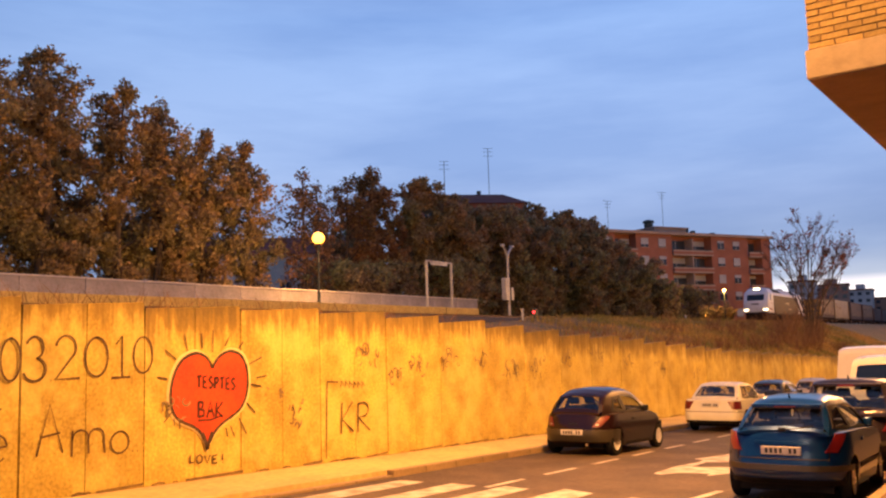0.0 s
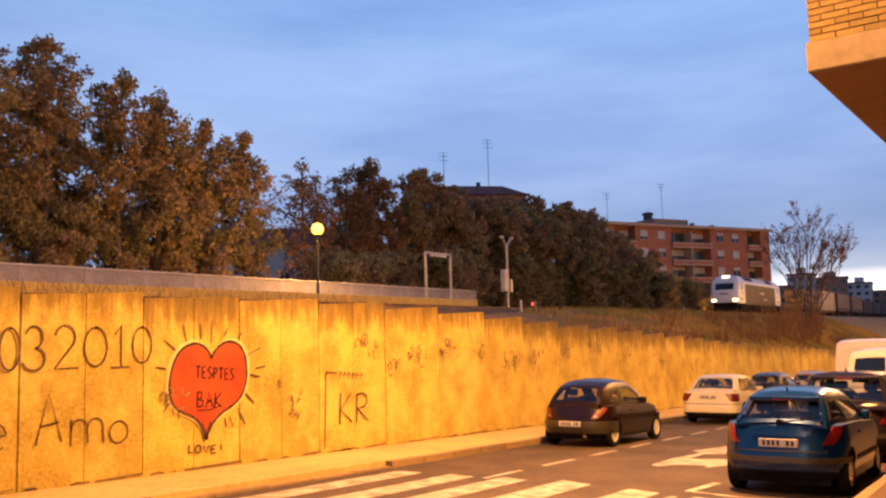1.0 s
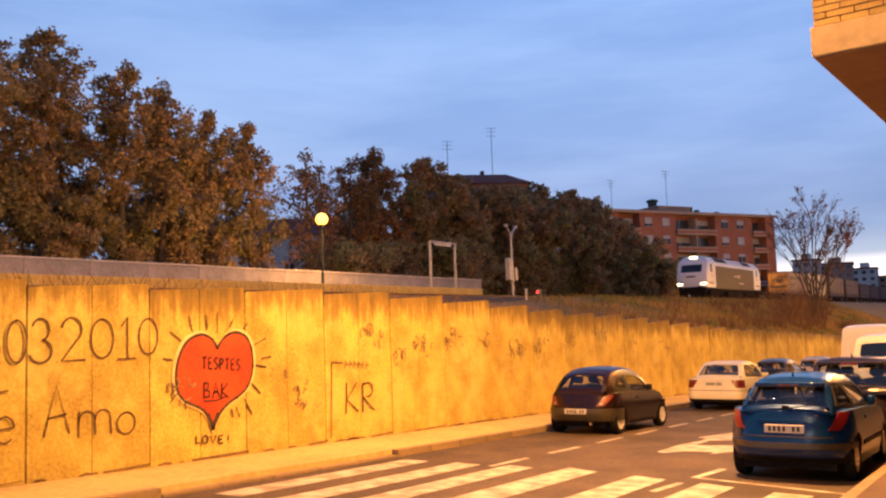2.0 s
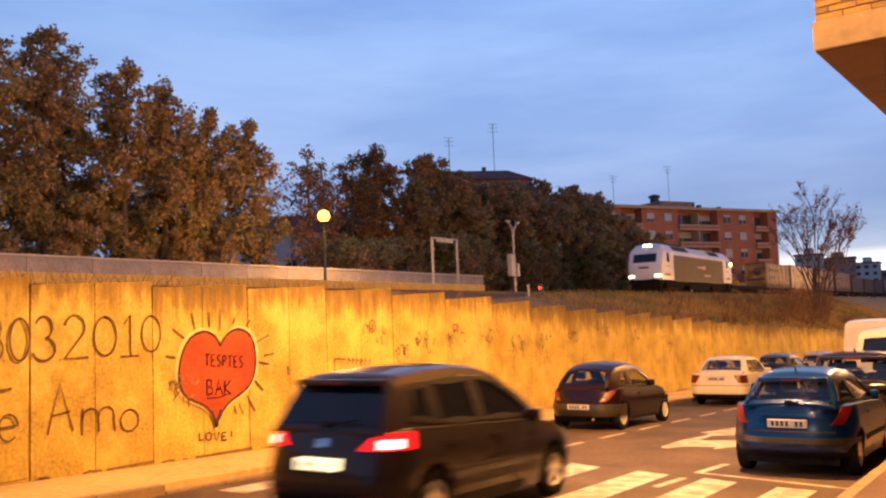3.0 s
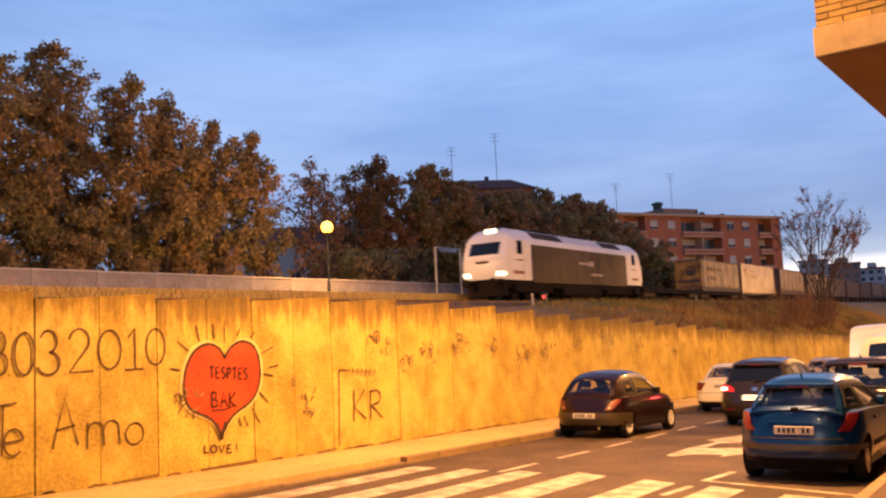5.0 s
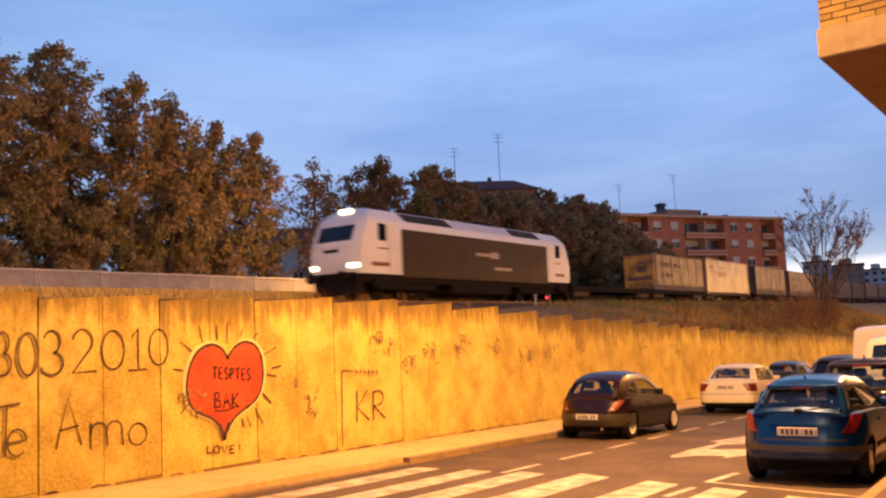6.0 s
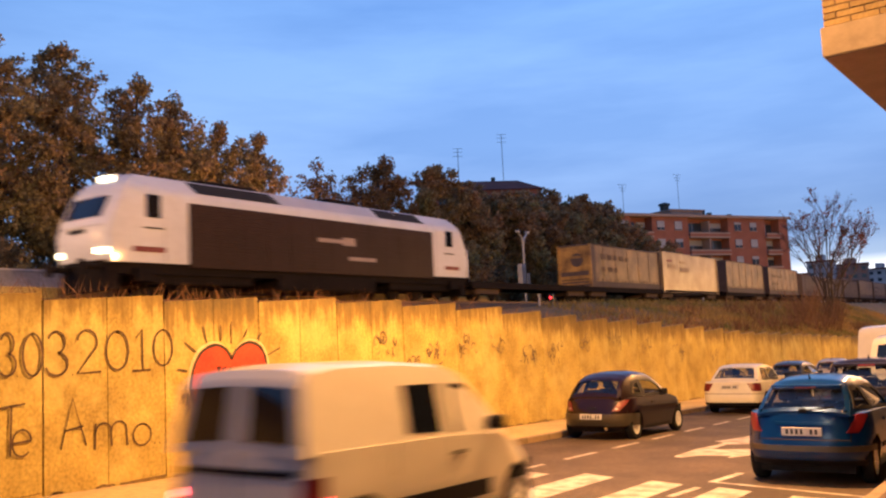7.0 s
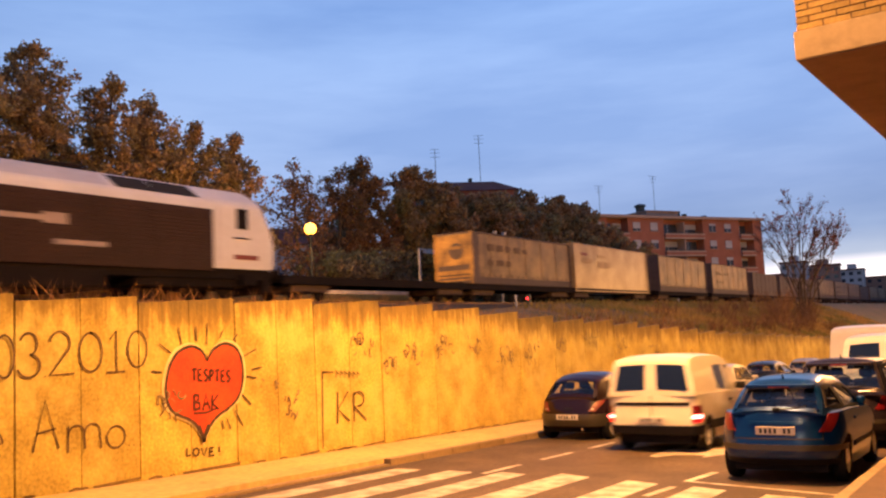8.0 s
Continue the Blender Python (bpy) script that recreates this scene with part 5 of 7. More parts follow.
def grass():
    """Dry grass over the bank and taller weeds behind the wall's top."""
    rng = np.random.default_rng(8)

    def blades(n, x, y, hmin, hmax, width, material, name, label):
        xs, ys = x(n), y(n)
        zs = np.array([bank_z(a, b) for a, b in zip(xs, ys)]) - 0.05
        h = rng.uniform(hmin, hmax, n)
        a = rng.uniform(0, 2 * np.pi, n)
        bend = rng.normal(size=(n, 2)) * h[:, None] * 0.3
        w = width * rng.uniform(0.6, 1.4, n)
        dx, dy = np.cos(a) * w, np.sin(a) * w
        v = np.stack([np.stack([xs - dx, ys - dy, zs], 1), np.stack([xs + dx, ys + dy, zs], 1),
                      np.stack([xs + bend[:, 0] * 0.57 + dx * 0.6, ys + bend[:, 1] * 0.57 + dy * 0.6, zs + h * 0.6], 1),
                      np.stack([xs + bend[:, 0], ys + bend[:, 1], zs + h], 1)], 1).reshape(-1, 3)
        f = np.arange(n * 4).reshape(-1, 4)
        tagged(raw(name, v.tolist(), f.tolist(), material), label, "grass", kind="stuff")
    blades(44000, lambda n: WALL_X - 0.3 - 10.5 * rng.uniform(0, 1, n) ** 1.2, lambda n: rng.uniform(40, 118, n), 0.12, 0.42, 0.022, M_GRASS, "bank_grass", "dry grass covering the railway bank")
    blades(15000, lambda n: WALL_X - 0.3 - 10.5 * rng.uniform(0, 1, n) ** 1.2, lambda n: rng.uniform(15, 40, n), 0.05, 0.16, 0.02, M_GRASS, "short_bank_grass", "short dry grass on the bank before the platform")
    blades(2000, lambda n: WALL_X - 0.35 - 2.5 * rng.uniform(0, 1, n) ** 2, lambda n: 4 + 24 * rng.uniform(0, 1, n) ** 1.7, 0.2, 0.6, 0.0045, M_STALK, "weed_stalks", "tall dry weeds behind the top of the wall")
    blades(5000, lambda n: WALL_X - 0.3 - 8 * rng.uniform(0, 1, n), lambda n: rng.uniform(0, 16, n), 0.04, 0.13, 0.014, M_STALK, "near_grass", "short dry grass behind the wall")


grass()

# ---------------------------------------------------------------- road vehicles


class Shell:
    """The outer skin of a car body. Local space: rear at y = 0, nose at y = L, right side at +x, ground at z = 0.
    A point on the skin is given by s, metres round the outline from the middle of the tail, and by its height."""

    def __init__(self, c):
        self.c = c
        L, w, rr, rf = c["L"], c["W"] / 2, c.get("rr", 0.3), c.get("rf", 0.5)
        pts = [(w - rr) * i / 6 for i in range(7)]
        path = [(x, 0.06 * (x / w) ** 2) for x in pts]
        y0 = path[-1][1]
        path += [(w - rr + rr * math.sin(a), y0 + rr * 1.1 * (1 - math.cos(a))) for a in [math.pi / 2 * i / 7 for i in range(1, 8)]]
        y1 = path[-1][1]
        n = int((L - rf * 1.2 - y1) / 0.085)
        path += [(w, y1 + (L - rf * 1.2 - y1) * i / n) for i in range(1, n + 1)]
        y2 = path[-1][1]
        nose = 0.10
        path += [(w - rf + rf * math.cos(a), y2 + (L - nose - y2) * math.sin(a)) for a in [math.pi / 2 * i / 8 for i in range(1, 9)]]
        path += [((w - rf) * (1 - i / 5), L - nose * (1 - i / 5) ** 2) for i in range(1, 6)]
        self.path = path
        self.acc = [0.0]
        for a, b in zip(path, path[1:]):
            self.acc.append(self.acc[-1] + math.hypot(b[0] - a[0], b[1] - a[1]))

    def s_at_y(self, y):
        """The arc length at which the right flank reaches y."""
        for i in range(8, len(self.path) - 1):
            if self.path[i + 1][1] >= y:
                a, b = self.path[i], self.path[i + 1]
                return self.acc[i] + (self.acc[i + 1] - self.acc[i]) * (y - a[1]) / max(b[1] - a[1], 1e-6)
        return self.acc[-1]

    def flat(self, s):
        for i in range(len(self.acc) - 1):
            if s <= self.acc[i + 1]:
                f = (s - self.acc[i]) / (self.acc[i + 1] - self.acc[i])
                a, b = self.path[i], self.path[i + 1]
                return a[0] + (b[0] - a[0]) * f, a[1] + (b[1] - a[1]) * f
        return self.path[-1]

    def at(self, s, h, side=1, off=0.0):
        c = self.c
        x, y = self.flat(abs(s))
        if off:
            x2, y2 = self.flat(min(abs(s) + 0.02, self.acc[-1]))
            x1, y1 = self.flat(max(abs(s) - 0.02, 0))
            tx, ty = x2 - x1, y2 - y1
            k = math.hypot(tx, ty) or 1
            x, y = x + ty / k * off, y - tx / k * off
        L = c["L"]
        tail = max(0.0, 1 - y / 0.9)
        nose = max(0.0, 1 - (L - y) / 1.1)
        y2 = y + pl(c["tail"], h) * tail - pl(c["nose"], h) * nose
        return Vector((x * pl(c["flank"], h) * side * (1 if s >= 0 else -1), y2, h))

    def bottom(self, y):
        c = self.c
        z = c.get("sill", 0.2)
        if y < 0.25 or y > c["L"] - 0.25:
            z = c.get("apron", 0.27)
        for ax in c["axles"]:
            d = abs(y - ax)
            R = c["wheel"] + 0.055
            if d < R:
                z = max(z, c["wheel"] + math.sqrt(R * R - d * d))
        return z


def skin(sh):
    """Body panels from sill to waist, with wheel arches, bonnet and rear deck."""
    c = sh.c
    bm = bmesh.new()
    fr = [0, 0.12, 0.26, 0.42, 0.58, 0.74, 0.88, 1.0]
    rows = {}
    for side in (1, -1):
        grid = []
        for i, s in enumerate(sh.acc):
            y = sh.path[i][1]
            zb, zt = sh.bottom(y), pl(c["waist"], y)
            grid.append([sh.at(s, zb + (zt - zb) * f, side) for f in fr])
        rows[side] = grid
    n = len(sh.acc)
    vr = [[bm.verts.new(p) for p in col] for col in rows[1]]
    vl = [vr[0]] + [[bm.verts.new(p) for p in col] for col in rows[-1][1:-1]] + [vr[-1]]
    for V, flip in ((vr, False), (vl, True)):
        for a, b in zip(V, V[1:]):
            for j in range(len(fr) - 1):
                q = (a[j], b[j], b[j + 1], a[j + 1])
                bm.faces.new(q[::-1] if flip else q)
    # lid across the top, slightly crowned
    prev = None
    for i in range(1, n - 1):
        a, b = vr[i][-1], vl[i][-1]
        crown = c.get("crown", 0.05) * min(1, abs(a.co.x) / 0.6)
        mid = [bm.verts.new(a.co.lerp(b.co, f) + Vector((0, 0, crown * g))) for f, g in ((0.12, 0.75), (0.5, 1.0), (0.88, 0.75))]
        cur = [a, *mid, b]
        if prev:
            for j in range(4):
                bm.faces.new((prev[j], cur[j], cur[j + 1], prev[j + 1]))
        else:
            bm.faces.new((vr[0][-1], *cur))
        prev = cur
    bm.faces.new((*prev[::-1], vr[-1][-1]))
    bmesh.ops.recalc_face_normals(bm, faces=bm.faces[:])
    return bm


def skin_patch(sh, s0, s1, h0, h1, off, thick, side, ns=6, nh=3, shape=None):
    """A raised piece that follows the skin: a lens, a moulding, a plate."""
    bm = bmesh.new()
    outer, inner = [], []
    for i in range(ns + 1):
        u = i / ns
        ro, ri = [], []
        for j in range(nh + 1):
            v = j / nh
            uu, vv = shape(u, v) if shape else (u, v)
            s, h = s0 + (s1 - s0) * uu, h0 + (h1 - h0) * vv
            ro.append(sh.at(s, h, side, off + thick))
            ri.append(sh.at(s, h, side, off - 0.02))
        outer.append(ro)
        inner.append(ri)
    vo, vi = sheet(bm, outer), sheet(bm, inner)
    ring_o = vo[0] + [r[-1] for r in vo[1:]] + vo[-1][::-1][1:] + [r[0] for r in vo[::-1][1:-1]]
    ring_i = vi[0] + [r[-1] for r in vi[1:]] + vi[-1][::-1][1:] + [r[0] for r in vi[::-1][1:-1]]
    for k in range(len(ring_o)):
        k2 = (k + 1) % len(ring_o)
        bm.faces.new((ring_o[k], ring_o[k2], ring_i[k2], ring_i[k]))
    bmesh.ops.recalc_face_normals(bm, faces=bm.faces[:])
    return bm


def inside(poly, u, v):
    """Whether (u, v) lies in a polygon."""
    hit_ = False
    for (a, b), (c, d) in zip(poly, poly[1:] + poly[:1]):
        if (b > v) != (d > v) and u < a + (c - a) * (v - b) / (d - b):
            hit_ = not hit_
    return hit_


class Cabin:
    """Roof and window band above the waist. line: (y, z) from the foot of the rear window over the roof to the foot of the windscreen."""

    def __init__(self, c):
        self.c, self.line = c, c["line"]

    def half(self, y, z):
        c = self.c
        zb = pl(c["waist"], y) - 0.03
        f = min(max((z - zb) / (c["H"] - zb), 0), 1)
        w = c["wb"] + (c["wt"] - c["wb"]) * (0.82 * f + 0.18 * f * f)
        y0, y1 = self.line[0][0], self.line[-1][0]
        w *= 1 - c.get("taper", 0.07) * max(0, 1 - (y - y0) / 1.1) ** 2 - 0.10 * max(0, 1 - (y1 - y) / 1.0) ** 2
        return w

    def shell(self):
        bm = bmesh.new()
        cols, seg = [], []
        m = 8
        fine = []
        for i, (a, b) in enumerate(zip(self.line, self.line[1:])):
            n = max(1, math.ceil(math.hypot(b[0] - a[0], b[1] - a[1]) / 0.06))
            fine += [(a[0] + (b[0] - a[0]) * k / n, a[1] + (b[1] - a[1]) * k / n) for k in range(n)]
            seg += [i] * n
        fine.append(self.line[-1])
        for y, z in fine:
            zb = min(pl(self.c["waist"], y) - 0.03, z - 0.001)
            right = [(self.half(y, zb + (z - zb) * j / m), y, zb + (z - zb) * j / m) for j in range(m + 1)]
            w = right[-1][0]
            top = [(w * math.cos(a), y, z + self.c.get("dome", 0.05) * math.sin(a)) for a in [math.pi * k / 8 for k in range(1, 8)]]
            left = [(-a, b, d) for a, b, d in right[::-1]]
            cols.append([bm.verts.new(p) for p in right + top + left])
        ri, fi = self.c.get("ri", 1), len(self.line) + self.c.get("fi", -2)
        for i, a, b in zip(seg, cols, cols[1:]):
            for j in range(len(a) - 1):
                f = bm.faces.new((a[j], a[j + 1], b[j + 1], b[j]))
                if m <= j < m + 8:
                    f.material_index = 1 if i < ri else (2 if i >= fi else 0)
                elif self.see_through():
                    mid = f.calc_center_median()
                    if any(inside(p, mid.y, mid.z) for p in self.c["panes"]):
                        f.material_index = 3
        bm.faces.new(cols[0])
        bm.faces.new(cols[-1][::-1])
        bmesh.ops.remove_doubles(bm, verts=bm.verts[:], dist=0.002)
        bmesh.ops.recalc_face_normals(bm, faces=bm.faces[:])
        bmesh.ops.delete(bm, geom=[f for f in bm.faces if f.material_index == 3], context="FACES")
        # window openings in the tail and over the bonnet
        for k, margin in ((1, self.c["rear_glass"][0][2] + 0.015 if self.see_through() else 0), (2, 0.085 if self.see_through() else 0)):
            hole = [f for f in bm.faces if f.material_index == k]
            for f in hole:
                f.material_index = 0
            if margin and hole:
                bmesh.ops.inset_region(bm, faces=hole, thickness=margin, use_even_offset=True, use_boundary=True)
                bmesh.ops.delete(bm, geom=hole, context="FACES")
        return bm

    def pane_seal(self, pts, side):
        """The black seal round a side window."""
        cy, cz = sum(p[0] for p in pts) / len(pts), sum(p[1] for p in pts) / len(pts)
        ring = []
        for (y0, z0), (y1, z1) in zip(pts, pts[1:] + pts[:1]):
            ring += [(y0 + (y1 - y0) * k / 5, z0 + (z1 - z0) * k / 5) for k in range(5)]
        bm = bmesh.new()
        rows = []
        for y, z in ring:
            r = math.hypot(y - cy, z - cz)
            row = []
            for grow, off in ((0.035, -0.012), (0.03, 0.009), (-0.045, 0.009), (-0.045, -0.02)):
                q = (cy + (y - cy) * (1 + grow / r), cz + (z - cz) * (1 + grow / r))
                row.append(bm.verts.new((side * (self.half(*q) + off), *q)))
            rows.append(row)
        for a, b in zip(rows, rows[1:] + rows[:1]):
            for k in range(3):
                bm.faces.new((a[k], b[k], b[k + 1], a[k + 1]))
        bmesh.ops.recalc_face_normals(bm, faces=bm.faces[:])
        return bm

    def see_through(self):
        return len(self.c["rear_glass"]) == 1

    def side_pane(self, pts, side, off=0.006):
        bm = bmesh.new()
        o = [bm.verts.new((side * (self.half(y, z) + off), y, z)) for y, z in pts]
        i = [bm.verts.new((side * (self.half(y, z) - 0.02), y, z)) for y, z in pts]
        bm.faces.new(o)
        for k in range(len(o)):
            k2 = (k + 1) % len(o)
            bm.faces.new((o[k], o[k2], i[k2], i[k]))
        bmesh.ops.recalc_face_normals(bm, faces=bm.faces[:])
        return bm

    def end_pane(self, rear, f0, f1, inset, off=0.008, x0=-1.0, x1=1.0):
        """Rear window or windscreen between two points of the line, as a share of the slope and of the width."""
        a, b = (self.line[0], self.line[self.c.get("ri", 1)]) if rear else (self.line[-1], self.line[self.c.get("fi", -2)])
        n = Vector((0, -(b[1] - a[1]), (b[0] - a[0])))
        n = n.normalized() * (1 if rear else -1)
        if (rear and n.y > 0) or (not rear and n.y < 0):
            n = -n
        dome = self.c.get("dome", 0.05)
        outer, inner = [], []
        for i in range(5):
            f = f0 + (f1 - f0) * i / 4
            y, z = a[0] + (b[0] - a[0]) * f, a[1] + (b[1] - a[1]) * f
            w = self.half(y, z) - inset
            us = [x0 + (x1 - x0) * k / 8 for k in range(9)]
            row = [Vector((w * u, y, z)) + n * off + Vector((0, 0, dome * math.sqrt(max(0, 1 - (u * w / self.half(y, z)) ** 2)))) for u in us]
            outer.append(row)
            inner.append([p - n * 0.03 for p in row])
        bm = bmesh.new()
        vo, vi = sheet(bm, outer), sheet(bm, inner)
        ro = vo[0] + [r[-1] for r in vo[1:]] + vo[-1][::-1][1:] + [r[0] for r in vo[::-1][1:-1]]
        ri = vi[0] + [r[-1] for r in vi[1:]] + vi[-1][::-1][1:] + [r[0] for r in vi[::-1][1:-1]]
        for k in range(len(ro)):
            k2 = (k + 1) % len(ro)
            bm.faces.new((ro[k], ro[k2], ri[k2], ri[k]))
        bmesh.ops.recalc_face_normals(bm, faces=bm.faces[:])
        return bm


def wheel(parent, x, y, r, side, width=0.19, spokes=7, cap=False):
    w = thing("wheel", "", "", Matrix.Translation((x, y, r)))
    w.parent = parent
    bm = bmesh.new()
    h = width / 2
    lathe(bm, [(r * 0.62, -h * 0.9), (r * 0.80, -h), (r * 0.95, -h * 0.85), (r, -h * 0.5), (r, h * 0.5), (r * 0.95, h * 0.85), (r * 0.80, h), (r * 0.62, h * 0.9)], axis="X", n=32, closed=False)
    part("tyre", bm, M_RUBBER, w, smooth=40)
    bm = bmesh.new()
    o = side * h
    lathe(bm, [(r * 0.64, o * 0.2), (r * 0.64, o * 0.86), (r * 0.58, o * 0.9), (r * 0.55, o * 0.55), (r * 0.54, o * 0.4)], axis="X", n=28, closed=False)
    lathe(bm, [(0.001, o * 0.92), (r * 0.13, o * 0.9), (r * 0.16, o * 0.72), (r * 0.16, o * 0.3)], axis="X", n=16)
    for k in range(spokes):
        a = 2 * math.pi * k / spokes
        m = Matrix.Rotation(a, 4, "X")
        xs = sorted((o * 0.45, o * 0.82))
        box(bm, xs[0], xs[1], -r * 0.07, r * 0.07, r * 0.1, r * 0.58, m=m)
    part("rim", bm, M_RIM, w, smooth=40)
    bm = bmesh.new()
    k = 0.66 if cap else 0.36
    lathe(bm, [(0.001, o * k), (r * 0.55, o * k), (r * 0.55, o * 0.2), (0.001, o * 0.2)], axis="X", n=20)
    part("hubcap" if cap else "brake_disc", bm, M_RIM if cap else M_BLACK, w)
    return w


def plate(parent, sh, s, h, lit, material=None):
    p0 = sh.at(0, h)
    p = part("number_plate", boxed(-s, s, p0.y - 0.03, p0.y + 0.03, h - 0.055, h + 0.055, bevel=0.006), M_PLATE_LIT if lit else M_PLATE, parent, "white number plate" + (" glowing as if lit" if lit else ""))
    for k in range(7):
        if k == 4:
            continue
        x = -s * 0.72 + k * s * 0.24
        part("plate_bar", boxed(x - s * 0.07, x + s * 0.07, p0.y - 0.034, p0.y - 0.02, h - 0.034, h + 0.034), M_INK, p)


def seats(t, c, cb):
    """Parcel shelf, dashboard, seat backs with headrests and the steering wheel."""
    y0, y1 = c["line"][0][0], c["line"][-1][0]
    z = pl(c["waist"], y0 + 0.5) + c.get("crown", 0.05) + 0.012
    part("parcel_shelf", boxed(-0.55, 0.55, y0 + 0.12, y0 + 0.62, z - 0.03, z, bevel=0.008), M_BLACK, t)
    part("dashboard", boxed(-0.58, 0.58, y1 - 0.75, y1 - 0.25, z - 0.1, z + 0.03, bevel=0.02), M_BLACK, t)
    top = c["H"] - 0.14
    for y, xs in ((y0 + 0.72, (-0.36, 0.36)), (y0 + (y1 - y0) * 0.56, (-0.34, 0.34))):
        for x in xs:
            seat = part("seat_back", boxed(x - 0.22, x + 0.22, y - 0.05, y + 0.06, z - 0.08, top - 0.20, bevel=0.04), M_SEAT, t)
            part("headrest", boxed(x - 0.12, x + 0.12, y - 0.045, y + 0.045, top - 0.17, top - 0.01, bevel=0.04), M_SEAT, seat)
            for s in (-0.05, 0.05):
                part("headrest_rod", boxed(x + s - 0.007, x + s + 0.007, y - 0.007, y + 0.007, top - 0.21, top - 0.16), M_CHROME, seat)
    bm = bmesh.new()
    ring = [Vector((-0.34 + 0.18 * math.cos(a), y1 - 0.95, z + 0.05 + 0.18 * math.sin(a))) for a in [2 * math.pi * i / 16 for i in range(17)]]
    tube(bm, ring, 0.014, 6)
    part("steering_wheel", bm, M_BLACK, t)
    part("rear_mirror", boxed(-0.1, 0.1, y1 - 1.0, y1 - 0.97, top - 0.05, top + 0.02, bevel=0.01), M_BLACK, t)


def car(name, label, paint, c, m, lit=False, group=""):
    """A car from its measures. Lists in c give mouldings, lamps and panes."""
    t = thing(name, label, c.get("category", "car"), m, group)
    sh, cb = Shell(c), Cabin(c)
    body = part("body", skin(sh), paint, t, smooth=38)
    roof = part("cabin", cb.shell(), paint, t, smooth=38)
    under = part("underbody", boxed(-c["W"] / 2 + 0.22, c["W"] / 2 - 0.22, 0.25, c["L"] - 0.25, 0.16, 0.62), M_BLACK, t)
    for ax in c["axles"]:
        for s in (-1, 1):
            bm = boxed(min(s * (c["W"] / 2 - 0.24), s * (c["W"] / 2 - 0.08)), max(s * (c["W"] / 2 - 0.24), s * (c["W"] / 2 - 0.08)), ax - c["wheel"] - 0.04, ax + c["wheel"] + 0.04, 0.3, c["wheel"] * 2 + 0.06)
            part("wheel_arch_liner", bm, M_BLACK, t)
    wheels = []
    for ax in c["axles"]:
        for s in (-1, 1):
            wheels.append(wheel(t, s * (c["W"] / 2 - 0.115), ax, c["wheel"], s, spokes=c.get("spokes", 7), cap=c.get("spokes", 7) > 10))
    for pts in c["panes"]:
        for s in (-1, 1):
            pane = part("side_window", cb.side_pane(pts, s), M_GLASS_CLEAR if cb.see_through() and not c.get("tinted") else M_GLASS, t)
            if cb.see_through():
                part("window_seal", cb.pane_seal(pts, s), M_BLACK, pane)
    for f0, f1, inset, x0, x1 in c["rear_glass"]:
        part("rear_window", cb.end_pane(True, f0, f1, inset, x0=x0, x1=x1), M_GLASS_CLEAR if cb.see_through() and not c.get("tinted") else M_GLASS, t)
    part("windscreen", cb.end_pane(False, 0.06, 0.95, 0.07), M_GLASS_CLEAR if cb.see_through() else M_GLASS, t)
    if cb.see_through():
        seats(t, c, cb)
    trim = {"black": M_BLACK, "bumper": M_BUMPER, "tail": M_TAIL_ON if lit else M_TAIL, "brake": M_BRAKE if lit else M_TAIL, "white": M_PLATE, "chrome": M_CHROME, "paint": paint, "lens": M_HEAD_ON if lit else M_HEAD, "glass": M_GLASS, "orange": MATS["orange_lens"], "red": M_TAIL}
    for nm, key, s0, s1, h0, h1, off, thick, both, shape in c["trim"]:
        for s in ((1, -1) if both else (1,)):
            part(nm, skin_patch(sh, s0, s1, h0, h1, off, thick, s, ns=max(3, int(abs(s1 - s0) / 0.07)), shape=shape), trim[key], t, smooth=50)
    plate(t, sh, c.get("plate_w", 0.26), c["plate_h"], lit and not c.get("dim_plate"))
    if c.get("wiper"):
        a, b = c["line"][0], c["line"][1]
        bm = bmesh.new()
        y, z = a[0] + (b[0] - a[0]) * 0.07 - 0.03, a[1] + (b[1] - a[1]) * 0.07 + 0.045
        tube(bm, [(0.03, y - 0.01, z), (0.30, y - 0.005, z + 0.03), (0.42, y, z + 0.05)], 0.012, 5)
        box(bm, -0.04, 0.06, y - 0.02, y + 0.02, z - 0.03, z + 0.03, bevel=0.008)
        part("rear_wiper", bm, M_BLACK, t)
    for s in (-1, 1):
        y = c["mirror"][0]
        z = c["mirror"][1]
        x = cb.half(y, z)
        reach = c.get("mirror_reach", 0.2)
        bm = boxed(min(s * x, s * (x + reach)), max(s * x, s * (x + reach)), y - 0.05, y + 0.07, z - 0.06, z + 0.08, bevel=0.03)
        part("wing_mirror", bm, paint if c.get("mirror_paint") else M_BLACK, t, smooth=50)
    if c.get("spoiler"):
        a = c["line"][c.get("ri", 1)]
        w = cb.half(*a) - 0.05
        bm = boxed(-w, w, a[0] - 0.14, a[0] + 0.12, a[1] - 0.012, a[1] + 0.05, bevel=0.018)
        sp = part("spoiler", bm, paint, t, smooth=40)
        part("brake_light_strip", boxed(-0.14, 0.14, a[0] - 0.148, a[0] - 0.13, a[1] + 0.0, a[1] + 0.025), M_TAIL, sp)
    if c.get("aerial"):
        bm = bmesh.new()
        y, z = c["aerial"]
        tube(bm, [(0, y, z), (0, y - 0.02, z + 0.03), (0, y - 0.06, z + 0.075)], [0.022, 0.014, 0.008], 6)
        part("aerial", bm, M_BLACK, t)
    if c.get("exhaust"):
        bm = bmesh.new()
        tube(bm, [(c["exhaust"], 0.35, 0.25), (c["exhaust"], -0.01, 0.245)], 0.036, 10)
        part("exhaust_pipe", bm, M_CHROME, t)
    return t, wheels


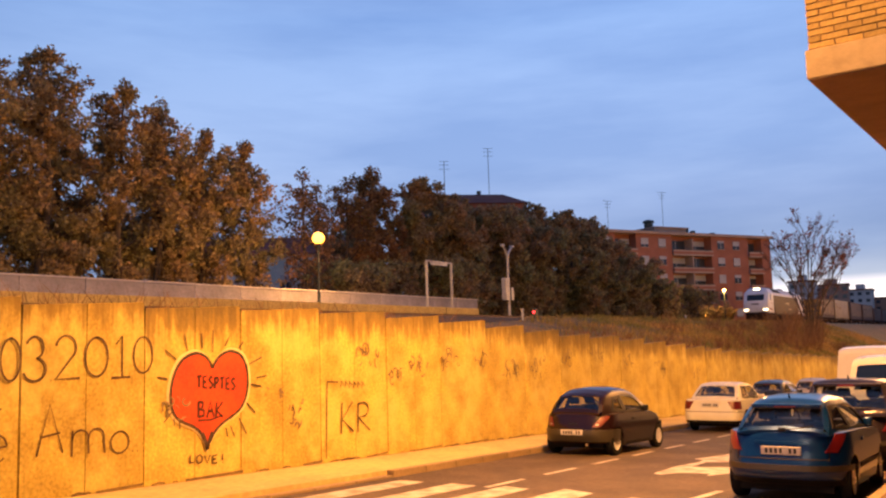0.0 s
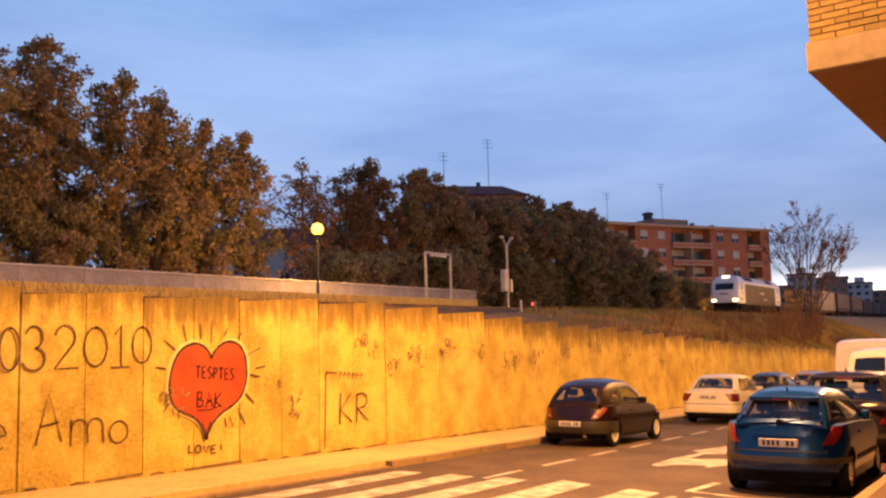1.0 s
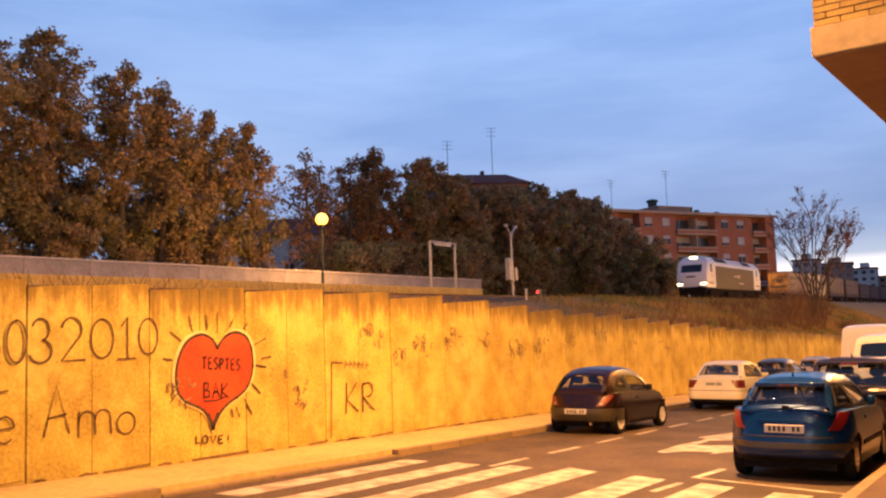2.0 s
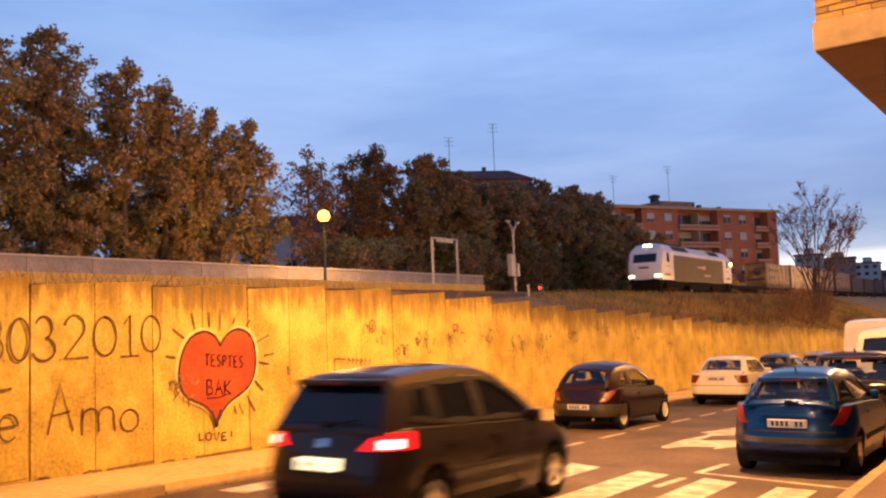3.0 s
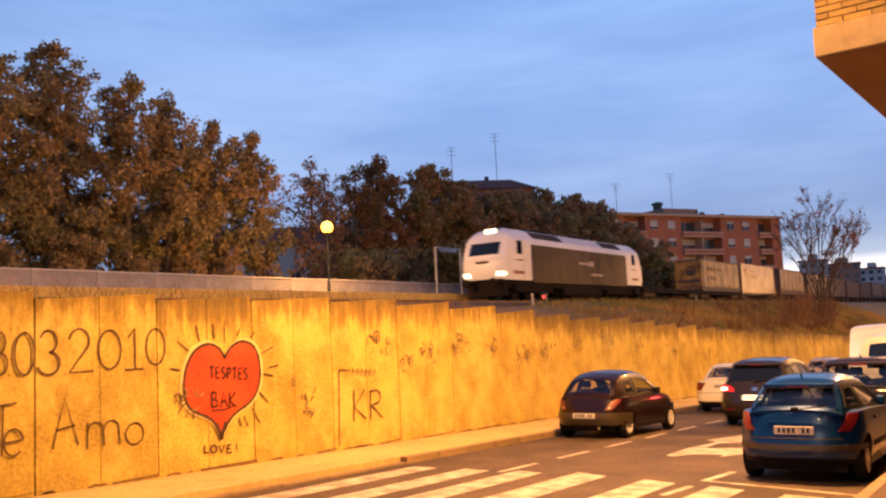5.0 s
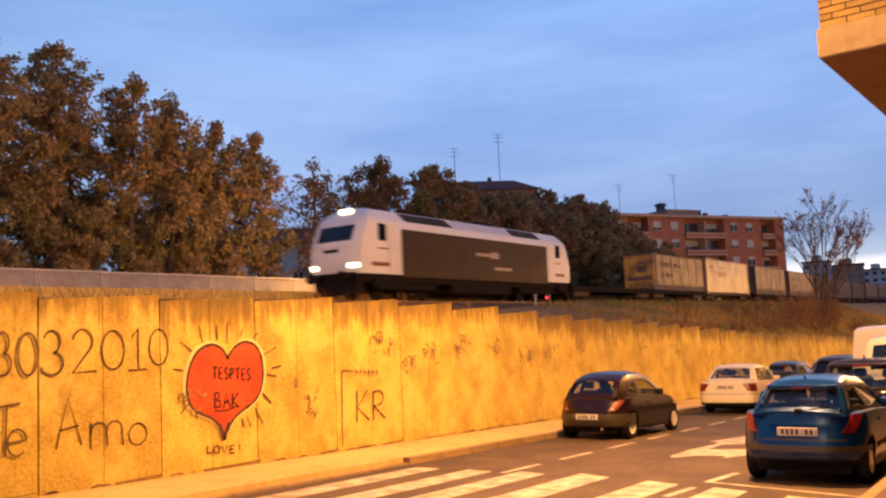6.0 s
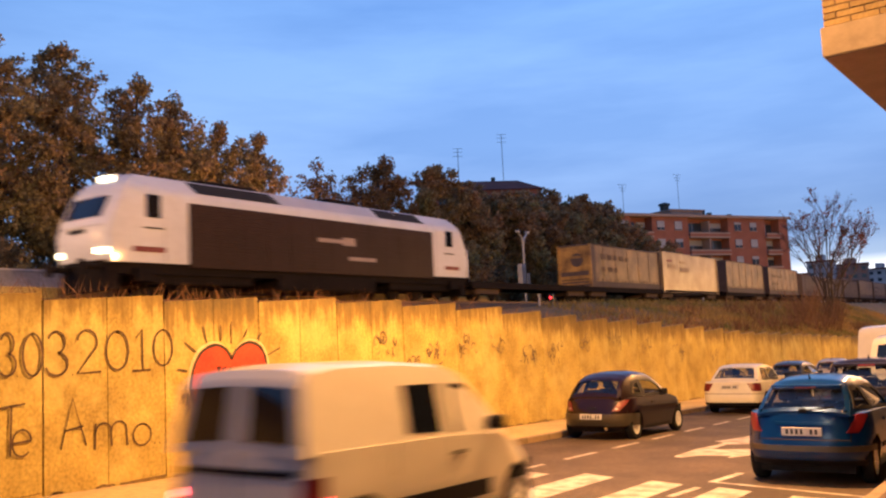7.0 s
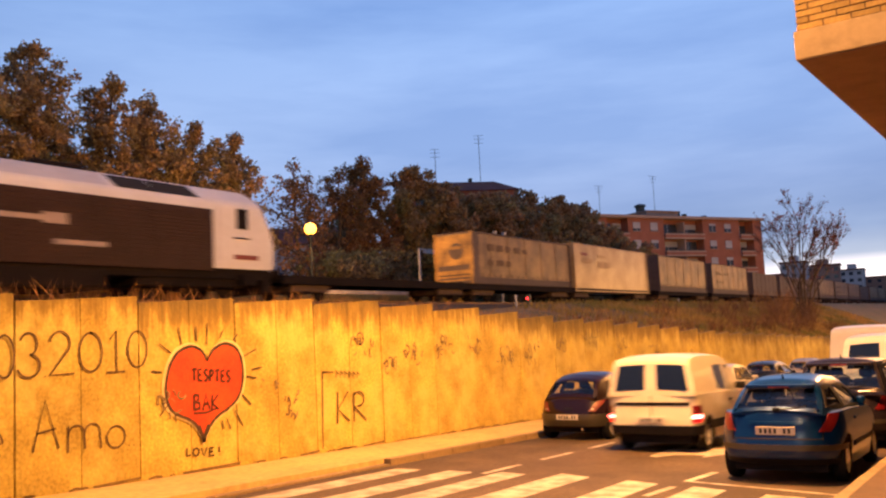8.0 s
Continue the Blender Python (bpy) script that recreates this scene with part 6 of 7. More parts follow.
mat("orange_lens", (0.6, 0.22, 0.03), 0.2, coat=0.5)
FLANK = [(0.15, 0.93), (0.35, 0.975), (0.55, 1.0), (0.75, 0.995), (0.9, 0.965), (1.05, 0.93)]
NOSE = [(0.2, 0.03), (0.45, 0.0), (0.7, 0.12), (0.9, 0.45), (1.0, 0.6)]


def slant(k0, k1):
    """Lens outline whose inner edge leans from the foot to the top."""
    return lambda u, v: (u + (1 - u) * (k0 + (k1 - k0) * v), v)


def lean(u, v):
    """Lens outline that runs from a narrow foot near the middle out to a broad shoulder."""
    return (0.45 * v + u * (0.42 + 0.13 * v), v)


# small rounded black hatchback
KA = dict(mirror_reach=0.13, L=3.62, W=1.64, H=1.385, wheel=0.285, axles=(0.60, 3.02), rr=0.50, rf=0.55, sill=0.2, apron=0.27, wb=0.76, wt=0.53, taper=0.17, dome=0.085, crown=0.03,
          flank=FLANK, tail=[(0.2, 0.13), (0.32, 0.04), (0.45, 0.0), (0.6, 0.03), (0.75, 0.09), (0.95, 0.20)], nose=NOSE, waist=[(0.0, 0.86), (0.6, 0.89), (1.5, 0.89), (2.6, 0.88), (3.1, 0.80), (3.62, 0.62)],
          line=[(0.19, 0.86), (0.36, 1.08), (0.55, 1.24), (0.78, 1.33), (1.05, 1.37), (1.4, 1.385), (1.75, 1.36), (2.0, 1.29), (2.75, 0.88)], ri=2, fi=-2,
          panes=[[(0.62, 0.96), (1.12, 0.93), (1.12, 1.24), (0.86, 1.22)], [(1.2, 0.93), (2.42, 0.92), (2.1, 1.13), (1.85, 1.25), (1.2, 1.26)]],
          rear_glass=[(0.14, 0.95, 0.07, -1, 1)], plate_h=0.50, wiper=False, mirror=(2.3, 0.95), exhaust=0.35, spokes=15,
          trim=[("rear_bumper", "bumper", 0.0, 1.28, 0.30, 0.56, 0.004, 0.022, True, None),
                ("tail_light", "tail", 0.46, 0.86, 0.62, 0.85, 0.002, 0.014, True, lean),
                ("light_lens", "lens", 0.53, 0.59, 0.655, 0.685, 0.006, 0.012, True, None),
                ("tailgate_handle", "black", 0.0, 0.10, 0.66, 0.70, 0.0, 0.012, True, None),
                ("front_bumper", "black", 3.75, 4.6, 0.28, 0.5, 0.004, 0.02, True, None),
                ("headlight", "lens", 4.0, 4.35, 0.55, 0.68, 0.002, 0.01, True, None),
                ("door_handle", "black", 2.0, 2.16, 0.74, 0.78, 0.0, 0.02, True, None),
                ("door_seam", "black", 1.72, 1.73, 0.3, 0.86, -0.002, 0.003, True, None),
                ("sill_strip", "black", 1.7, 3.1, 0.2, 0.27, 0.0, 0.012, True, None)])
# white saloon
SALOON = dict(L=4.25, W=1.71, H=1.425, wheel=0.30, axles=(0.85, 3.46), rr=0.30, rf=0.5, sill=0.2, apron=0.26, wb=0.77, wt=0.56, taper=0.06, dome=0.04, crown=0.03,
              flank=FLANK, tail=[(0.2, 0.05), (0.45, 0.0), (0.62, 0.05), (0.95, 0.12)], nose=NOSE, waist=[(0.0, 0.93), (0.5, 0.95), (1.5, 0.93), (3.0, 0.90), (3.6, 0.80), (4.25, 0.62)],
              line=[(0.50, 0.95), (1.05, 1.36), (1.25, 1.40), (1.75, 1.425), (2.2, 1.40), (2.45, 1.36), (3.2, 0.90)], ri=1, fi=-2,
              panes=[[(0.95, 1.0), (1.55, 0.98), (1.55, 1.31), (1.2, 1.31)], [(1.62, 0.98), (2.95, 0.95), (2.5, 1.26), (2.3, 1.31), (1.62, 1.32)]],
              rear_glass=[(0.08, 0.92, 0.09, -1, 1)], plate_h=0.79, mirror=(2.8, 0.98), mirror_paint=True, spokes=12,
              trim=[("tail_light", "tail", 0.52, 0.98, 0.67, 0.90, 0.002, 0.014, True, slant(0.25, 0.0)),
                    ("bumper_line", "black", 0.0, 1.2, 0.585, 0.60, 0.0, 0.004, True, None),
                    ("lower_bumper", "black", 0.0, 1.0, 0.26, 0.34, 0.0, 0.006, True, None),
                    ("boot_handle", "paint", 0.0, 0.34, 0.86, 0.885, 0.0, 0.025, True, None),
                    ("headlight", "lens", 4.25, 4.65, 0.55, 0.70, 0.002, 0.01, True, None),
                    ("door_handle", "paint", 2.05, 2.22, 0.78, 0.82, 0.0, 0.02, True, None),
                    ("door_handle", "paint", 2.95, 3.12, 0.78, 0.82, 0.0, 0.02, True, None),
                    ("door_seam", "black", 2.38, 2.39, 0.3, 0.9, -0.002, 0.003, True, None),
                    ("side_strip", "paint", 1.55, 3.6, 0.5, 0.56, 0.0, 0.015, True, None)])
# blue hatchback
HATCH = dict(mirror_reach=0.12, L=3.85, W=1.66, H=1.395, wheel=0.30, axles=(0.68, 3.12), rr=0.54, rf=0.6, sill=0.2, apron=0.26, wb=0.735, wt=0.47, taper=0.17, dome=0.065, crown=0.03,
             flank=FLANK, tail=[(0.2, 0.17), (0.34, 0.03), (0.45, 0.0), (0.57, 0.02), (0.64, 0.08), (0.8, 0.115), (1.0, 0.20)], nose=NOSE, waist=[(0.0, 0.93), (0.5, 0.96), (1.5, 0.95), (2.9, 0.90), (3.3, 0.82), (3.85, 0.62)],
             line=[(0.18, 0.92), (0.60, 1.275), (0.74, 1.335), (1.1, 1.38), (1.55, 1.395), (1.95, 1.365), (2.2, 1.32), (3.05, 0.89)], ri=1, fi=-2,
             panes=[[(0.42, 1.02), (1.15, 0.99), (1.15, 1.29), (0.72, 1.275)], [(1.22, 0.99), (2.8, 0.94), (2.35, 1.18), (2.1, 1.27), (1.22, 1.295)]],
             rear_glass=[(0.06, 0.94, 0.055, -1, 1)], plate_h=0.71, wiper=True, mirror=(2.7, 0.98), mirror_paint=True, spoiler=True, aerial=(0.8, 1.39), spokes=7,
             trim=[("tail_light", "tail", 0.56, 0.97, 0.70, 0.94, 0.003, 0.014, True, lean),
                   ("bumper_strip", "bumper", 0.0, 1.2, 0.455, 0.53, 0.0, 0.012, True, None),
                   ("lower_bumper", "black", 0.0, 1.05, 0.26, 0.34, 0.0, 0.008, True, None),
                   ("tailgate_seam", "black", 0.62, 0.63, 0.58, 0.9, -0.002, 0.004, True, None),
                   ("bumper_seam", "black", 0.0, 0.62, 0.60, 0.612, -0.002, 0.004, True, None),
                   ("plate_recess", "paint", 0.0, 0.36, 0.80, 0.835, 0.0, 0.018, True, None),
                   ("headlight", "lens", 3.9, 4.4, 0.6, 0.76, 0.002, 0.01, True, None),
                   ("door_handle", "paint", 1.95, 2.13, 0.80, 0.84, 0.0, 0.022, True, None),
                   ("door_seam", "black", 1.78, 1.79, 0.3, 0.93, -0.002, 0.003, True, None),
                   ("side_strip", "black", 1.7, 3.4, 0.45, 0.51, 0.0, 0.014, True, None)])
# brown-grey hatchback that drives past
DRIVER = dict(L=4.28, W=1.78, H=1.60, wheel=0.315, axles=(0.78, 3.36), rr=0.36, rf=0.6, sill=0.2, apron=0.26, wb=0.80, wt=0.56, taper=0.10, dome=0.05, crown=0.03,
              flank=FLANK, tail=[(0.2, 0.10), (0.45, 0.0), (0.62, 0.02), (0.8, 0.07), (1.0, 0.14)], nose=NOSE, waist=[(0.0, 1.0), (0.5, 1.03), (1.5, 1.0), (3.0, 0.95), (3.5, 0.86), (4.28, 0.64)],
              line=[(0.14, 1.0), (0.42, 1.46), (0.52, 1.52), (1.1, 1.58), (1.6, 1.60), (2.05, 1.57), (2.35, 1.50), (3.35, 0.95)], ri=1, fi=-2,
              panes=[[(0.55, 1.12), (0.95, 1.07), (0.95, 1.45), (0.70, 1.43)], [(1.02, 1.06), (1.78, 1.04), (1.78, 1.48), (1.02, 1.46)], [(1.86, 1.04), (3.05, 1.0), (2.55, 1.33), (2.3, 1.45), (1.86, 1.485)]],
              rear_glass=[(0.08, 0.96, 0.045, -1, 1)], plate_h=0.70, plate_w=0.27, tinted=True, wiper=True, mirror=(2.85, 1.0), mirror_paint=True, spoiler=True, spokes=5,
              trim=[("tail_light", "tail", 0.50, 1.10, 0.85, 1.01, 0.003, 0.016, True, slant(0.0, 0.3)),
                    ("brake_light", "brake", 0.70, 0.94, 0.865, 0.945, 0.016, 0.012, True, None),
                    ("lower_bumper", "black", 0.0, 1.1, 0.26, 0.38, 0.0, 0.01, True, None),
                    ("rear_reflector", "red", 0.50, 0.72, 0.39, 0.43, 0.0, 0.012, True, None),
                    ("bumper_seam", "black", 0.0, 0.8, 0.60, 0.612, -0.002, 0.004, True, None),
                    ("badge", "chrome", 0.0, 0.06, 0.86, 0.94, 0.0, 0.012, True, None),
                    ("headlight", "lens", 4.95, 5.2, 0.62, 0.76, 0.002, 0.01, True, None),
                    ("door_handle", "paint", 1.75, 1.92, 0.84, 0.88, 0.0, 0.022, True, None),
                    ("door_handle", "paint", 2.65, 2.82, 0.84, 0.88, 0.0, 0.022, True, None),
                    ("door_seam", "black", 1.42, 1.43, 0.5, 0.96, -0.002, 0.003, True, None),
                    ("door_seam", "black", 2.42, 2.43, 0.3, 0.96, -0.002, 0.003, True, None),
                    ("sill_strip", "black", 1.7, 3.3, 0.2, 0.3, 0.0, 0.012, True, None)])
# white panel van that drives past
VAN = dict(L=4.12, W=1.72, H=1.76, wheel=0.305, axles=(0.72, 3.41), rr=0.16, rf=0.6, sill=0.22, apron=0.34, wb=0.835, wt=0.70, taper=0.0, dome=0.06, crown=0.03, category="van",
           flank=[(0.15, 0.95), (0.4, 0.985), (0.7, 1.0), (1.1, 0.985)], tail=[(0.2, 0.04), (0.5, 0.0), (0.8, 0.03), (1.1, 0.05)], nose=NOSE,
           waist=[(0.0, 1.06), (2.2, 1.05), (3.1, 1.0), (3.5, 0.92), (4.12, 0.66)],
           line=[(0.05, 1.06), (0.12, 1.61), (0.2, 1.70), (0.6, 1.75), (1.5, 1.76), (2.1, 1.73), (2.4, 1.66), (3.3, 1.0)], ri=1, fi=-2,
           panes=[[(2.2, 1.08), (3.05, 1.05), (2.62, 1.42), (2.45, 1.55), (2.2, 1.57)], [(1.45, 1.12), (2.0, 1.10), (2.0, 1.57), (1.45, 1.57)]],
           rear_glass=[(0.05, 0.90, 0.10, -0.98, -0.16), (0.05, 0.90, 0.10, 0.16, 0.98)], plate_h=0.60, dim_plate=True, mirror=(2.9, 1.12), spokes=6,
           trim=[("rear_bumper", "black", 0.0, 1.15, 0.34, 0.50, 0.004, 0.03, True, None),
                 ("door_strip", "black", 0.0, 0.72, 0.86, 0.92, 0.0, 0.012, True, None),
                 ("tail_light", "red", 0.76, 0.99, 0.70, 0.86, 0.002, 0.014, True, None),
                 ("tail_light", "tail", 0.76, 0.99, 0.56, 0.70, 0.002, 0.014, True, None),
                 ("brake_light", "brake", 0.76, 0.98, 0.63, 0.69, 0.012, 0.014, True, None),
                 ("door_seam", "black", 0.0, 0.008, 0.5, 1.05, -0.002, 0.004, True, None),
                 ("side_strip", "black", 1.5, 3.55, 0.40, 0.56, 0.0, 0.02, True, None),
                 ("headlight", "lens", 4.82, 5.02, 0.68, 0.82, 0.002, 0.01, True, None),
                 ("door_handle", "black", 2.9, 3.05, 0.86, 0.90, 0.0, 0.022, True, None),
                 ("door_seam", "black", 2.85, 2.86, 0.3, 1.03, -0.002, 0.003, True, None),
                 ("door_seam", "black", 1.95, 1.96, 0.3, 1.04, -0.002, 0.003, True, None)])
# taller dark people carrier
CARRIER = dict(HATCH, L=4.3, W=1.76, H=1.58, axles=(0.75, 3.4), wb=0.82, wt=0.62, taper=0.07, waist=[(0.0, 0.98), (0.5, 1.0), (1.5, 0.98), (3.0, 0.95), (3.5, 0.88), (4.3, 0.65)],
               line=[(0.12, 1.0), (0.36, 1.50), (0.46, 1.56), (1.0, 1.57), (1.6, 1.58), (2.1, 1.55), (2.4, 1.50), (3.5, 0.95)], aerial=(0.55, 1.62),
               panes=[[(0.5, 1.10), (0.95, 1.06), (0.95, 1.48), (0.62, 1.47)], [(1.02, 1.06), (1.8, 1.04), (1.8, 1.5), (1.02, 1.49)], [(1.88, 1.04), (3.2, 1.0), (2.7, 1.33), (2.4, 1.47), (1.88, 1.51)]])
# big white van
BIGVAN = dict(VAN, L=5.4, W=1.98, H=2.45, wheel=0.34, axles=(1.0, 4.3), wb=0.96, wt=0.84, waist=[(0.0, 1.25), (3.2, 1.2), (4.3, 1.1), (4.8, 1.0), (5.4, 0.7)],
              line=[(0.05, 1.25), (0.10, 2.25), (0.18, 2.36), (0.6, 2.43), (2.5, 2.45), (3.3, 2.40), (3.6, 2.3), (4.5, 1.1)],
              panes=[[(3.3, 1.25), (4.2, 1.2), (3.75, 1.9), (3.3, 1.95)]], mirror=(4.0, 1.3), rear_glass=[])


def on_road(x, y, turn=0.0):
    return Matrix.Translation((x, y, gz(y))) @ Matrix.Rotation(-0.0385, 4, "X") @ Matrix.Rotation(radians(turn), 4, "Z")


PARK = "cars parked along the street"
car("hatchback", "small rounded black hatchback parked against the wall pavement", car_paint("black", (0.011, 0.004, 0.005)), KA, on_road(-8.5, 17.45, -1.0), group=PARK)
car("saloon_car", "white saloon car parked against the wall pavement", car_paint("cream", (0.61, 0.585, 0.47), 0.0), SALOON, on_road(-8.2, 26.2), group=PARK)
car("hatchback", "metallic blue hatchback parked beside the kerb", car_paint("blue", (0.001, 0.022, 0.1), 0.3, 0.28), HATCH, on_road(-2.99, 12.45), group=PARK)
car("people_carrier", "dark people carrier parked ahead of the blue hatchback", car_paint("dark_wine", (0.012, 0.009, 0.014)), CARRIER, on_road(-2.95, 17.3), group=PARK)
car("hatchback", "dark blue hatchback parked along the wall", car_paint("navy", (0.02, 0.03, 0.055)), HATCH, on_road(-8.45, 33.6), group=PARK)
car("hatchback", "silver hatchback parked along the wall", car_paint("silver", (0.32, 0.32, 0.33), 0.3), HATCH, on_road(-8.45, 41.0), group=PARK)
car("saloon_car", "grey saloon car parked along the wall", car_paint("grey", (0.10, 0.10, 0.11), 0.5), SALOON, on_road(-8.45, 50.0), group=PARK)
car("delivery_van", "white van with dark rear windows parked beside the kerb", car_paint("white", (0.62, 0.59, 0.54), 0.0), dict(VAN, dim_plate=True), on_road(-2.72, 22.2) @ Matrix.Scale(1.19, 4), group=PARK)
car("delivery_van", "tall white delivery van parked beside the kerb", car_paint("white", (0.62, 0.59, 0.54), 0.0), BIGVAN, on_road(-3.9, 27.4), group=PARK)
DRIVING, DRIVING_WHEELS = car("hatchback", "brown-grey hatchback driving away with lit brake lights", car_paint("umber", (0.022, 0.017, 0.020), 0.2), DRIVER, on_road(-5.95, 10), lit=True)
PASSING, PASSING_WHEELS = car("panel_van", "white panel van driving away with lit brake lights", car_paint("van_white", (0.64, 0.60, 0.52), 0.0), VAN, on_road(-6.0, 10), lit=True)

# ---------------------------------------------------------------- the train
M_LOCO = mat("loco_white", (0.60, 0.62, 0.68), 0.45, vary=0.12, scale=2.5, fine=0.06, coat=0.2)
M_LOCO_GREY = mat("loco_grey", (0.46, 0.48, 0.56), 0.5, vary=0.12, scale=2.5, fine=0.06)
M_LOCO_DARK = mat("loco_dark", (0.032, 0.017, 0.017), 0.48, vary=0.25, scale=2.5, fine=0.12, bump=0.05, bscale=4)
M_LOCO_DARK.node_tree.nodes["Principled BSDF"].inputs["Specular IOR Level"].default_value = 0.1
M_LETTER = mat("pale_lettering", (0.30, 0.24, 0.23), 0.6, vary=0.3, scale=10)
M_GRILLE = mat("grille_black", (0.012, 0.011, 0.013), 0.9, scale=8)
M_LOCO_RED = mat("loco_red", (0.16, 0.012, 0.02), 0.5, vary=0.15, scale=3)
M_UNDER = mat("underframe_grime", (0.012, 0.009, 0.009), 0.9, scale=6, fine=0.3)
M_UNDER.node_tree.nodes["Principled BSDF"].inputs["Specular IOR Level"].default_value = 0.12
M_TARP = mat("weathered_tarpaulin", (0.20, 0.125, 0.055), 0.5, scale=4, color2=(0.075, 0.045, 0.025), fine=0.3)
M_PALE_MARK = mat("pale_marking", (0.36, 0.25, 0.13), 0.6, scale=6, fine=0.2)
M_FADED = mat("faded_marking", (0.09, 0.055, 0.032), 0.7, scale=8, fine=0.3)
M_TARP2 = mat("pale_tarpaulin", (0.41, 0.31, 0.165), 0.4, scale=3, color2=(0.26, 0.175, 0.08), fine=0.12)
M_BOGIE = mat("bogie_grime", (0.075, 0.05, 0.04), 0.85, scale=6, fine=0.3)
M_TARP3 = mat("dark_tarpaulin", (0.07, 0.05, 0.05), 0.7, scale=1.2, fine=0.2)
M_TARP_END = mat("yellow_container_end", (0.40, 0.23, 0.05), 0.6, scale=6, color2=(0.13, 0.07, 0.022), fine=0.3)


def section(z):
    """Half width of the locomotive's body at a height above the rail."""
    return pl([(1.1, 1.42), (3.45, 1.43), (3.62, 1.38), (4.12, 0.98), (4.22, 0.6), (4.27, 0.0)], z)


def locomotive():
    t = thing("locomotive", "white and dark grey diesel locomotive with lit headlamps", "locomotive")
    zs = [1.15, 1.6, 2.1, 2.6, 3.1, 3.45, 3.62, 3.8, 3.97, 4.12, 4.22, 4.27]
    face = [(1.1, -11.15), (1.5, -11.25), (2.2, -11.3), (2.42, -11.24), (3.4, -10.72), (3.7, -10.5), (4.0, -10.1), (4.27, -9.4)]

    def nose_y(x, z):
        return pl(face, z) - 0.16 + 0.24 * (abs(x) / 1.43) ** 4
    for end in (1, -1):
        cab = part("cab", bmesh.new(), M_LOCO, t)
        bm = bmesh.new()
        us = [-1 + 2 * i / 10 for i in range(11)]
        grid = [[(section(z) * u * end, nose_y(section(z) * u, z) * end, z) for u in us] for z in zs[:-1]]
        grid.append([(0.02 * u * end, nose_y(0, zs[-1]) * end, zs[-1]) for u in us])
        vs = sheet(bm, grid)
        ring = [r[0] for r in vs] + [r[-1] for r in vs[::-1]]
        back = [bm.verts.new((v.co.x, -7.9 * end, v.co.z)) for v in ring]
        for a, b, c, d in zip(ring, ring[1:], back[1:], back):
            bm.faces.new((a, b, c, d))
        bmesh.ops.remove_doubles(bm, verts=bm.verts[:], dist=0.003)
        bmesh.ops.recalc_face_normals(bm, faces=bm.faces[:])
        cab.data = mesh_of("cab", bm, M_LOCO, 35)

        def on_nose(x0, x1, z0, z1, off, nm, material, parent, label="", n=6):
            b = bmesh.new()
            rows = [[((x0 + (x1 - x0) * i / n) * end, (nose_y(x0 + (x1 - x0) * i / n, z) - off) * end, z) for i in range(n + 1)] for z in (z0, (z0 + z1) / 2, z1)]
            inner = [[(p[0], p[1] + 0.06 * end, p[2]) for p in r] for r in rows]
            vo, vi = sheet(b, rows), sheet(b, inner)
            ro = vo[0] + [r[-1] for r in vo[1:]] + vo[-1][::-1][1:] + [r[0] for r in vo[::-1][1:-1]]
            ri = vi[0] + [r[-1] for r in vi[1:]] + vi[-1][::-1][1:] + [r[0] for r in vi[::-1][1:-1]]
            for k in range(len(ro)):
                b.faces.new((ro[k], ro[(k + 1) % len(ro)], ri[(k + 1) % len(ro)], ri[k]))
            bmesh.ops.recalc_face_normals(b, faces=b.faces[:])
            return part(nm, b, material, parent, label)
        on_nose(-0.98, 0.98, 2.62, 3.34, 0.014, "windscreen", M_GLASS, cab)
        on_nose(-1.2, 1.2, 1.12, 1.22, 0.02, "lower_valance", M_BLACK, cab)
        on_nose(-0.42, 0.42, 2.12, 2.26, 0.015, "number_panel", M_BLACK, cab)
        on_nose(-1.15, 1.15, 2.33, 2.36, 0.012, "nose_seam", M_LOCO_GREY, cab)
        lamp = M_WHITE_LAMP if end == 1 else M_TAIL
        for s in (-1, 1):
            on_nose(s * 1.13 - 0.24, s * 1.13 + 0.24, 1.42, 1.58, 0.03, "headlamp", lamp, cab, "lit white headlamp" if end == 1 else "unlit marker lamp", n=3)
            bm2 = bmesh.new()
            lathe(bm2, [(0.001, -11.95), (0.24, -11.93), (0.25, -11.86), (0.09, -11.84), (0.09, -11.2)], axis="Y", n=18, m=Matrix.Translation((s * 0.87, 0, 1.02)) if end == 1 else Matrix.Rotation(math.pi, 4, "Z") @ Matrix.Translation((s * 0.87, 0, 1.02)))
            part("buffer", bm2, M_UNDER, cab)
            # side window, door and stripe
            sx = lambda a, b, y0, y1, z0, z1: boxed(min(s * a, s * b), max(s * a, s * b), min(y0 * end, y1 * end), max(y0 * end, y1 * end), z0, z1)
            part("side_window", sx(1.40, 1.45, -9.75, -9.15, 2.65, 3.42), M_GLASS, cab)
            part("cab_door", sx(1.40, 1.445, -8.95, -8.2, 1.25, 3.4), M_LOCO, cab)
            part("window_ledge", sx(1.40, 1.46, -9.85, -9.0, 2.28, 2.33), M_BLACK, cab)
            part("red_stripe", sx(1.40, 1.452, -10.3, -8.95, 1.5, 1.68), M_LOCO_RED, cab, "dark red stripe")
            part("step_plate", sx(1.2, 1.46, -10.2, -9.4, 0.55, 0.95), M_UNDER, cab)
        part("roof_lamp_housing", boxed(-0.42, 0.42, min(-10.2 * end, -9.0 * end), max(-10.2 * end, -9.0 * end), 3.85, 4.2, bevel=0.05), M_LOCO, cab)
        part("roof_headlamp", boxed(-0.35, 0.35, min(-10.3 * end, -10.1 * end), max(-10.3 * end, -10.1 * end), 3.9, 4.15, bevel=0.03), M_WHITE_LAMP if end == 1 else M_GLASS, cab, "glaring roof headlamp" if end == 1 else "")
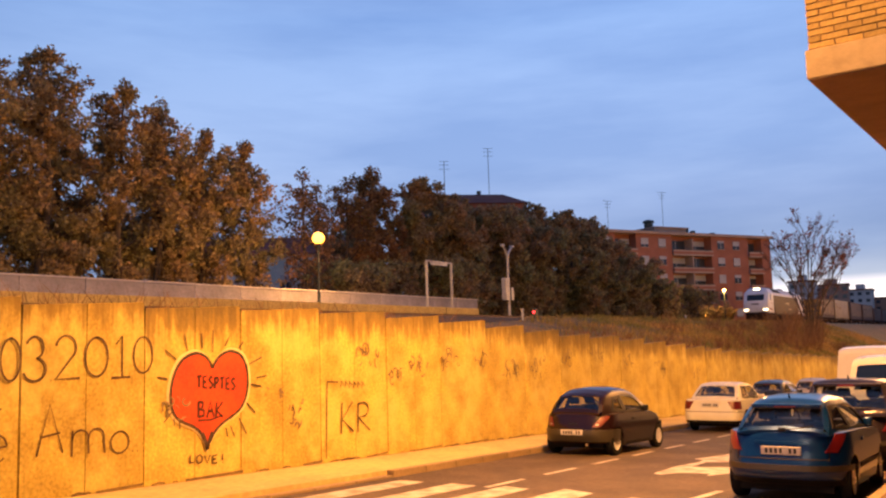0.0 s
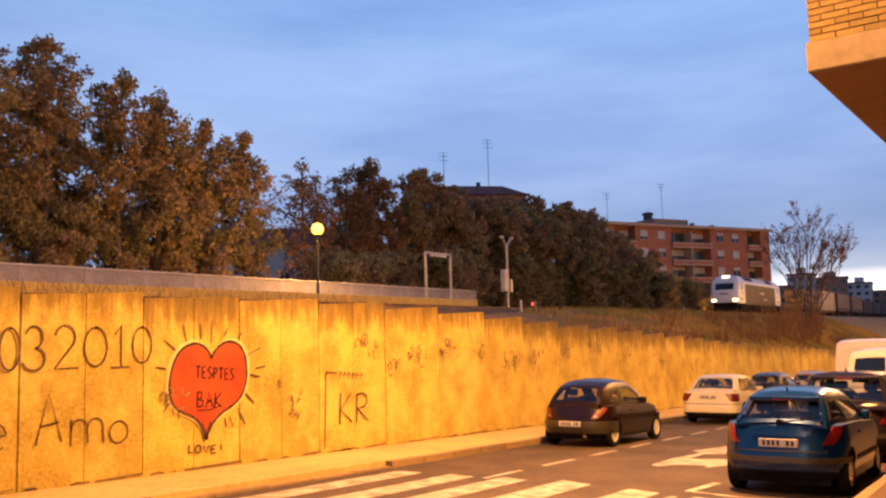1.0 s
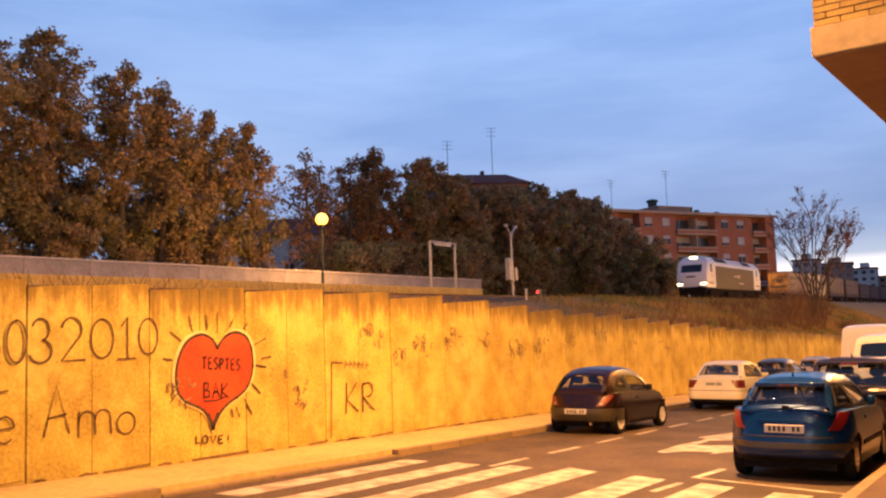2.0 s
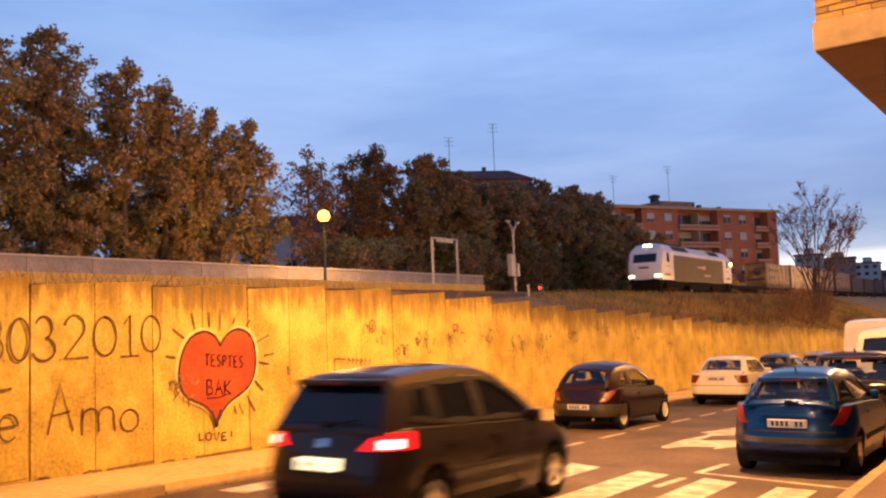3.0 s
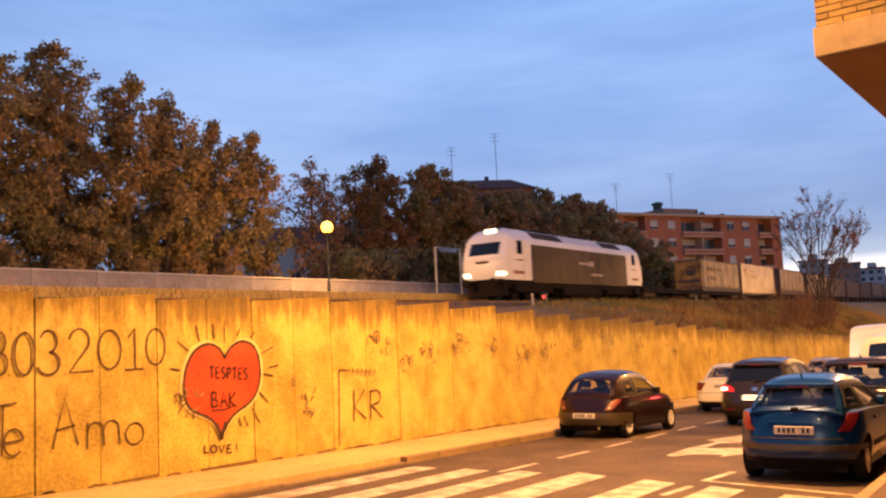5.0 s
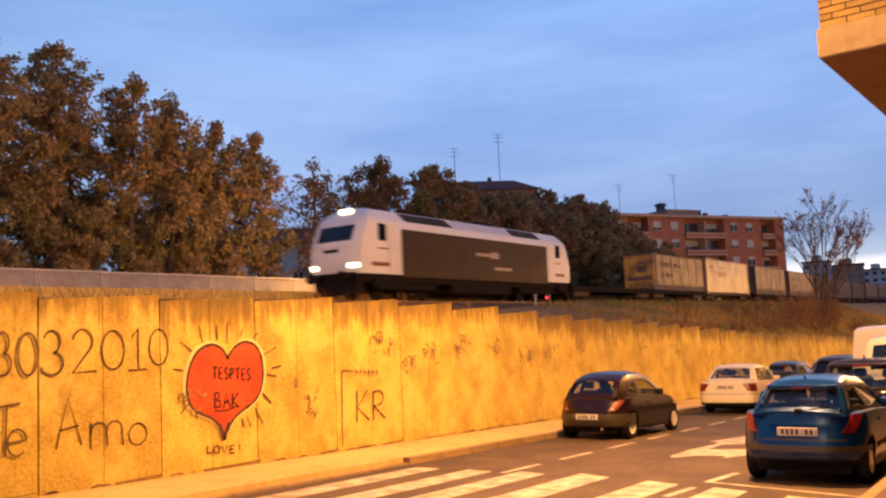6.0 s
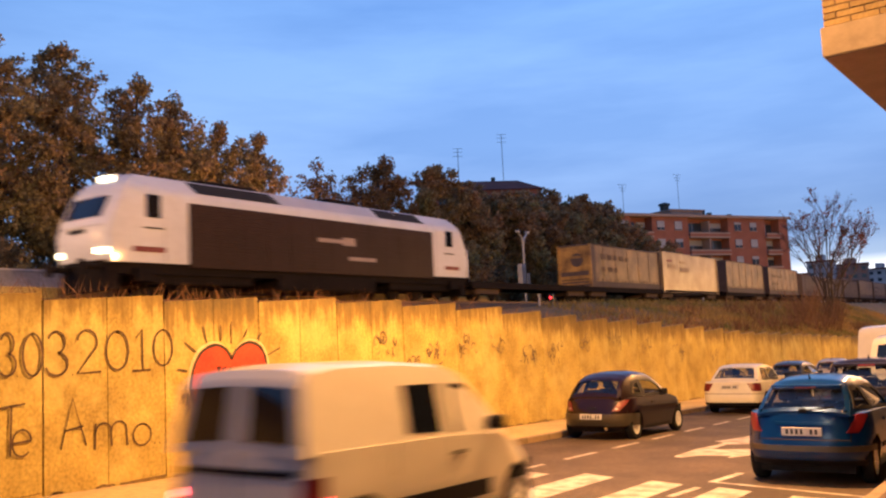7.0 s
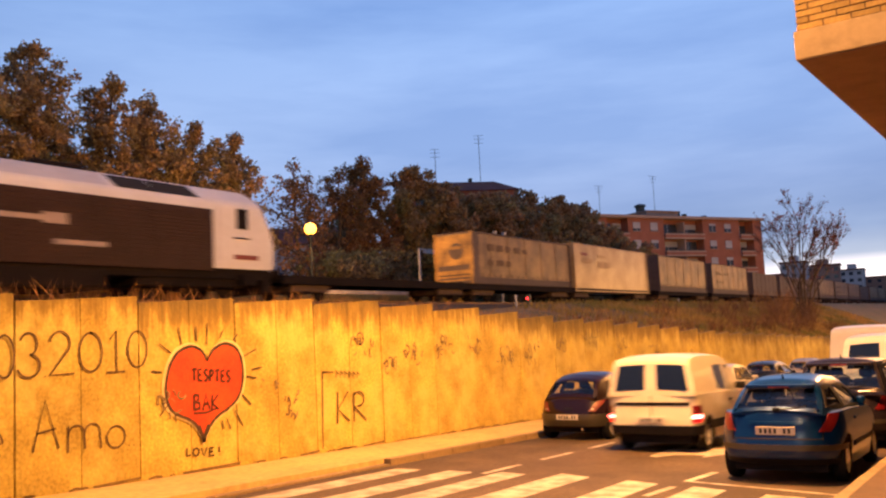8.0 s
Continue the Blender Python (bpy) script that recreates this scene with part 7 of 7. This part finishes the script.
    # hood between the cabs
    bm = bmesh.new()
    prof = [(section(z), z) for z in zs] + [(-section(z), z) for z in zs[::-1][1:]]
    sheet(bm, [[(x, y, z) for x, z in prof] for y in (-7.92, -3.0, 3.0, 7.92)])
    bmesh.ops.recalc_face_normals(bm, faces=bm.faces[:])
    part("hood", bm, M_LOCO, t, smooth=30)
    for s in (-1, 1):
        x = lambda a, b: (min(s * a, s * b), max(s * a, s * b))
        sp = part("side_panel", boxed(*x(1.40, 1.452), -7.88, 7.88, 1.05, 3.28), M_LOCO_DARK, t, "dark grey painted flank")
        for k in range(12):
            part("panel_rib", boxed(*x(1.452, 1.462), -7.8 + 1.3 * k, -7.77 + 1.3 * k, 1.1, 3.25), M_LOCO_DARK, sp)
        for k in range(15):
            part("louvre", boxed(*x(1.452, 1.470), -7.85, 7.85, 1.13 + 0.14 * k, 1.165 + 0.14 * k), M_LOCO_DARK, sp)
        for k in range(9):
            part("grille_slat", boxed(*x(1.452, 1.485), 4.9, 7.4, 2.05 + 0.12 * k, 2.09 + 0.12 * k), M_LOCO_DARK, sp)
        for k in range(5):
            part("vent_slat", boxed(*x(1.452, 1.47), -4.3, -3.4, 2.35 + 0.1 * k, 2.38 + 0.1 * k), M_LOCO_DARK, sp)
        part("lettering_bar", boxed(*x(1.452, 1.476), -0.9, 0.7, 2.34, 2.50), M_LETTER, sp, "pale lettering bar")
        part("lettering_bar", boxed(*x(1.452, 1.476), 0.7, 1.6, 2.26, 2.60), M_LETTER, sp, "pale emblem")
        part("lettering_bar", boxed(*x(1.452, 1.476), 1.1, 3.1, 1.64, 1.80), M_LETTER, sp, "pale lettering bar")
        # dark glazed panels in the sloping roof flank
        for y0, y1 in ((-7.4, -3.3), (3.6, 5.0), (5.3, 7.0)):
            b = bmesh.new()
            n = Vector((0.5 * s, 0, 0.4)).normalized() * 0.015
            q = [Vector((s * section(z), y + d, z)) + n for y, d, z in ((y0, 0.0, 3.66), (y1, 0.3, 3.66), (y1, -0.05, 4.08), (y0, -0.25, 4.08))]
            f = b.faces.new([b.verts.new(p) for p in q])
            r = bmesh.ops.extrude_face_region(b, geom=[f])
            bmesh.ops.translate(b, verts=[g for g in r["geom"] if isinstance(g, bmesh.types.BMVert)], vec=-n * 3)
            bmesh.ops.recalc_face_normals(b, faces=b.faces[:])
            part("roof_grille", b, M_GRILLE, t, "dark roof flank grille")
        # cover between the grilles; its grey stands in for reflected sky
        b = bmesh.new()
        n = Vector((0.5 * s, 0, 0.4)).normalized() * 0.008
        for y0, y1, m_ in ((-3.0, 3.3, M_LOCO_GREY),):
            q = [Vector((s * section(z), y, z)) + n for y, z in ((y0, 3.66), (y1, 3.66), (y1 - 0.2, 4.1), (y0 - 0.2, 4.1))]
            b.faces.new([b.verts.new(p) for p in q])
        part("roof_cover", b, M_LOCO_GREY, t, "roof flank cover greyed for its sky reflection")
    part("exhaust_housing", boxed(-0.5, 0.5, 1.0, 3.0, 4.2, 4.42, bevel=0.05), M_UNDER, t)
    part("roof_fan_housing", boxed(-0.7, 0.7, -6.8, -3.8, 4.16, 4.33, bevel=0.05), M_UNDER, t)
    part("underframe", boxed(-1.3, 1.3, -10.9, 10.9, 0.78, 1.16), M_UNDER, t)
    part("fuel_tank", boxed(-1.35, 1.35, -3.2, 3.2, 0.3, 1.05, bevel=0.12), M_UNDER, t)
    for yb in (-7.2, 7.2):
        bg = part("bogie", boxed(-1.2, 1.2, yb - 2.7, yb + 2.7, 0.45, 0.95, bevel=0.08), M_UNDER, t)
        for dy in (-1.9, 0, 1.9):
            for s in (-1, 1):
                b = bmesh.new()
                lathe(b, [(0.001, s * 0.80), (0.46, s * 0.80), (0.53, s * 0.76), (0.53, s * 0.70), (0.001, s * 0.68)], axis="X", n=24, m=Matrix.Translation((0, yb + dy, 0.53)))
                part("train_wheel", b, M_UNDER, bg)
    for end in (1, -1):
        part("pilot", boxed(-1.25, 1.25, min(-11.2 * end, -10.7 * end), max(-11.2 * end, -10.7 * end), 0.25, 1.14, bevel=0.05), M_UNDER, t)
    for ob in t.children_recursive:
        ob.data.transform(Matrix.Diagonal((1.08, 1.01, 1.08, 1)))
    return t


def flat_wagon(length):
    t = thing("flat_wagon", "dark steel container flat wagon of the freight train", "freight wagon", group="flat wagons of the train")
    for s in (-1, 1):
        part("sole_bar", boxed(min(s * 1.05, s * 1.25), max(s * 1.05, s * 1.25), 0.3, length - 0.3, 0.72, 1.05), M_UNDER, t)
    part("deck", boxed(-1.2, 1.2, 0.3, length - 0.3, 0.98, 1.1), M_UNDER, t)
    for yb in (2.3, length - 2.3):
        bg = part("bogie", boxed(-1.05, 1.05, yb - 1.3, yb + 1.3, 0.4, 0.74, bevel=0.05), M_BOGIE, t)
        for dy in (-0.9, 0.9):
            for s in (-1, 1):
                b = bmesh.new()
                lathe(b, [(0.001, s * 0.82), (0.40, s * 0.82), (0.46, s * 0.76), (0.46, s * 0.70), (0.001, s * 0.68)], axis="X", n=18, m=Matrix.Translation((0, yb + dy, 0.46)))
                part("train_wheel", b, M_UNDER, bg)
    for y, d in ((0.3, -1), (length - 0.3, 1)):
        for s in (-1, 1):
            b = bmesh.new()
            lathe(b, [(0.001, 0.0), (0.09, 0.0), (0.09, 0.25), (0.22, 0.27), (0.22, 0.3), (0.001, 0.3)], axis="Y", n=12, m=Matrix.Translation((s * 0.87, y, 0.98)) @ (Matrix.Identity(4) if d > 0 else Matrix.Rotation(math.pi, 4, "Z")))
            part("buffer", b, M_UNDER, t)
    return t


def container(length, height, skirt, side, end, roof, label, seed):
    """A curtain-sided swap body with posts, buckles and a capped roof over a dark lower frame."""
    rng = random.Random(seed)
    t = thing("swap_body", label, "container", group="swap bodies on the train")
    w = 1.25
    part("box_body", boxed(-w + 0.02, w - 0.02, 0.02, length - 0.02, 0.12, height - 0.06), side, t)
    part("floor_frame", boxed(-w, w, 0, length, 0, max(skirt, 0.14), bevel=0.02), M_TARP3 if skirt else side, t, "dark lower frame")
    part("roof", boxed(-w - 0.015, w + 0.015, -0.01, length + 0.01, height - 0.10, height, bevel=0.03), roof, t)
    for x in (-1, 1):
        out = lambda a, b: (min(x * (w + a), x * (w + b)), max(x * (w + a), x * (w + b)))
        for y in (0, length):
            part("corner_post", boxed(x * w - 0.07, x * w + 0.07, y - 0.07, y + 0.07, 0, height - 0.02), end if y == 0 else roof, t)
        part("front_pillar", boxed(*out(-0.03, 0.01), 0.07, 0.9 if seed == 0 else 0.25, 0.12, height - 0.12), M_TARP3 if seed != 1 else side, t)
        n = int(length / 2.3)
        for k in range(1, n if seed != 1 else 1):
            y = length * k / n
            part("side_post", boxed(*out(-0.03, 0.006), y - 0.03, y + 0.03, skirt + 0.1, height - 0.12), side, t)
        for k in range(int(length / 0.75)):
            y = 0.5 + 0.75 * k
            part("strap", boxed(*out(-0.01, 0.012), y - 0.025, y + 0.025, max(skirt, 0.1) - 0.14, max(skirt, 0.1) + 0.2), M_TARP3, t)
        if seed in (0, 2):
            for row, (z, hh) in enumerate(((2.05, 0.42), (1.15, 0.36))):
                for k in range(5 if row == 0 else 3):
                    y = 2.0 + 1.15 * k
                    part("marking_bar", boxed(*out(-0.01, 0.012), y, y + rng.uniform(0.4, 0.85), z, z + hh * rng.uniform(0.7, 1.0)), M_FADED, t)
        if seed == 1:
            part("marking_bar", boxed(*out(-0.01, 0.012), 1.4, 2.6, 2.75, 2.95), M_LOCO_RED, t, "faded red marking")
            for y, z, l, hh in ((1.5, 2.2, 1.9, 0.35), (4.6, 1.9, 2.4, 0.5), (4.6, 2.7, 1.6, 0.2)):
                part("marking_bar", boxed(*out(-0.01, 0.01), y, y + l, z, z + hh), M_PALE_MARK, t)
    part("end_panel", boxed(-w + 0.08, w - 0.08, -0.02, 0.03, 0.22, height - 0.16), end, t)
    if seed == 0:
        b = bmesh.new()
        lathe(b, [(0.001, -0.03), (0.50, -0.03), (0.50, 0.0)], axis="Y", n=24, m=Matrix.Translation((0.2, 0, 2.0)))
        part("end_emblem", b, M_TARP3, t, "dark round emblem")
        part("emblem_band", boxed(-1.0, 1.0, -0.05, 0.0, 2.12, 2.30), M_TARP_END, t)
        for z, hh, m_ in ((0.86, 0.30, M_TARP3), (0.52, 0.10, M_FADED), (0.30, 0.12, M_TARP3)):
            part("end_bar", boxed(-1.1, 1.1, -0.035, 0.0, z, z + hh), m_, t)
    return t


LOCO = locomotive()
TRAIN = [(LOCO, 0.0, 0.0)]
# wagons behind: offset of each along the line from the middle of the locomotive
TRAIN.append((flat_wagon(16.6), 11.9, 0.0))
LOADS = {"tan": (0.5, M_TARP, M_TARP3, M_TARP3, "weathered tan curtain-sided swap body on the train", 3),
         "marked": (0.5, M_TARP, M_TARP3, M_TARP3, "weathered tan curtain-sided swap body with faded markings", 2),
         "dark": (0.4, M_TARP3, M_TARP3, M_TARP3, "dark curtain-sided swap body on the train", 5)}
# each load: where it begins behind the middle of the locomotive, length, height, rise over the rail
LOADED = [(28.4, 14.0, 3.14, 1.08, (0.42, M_TARP, M_TARP_END, M_TARP3, "weathered tan swap body with markings and a yellow end wall", 0)),
          (43.2, 15.7, 3.62, 0.80, (0.0, M_TARP2, M_TARP2, M_TARP2, "tall pale curtain-sided swap body on the train", 1)),
          (62.2, 15.3, 3.36, 1.08, LOADS["tan"]), (79.8, 16.2, 3.32, 1.08, LOADS["marked"])]
for k, (kind, size) in enumerate((("dark", 14.6), ("dark", 15.0), ("dark", 14.4), ("tan", 16.4), ("marked", 17.0), ("tan", 17.0), ("dark", 15.0), ("tan", 17.0), ("marked", 17.0), ("tan", 17.0), ("tan", 17.0))):
    LOADED.append((98.6 + 16.4 * k + 1.5 * max(0, k - 3), size, (2.9 if kind == "dark" else 3.3), 1.08, LOADS[kind]))
for y, size, high, up, (skirt, *look_of) in LOADED:
    TRAIN.append((flat_wagon(size + 1.5), y - 0.75, 0.0))
    TRAIN.append((container(size, high, skirt, *look_of), y, up))

# ---------------------------------------------------------------- what moves
LOCO_Y = [(0.0, 128.6), (0.5, 121.4), (1.0, 114.2), (1.5, 107.0), (2.25, 96.2), (3.0, 85.6), (3.5, 78.5), (4.0, 71.4), (4.5, 64.3), (5.25, 53.6), (6.0, 42.95), (6.5, 36.15), (7.0, 29.4), (7.5, 22.6), (8.0, 15.85)]
DRIVE_Y = [(0.0, -22.0), (1.0, -11.5), (1.7, -3.6), (2.4, 2.2), (2.8, 4.95), (3.0, 6.35), (3.5, 9.95), (4.0, 13.7), (4.5, 17.25), (5.2, 23.2), (6.0, 30.5), (7.0, 40.0), (8.0, 50.0)]
PASS_Y = [(0.0, -74.0), (2.0, -56.0), (4.0, -37.0), (5.5, -17.5), (6.2, -6.0), (6.5, -0.75), (6.6, 0.9), (6.7, 2.0), (6.8, 3.05), (7.0, 5.1), (7.5, 10.15), (8.0, 15.65)]


def smooth_at(rows, t):
    """A value on a smooth curve through (time, value) rows."""
    n = len(rows)
    k = max(i for i in range(n - 1) if rows[i][0] <= t or i == 0)
    (t0, a), (t1, b) = rows[k], rows[k + 1]
    slope = lambda i: (rows[min(i + 1, n - 1)][1] - rows[max(i - 1, 0)][1]) / (rows[min(i + 1, n - 1)][0] - rows[max(i - 1, 0)][0])
    h = t1 - t0
    u = (t - t0) / h
    return (2 * u ** 3 - 3 * u * u + 1) * a + (u ** 3 - 2 * u * u + u) * h * slope(k) + (3 * u * u - 2 * u ** 3) * b + (u ** 3 - u * u) * h * slope(k + 1)


def motions():
    times = [0.1 * i for i in range(81)]
    for ob, off, up in TRAIN:
        walk(ob, [(t, RW @ Matrix.Translation((TRACK_X, smooth_at(LOCO_Y, t) + off, RAIL_Z + up))) for t in [0.25 * i for i in range(33)]])
    for ob, wheels, rows, x, r in ((DRIVING, DRIVING_WHEELS, DRIVE_Y, -5.95, 0.315), (PASSING, PASSING_WHEELS, PASS_Y, -5.92, 0.305)):
        walk(ob, [(t, on_road(x, smooth_at(rows, t))) for t in times])
        fine = [i / 30 for i in range(241)]
        for w in wheels:
            home = w.matrix_basis.copy()
            walk(w, [(t, home @ Matrix.Rotation(-smooth_at(rows, t) / r, 4, "X")) for t in fine])


motions()
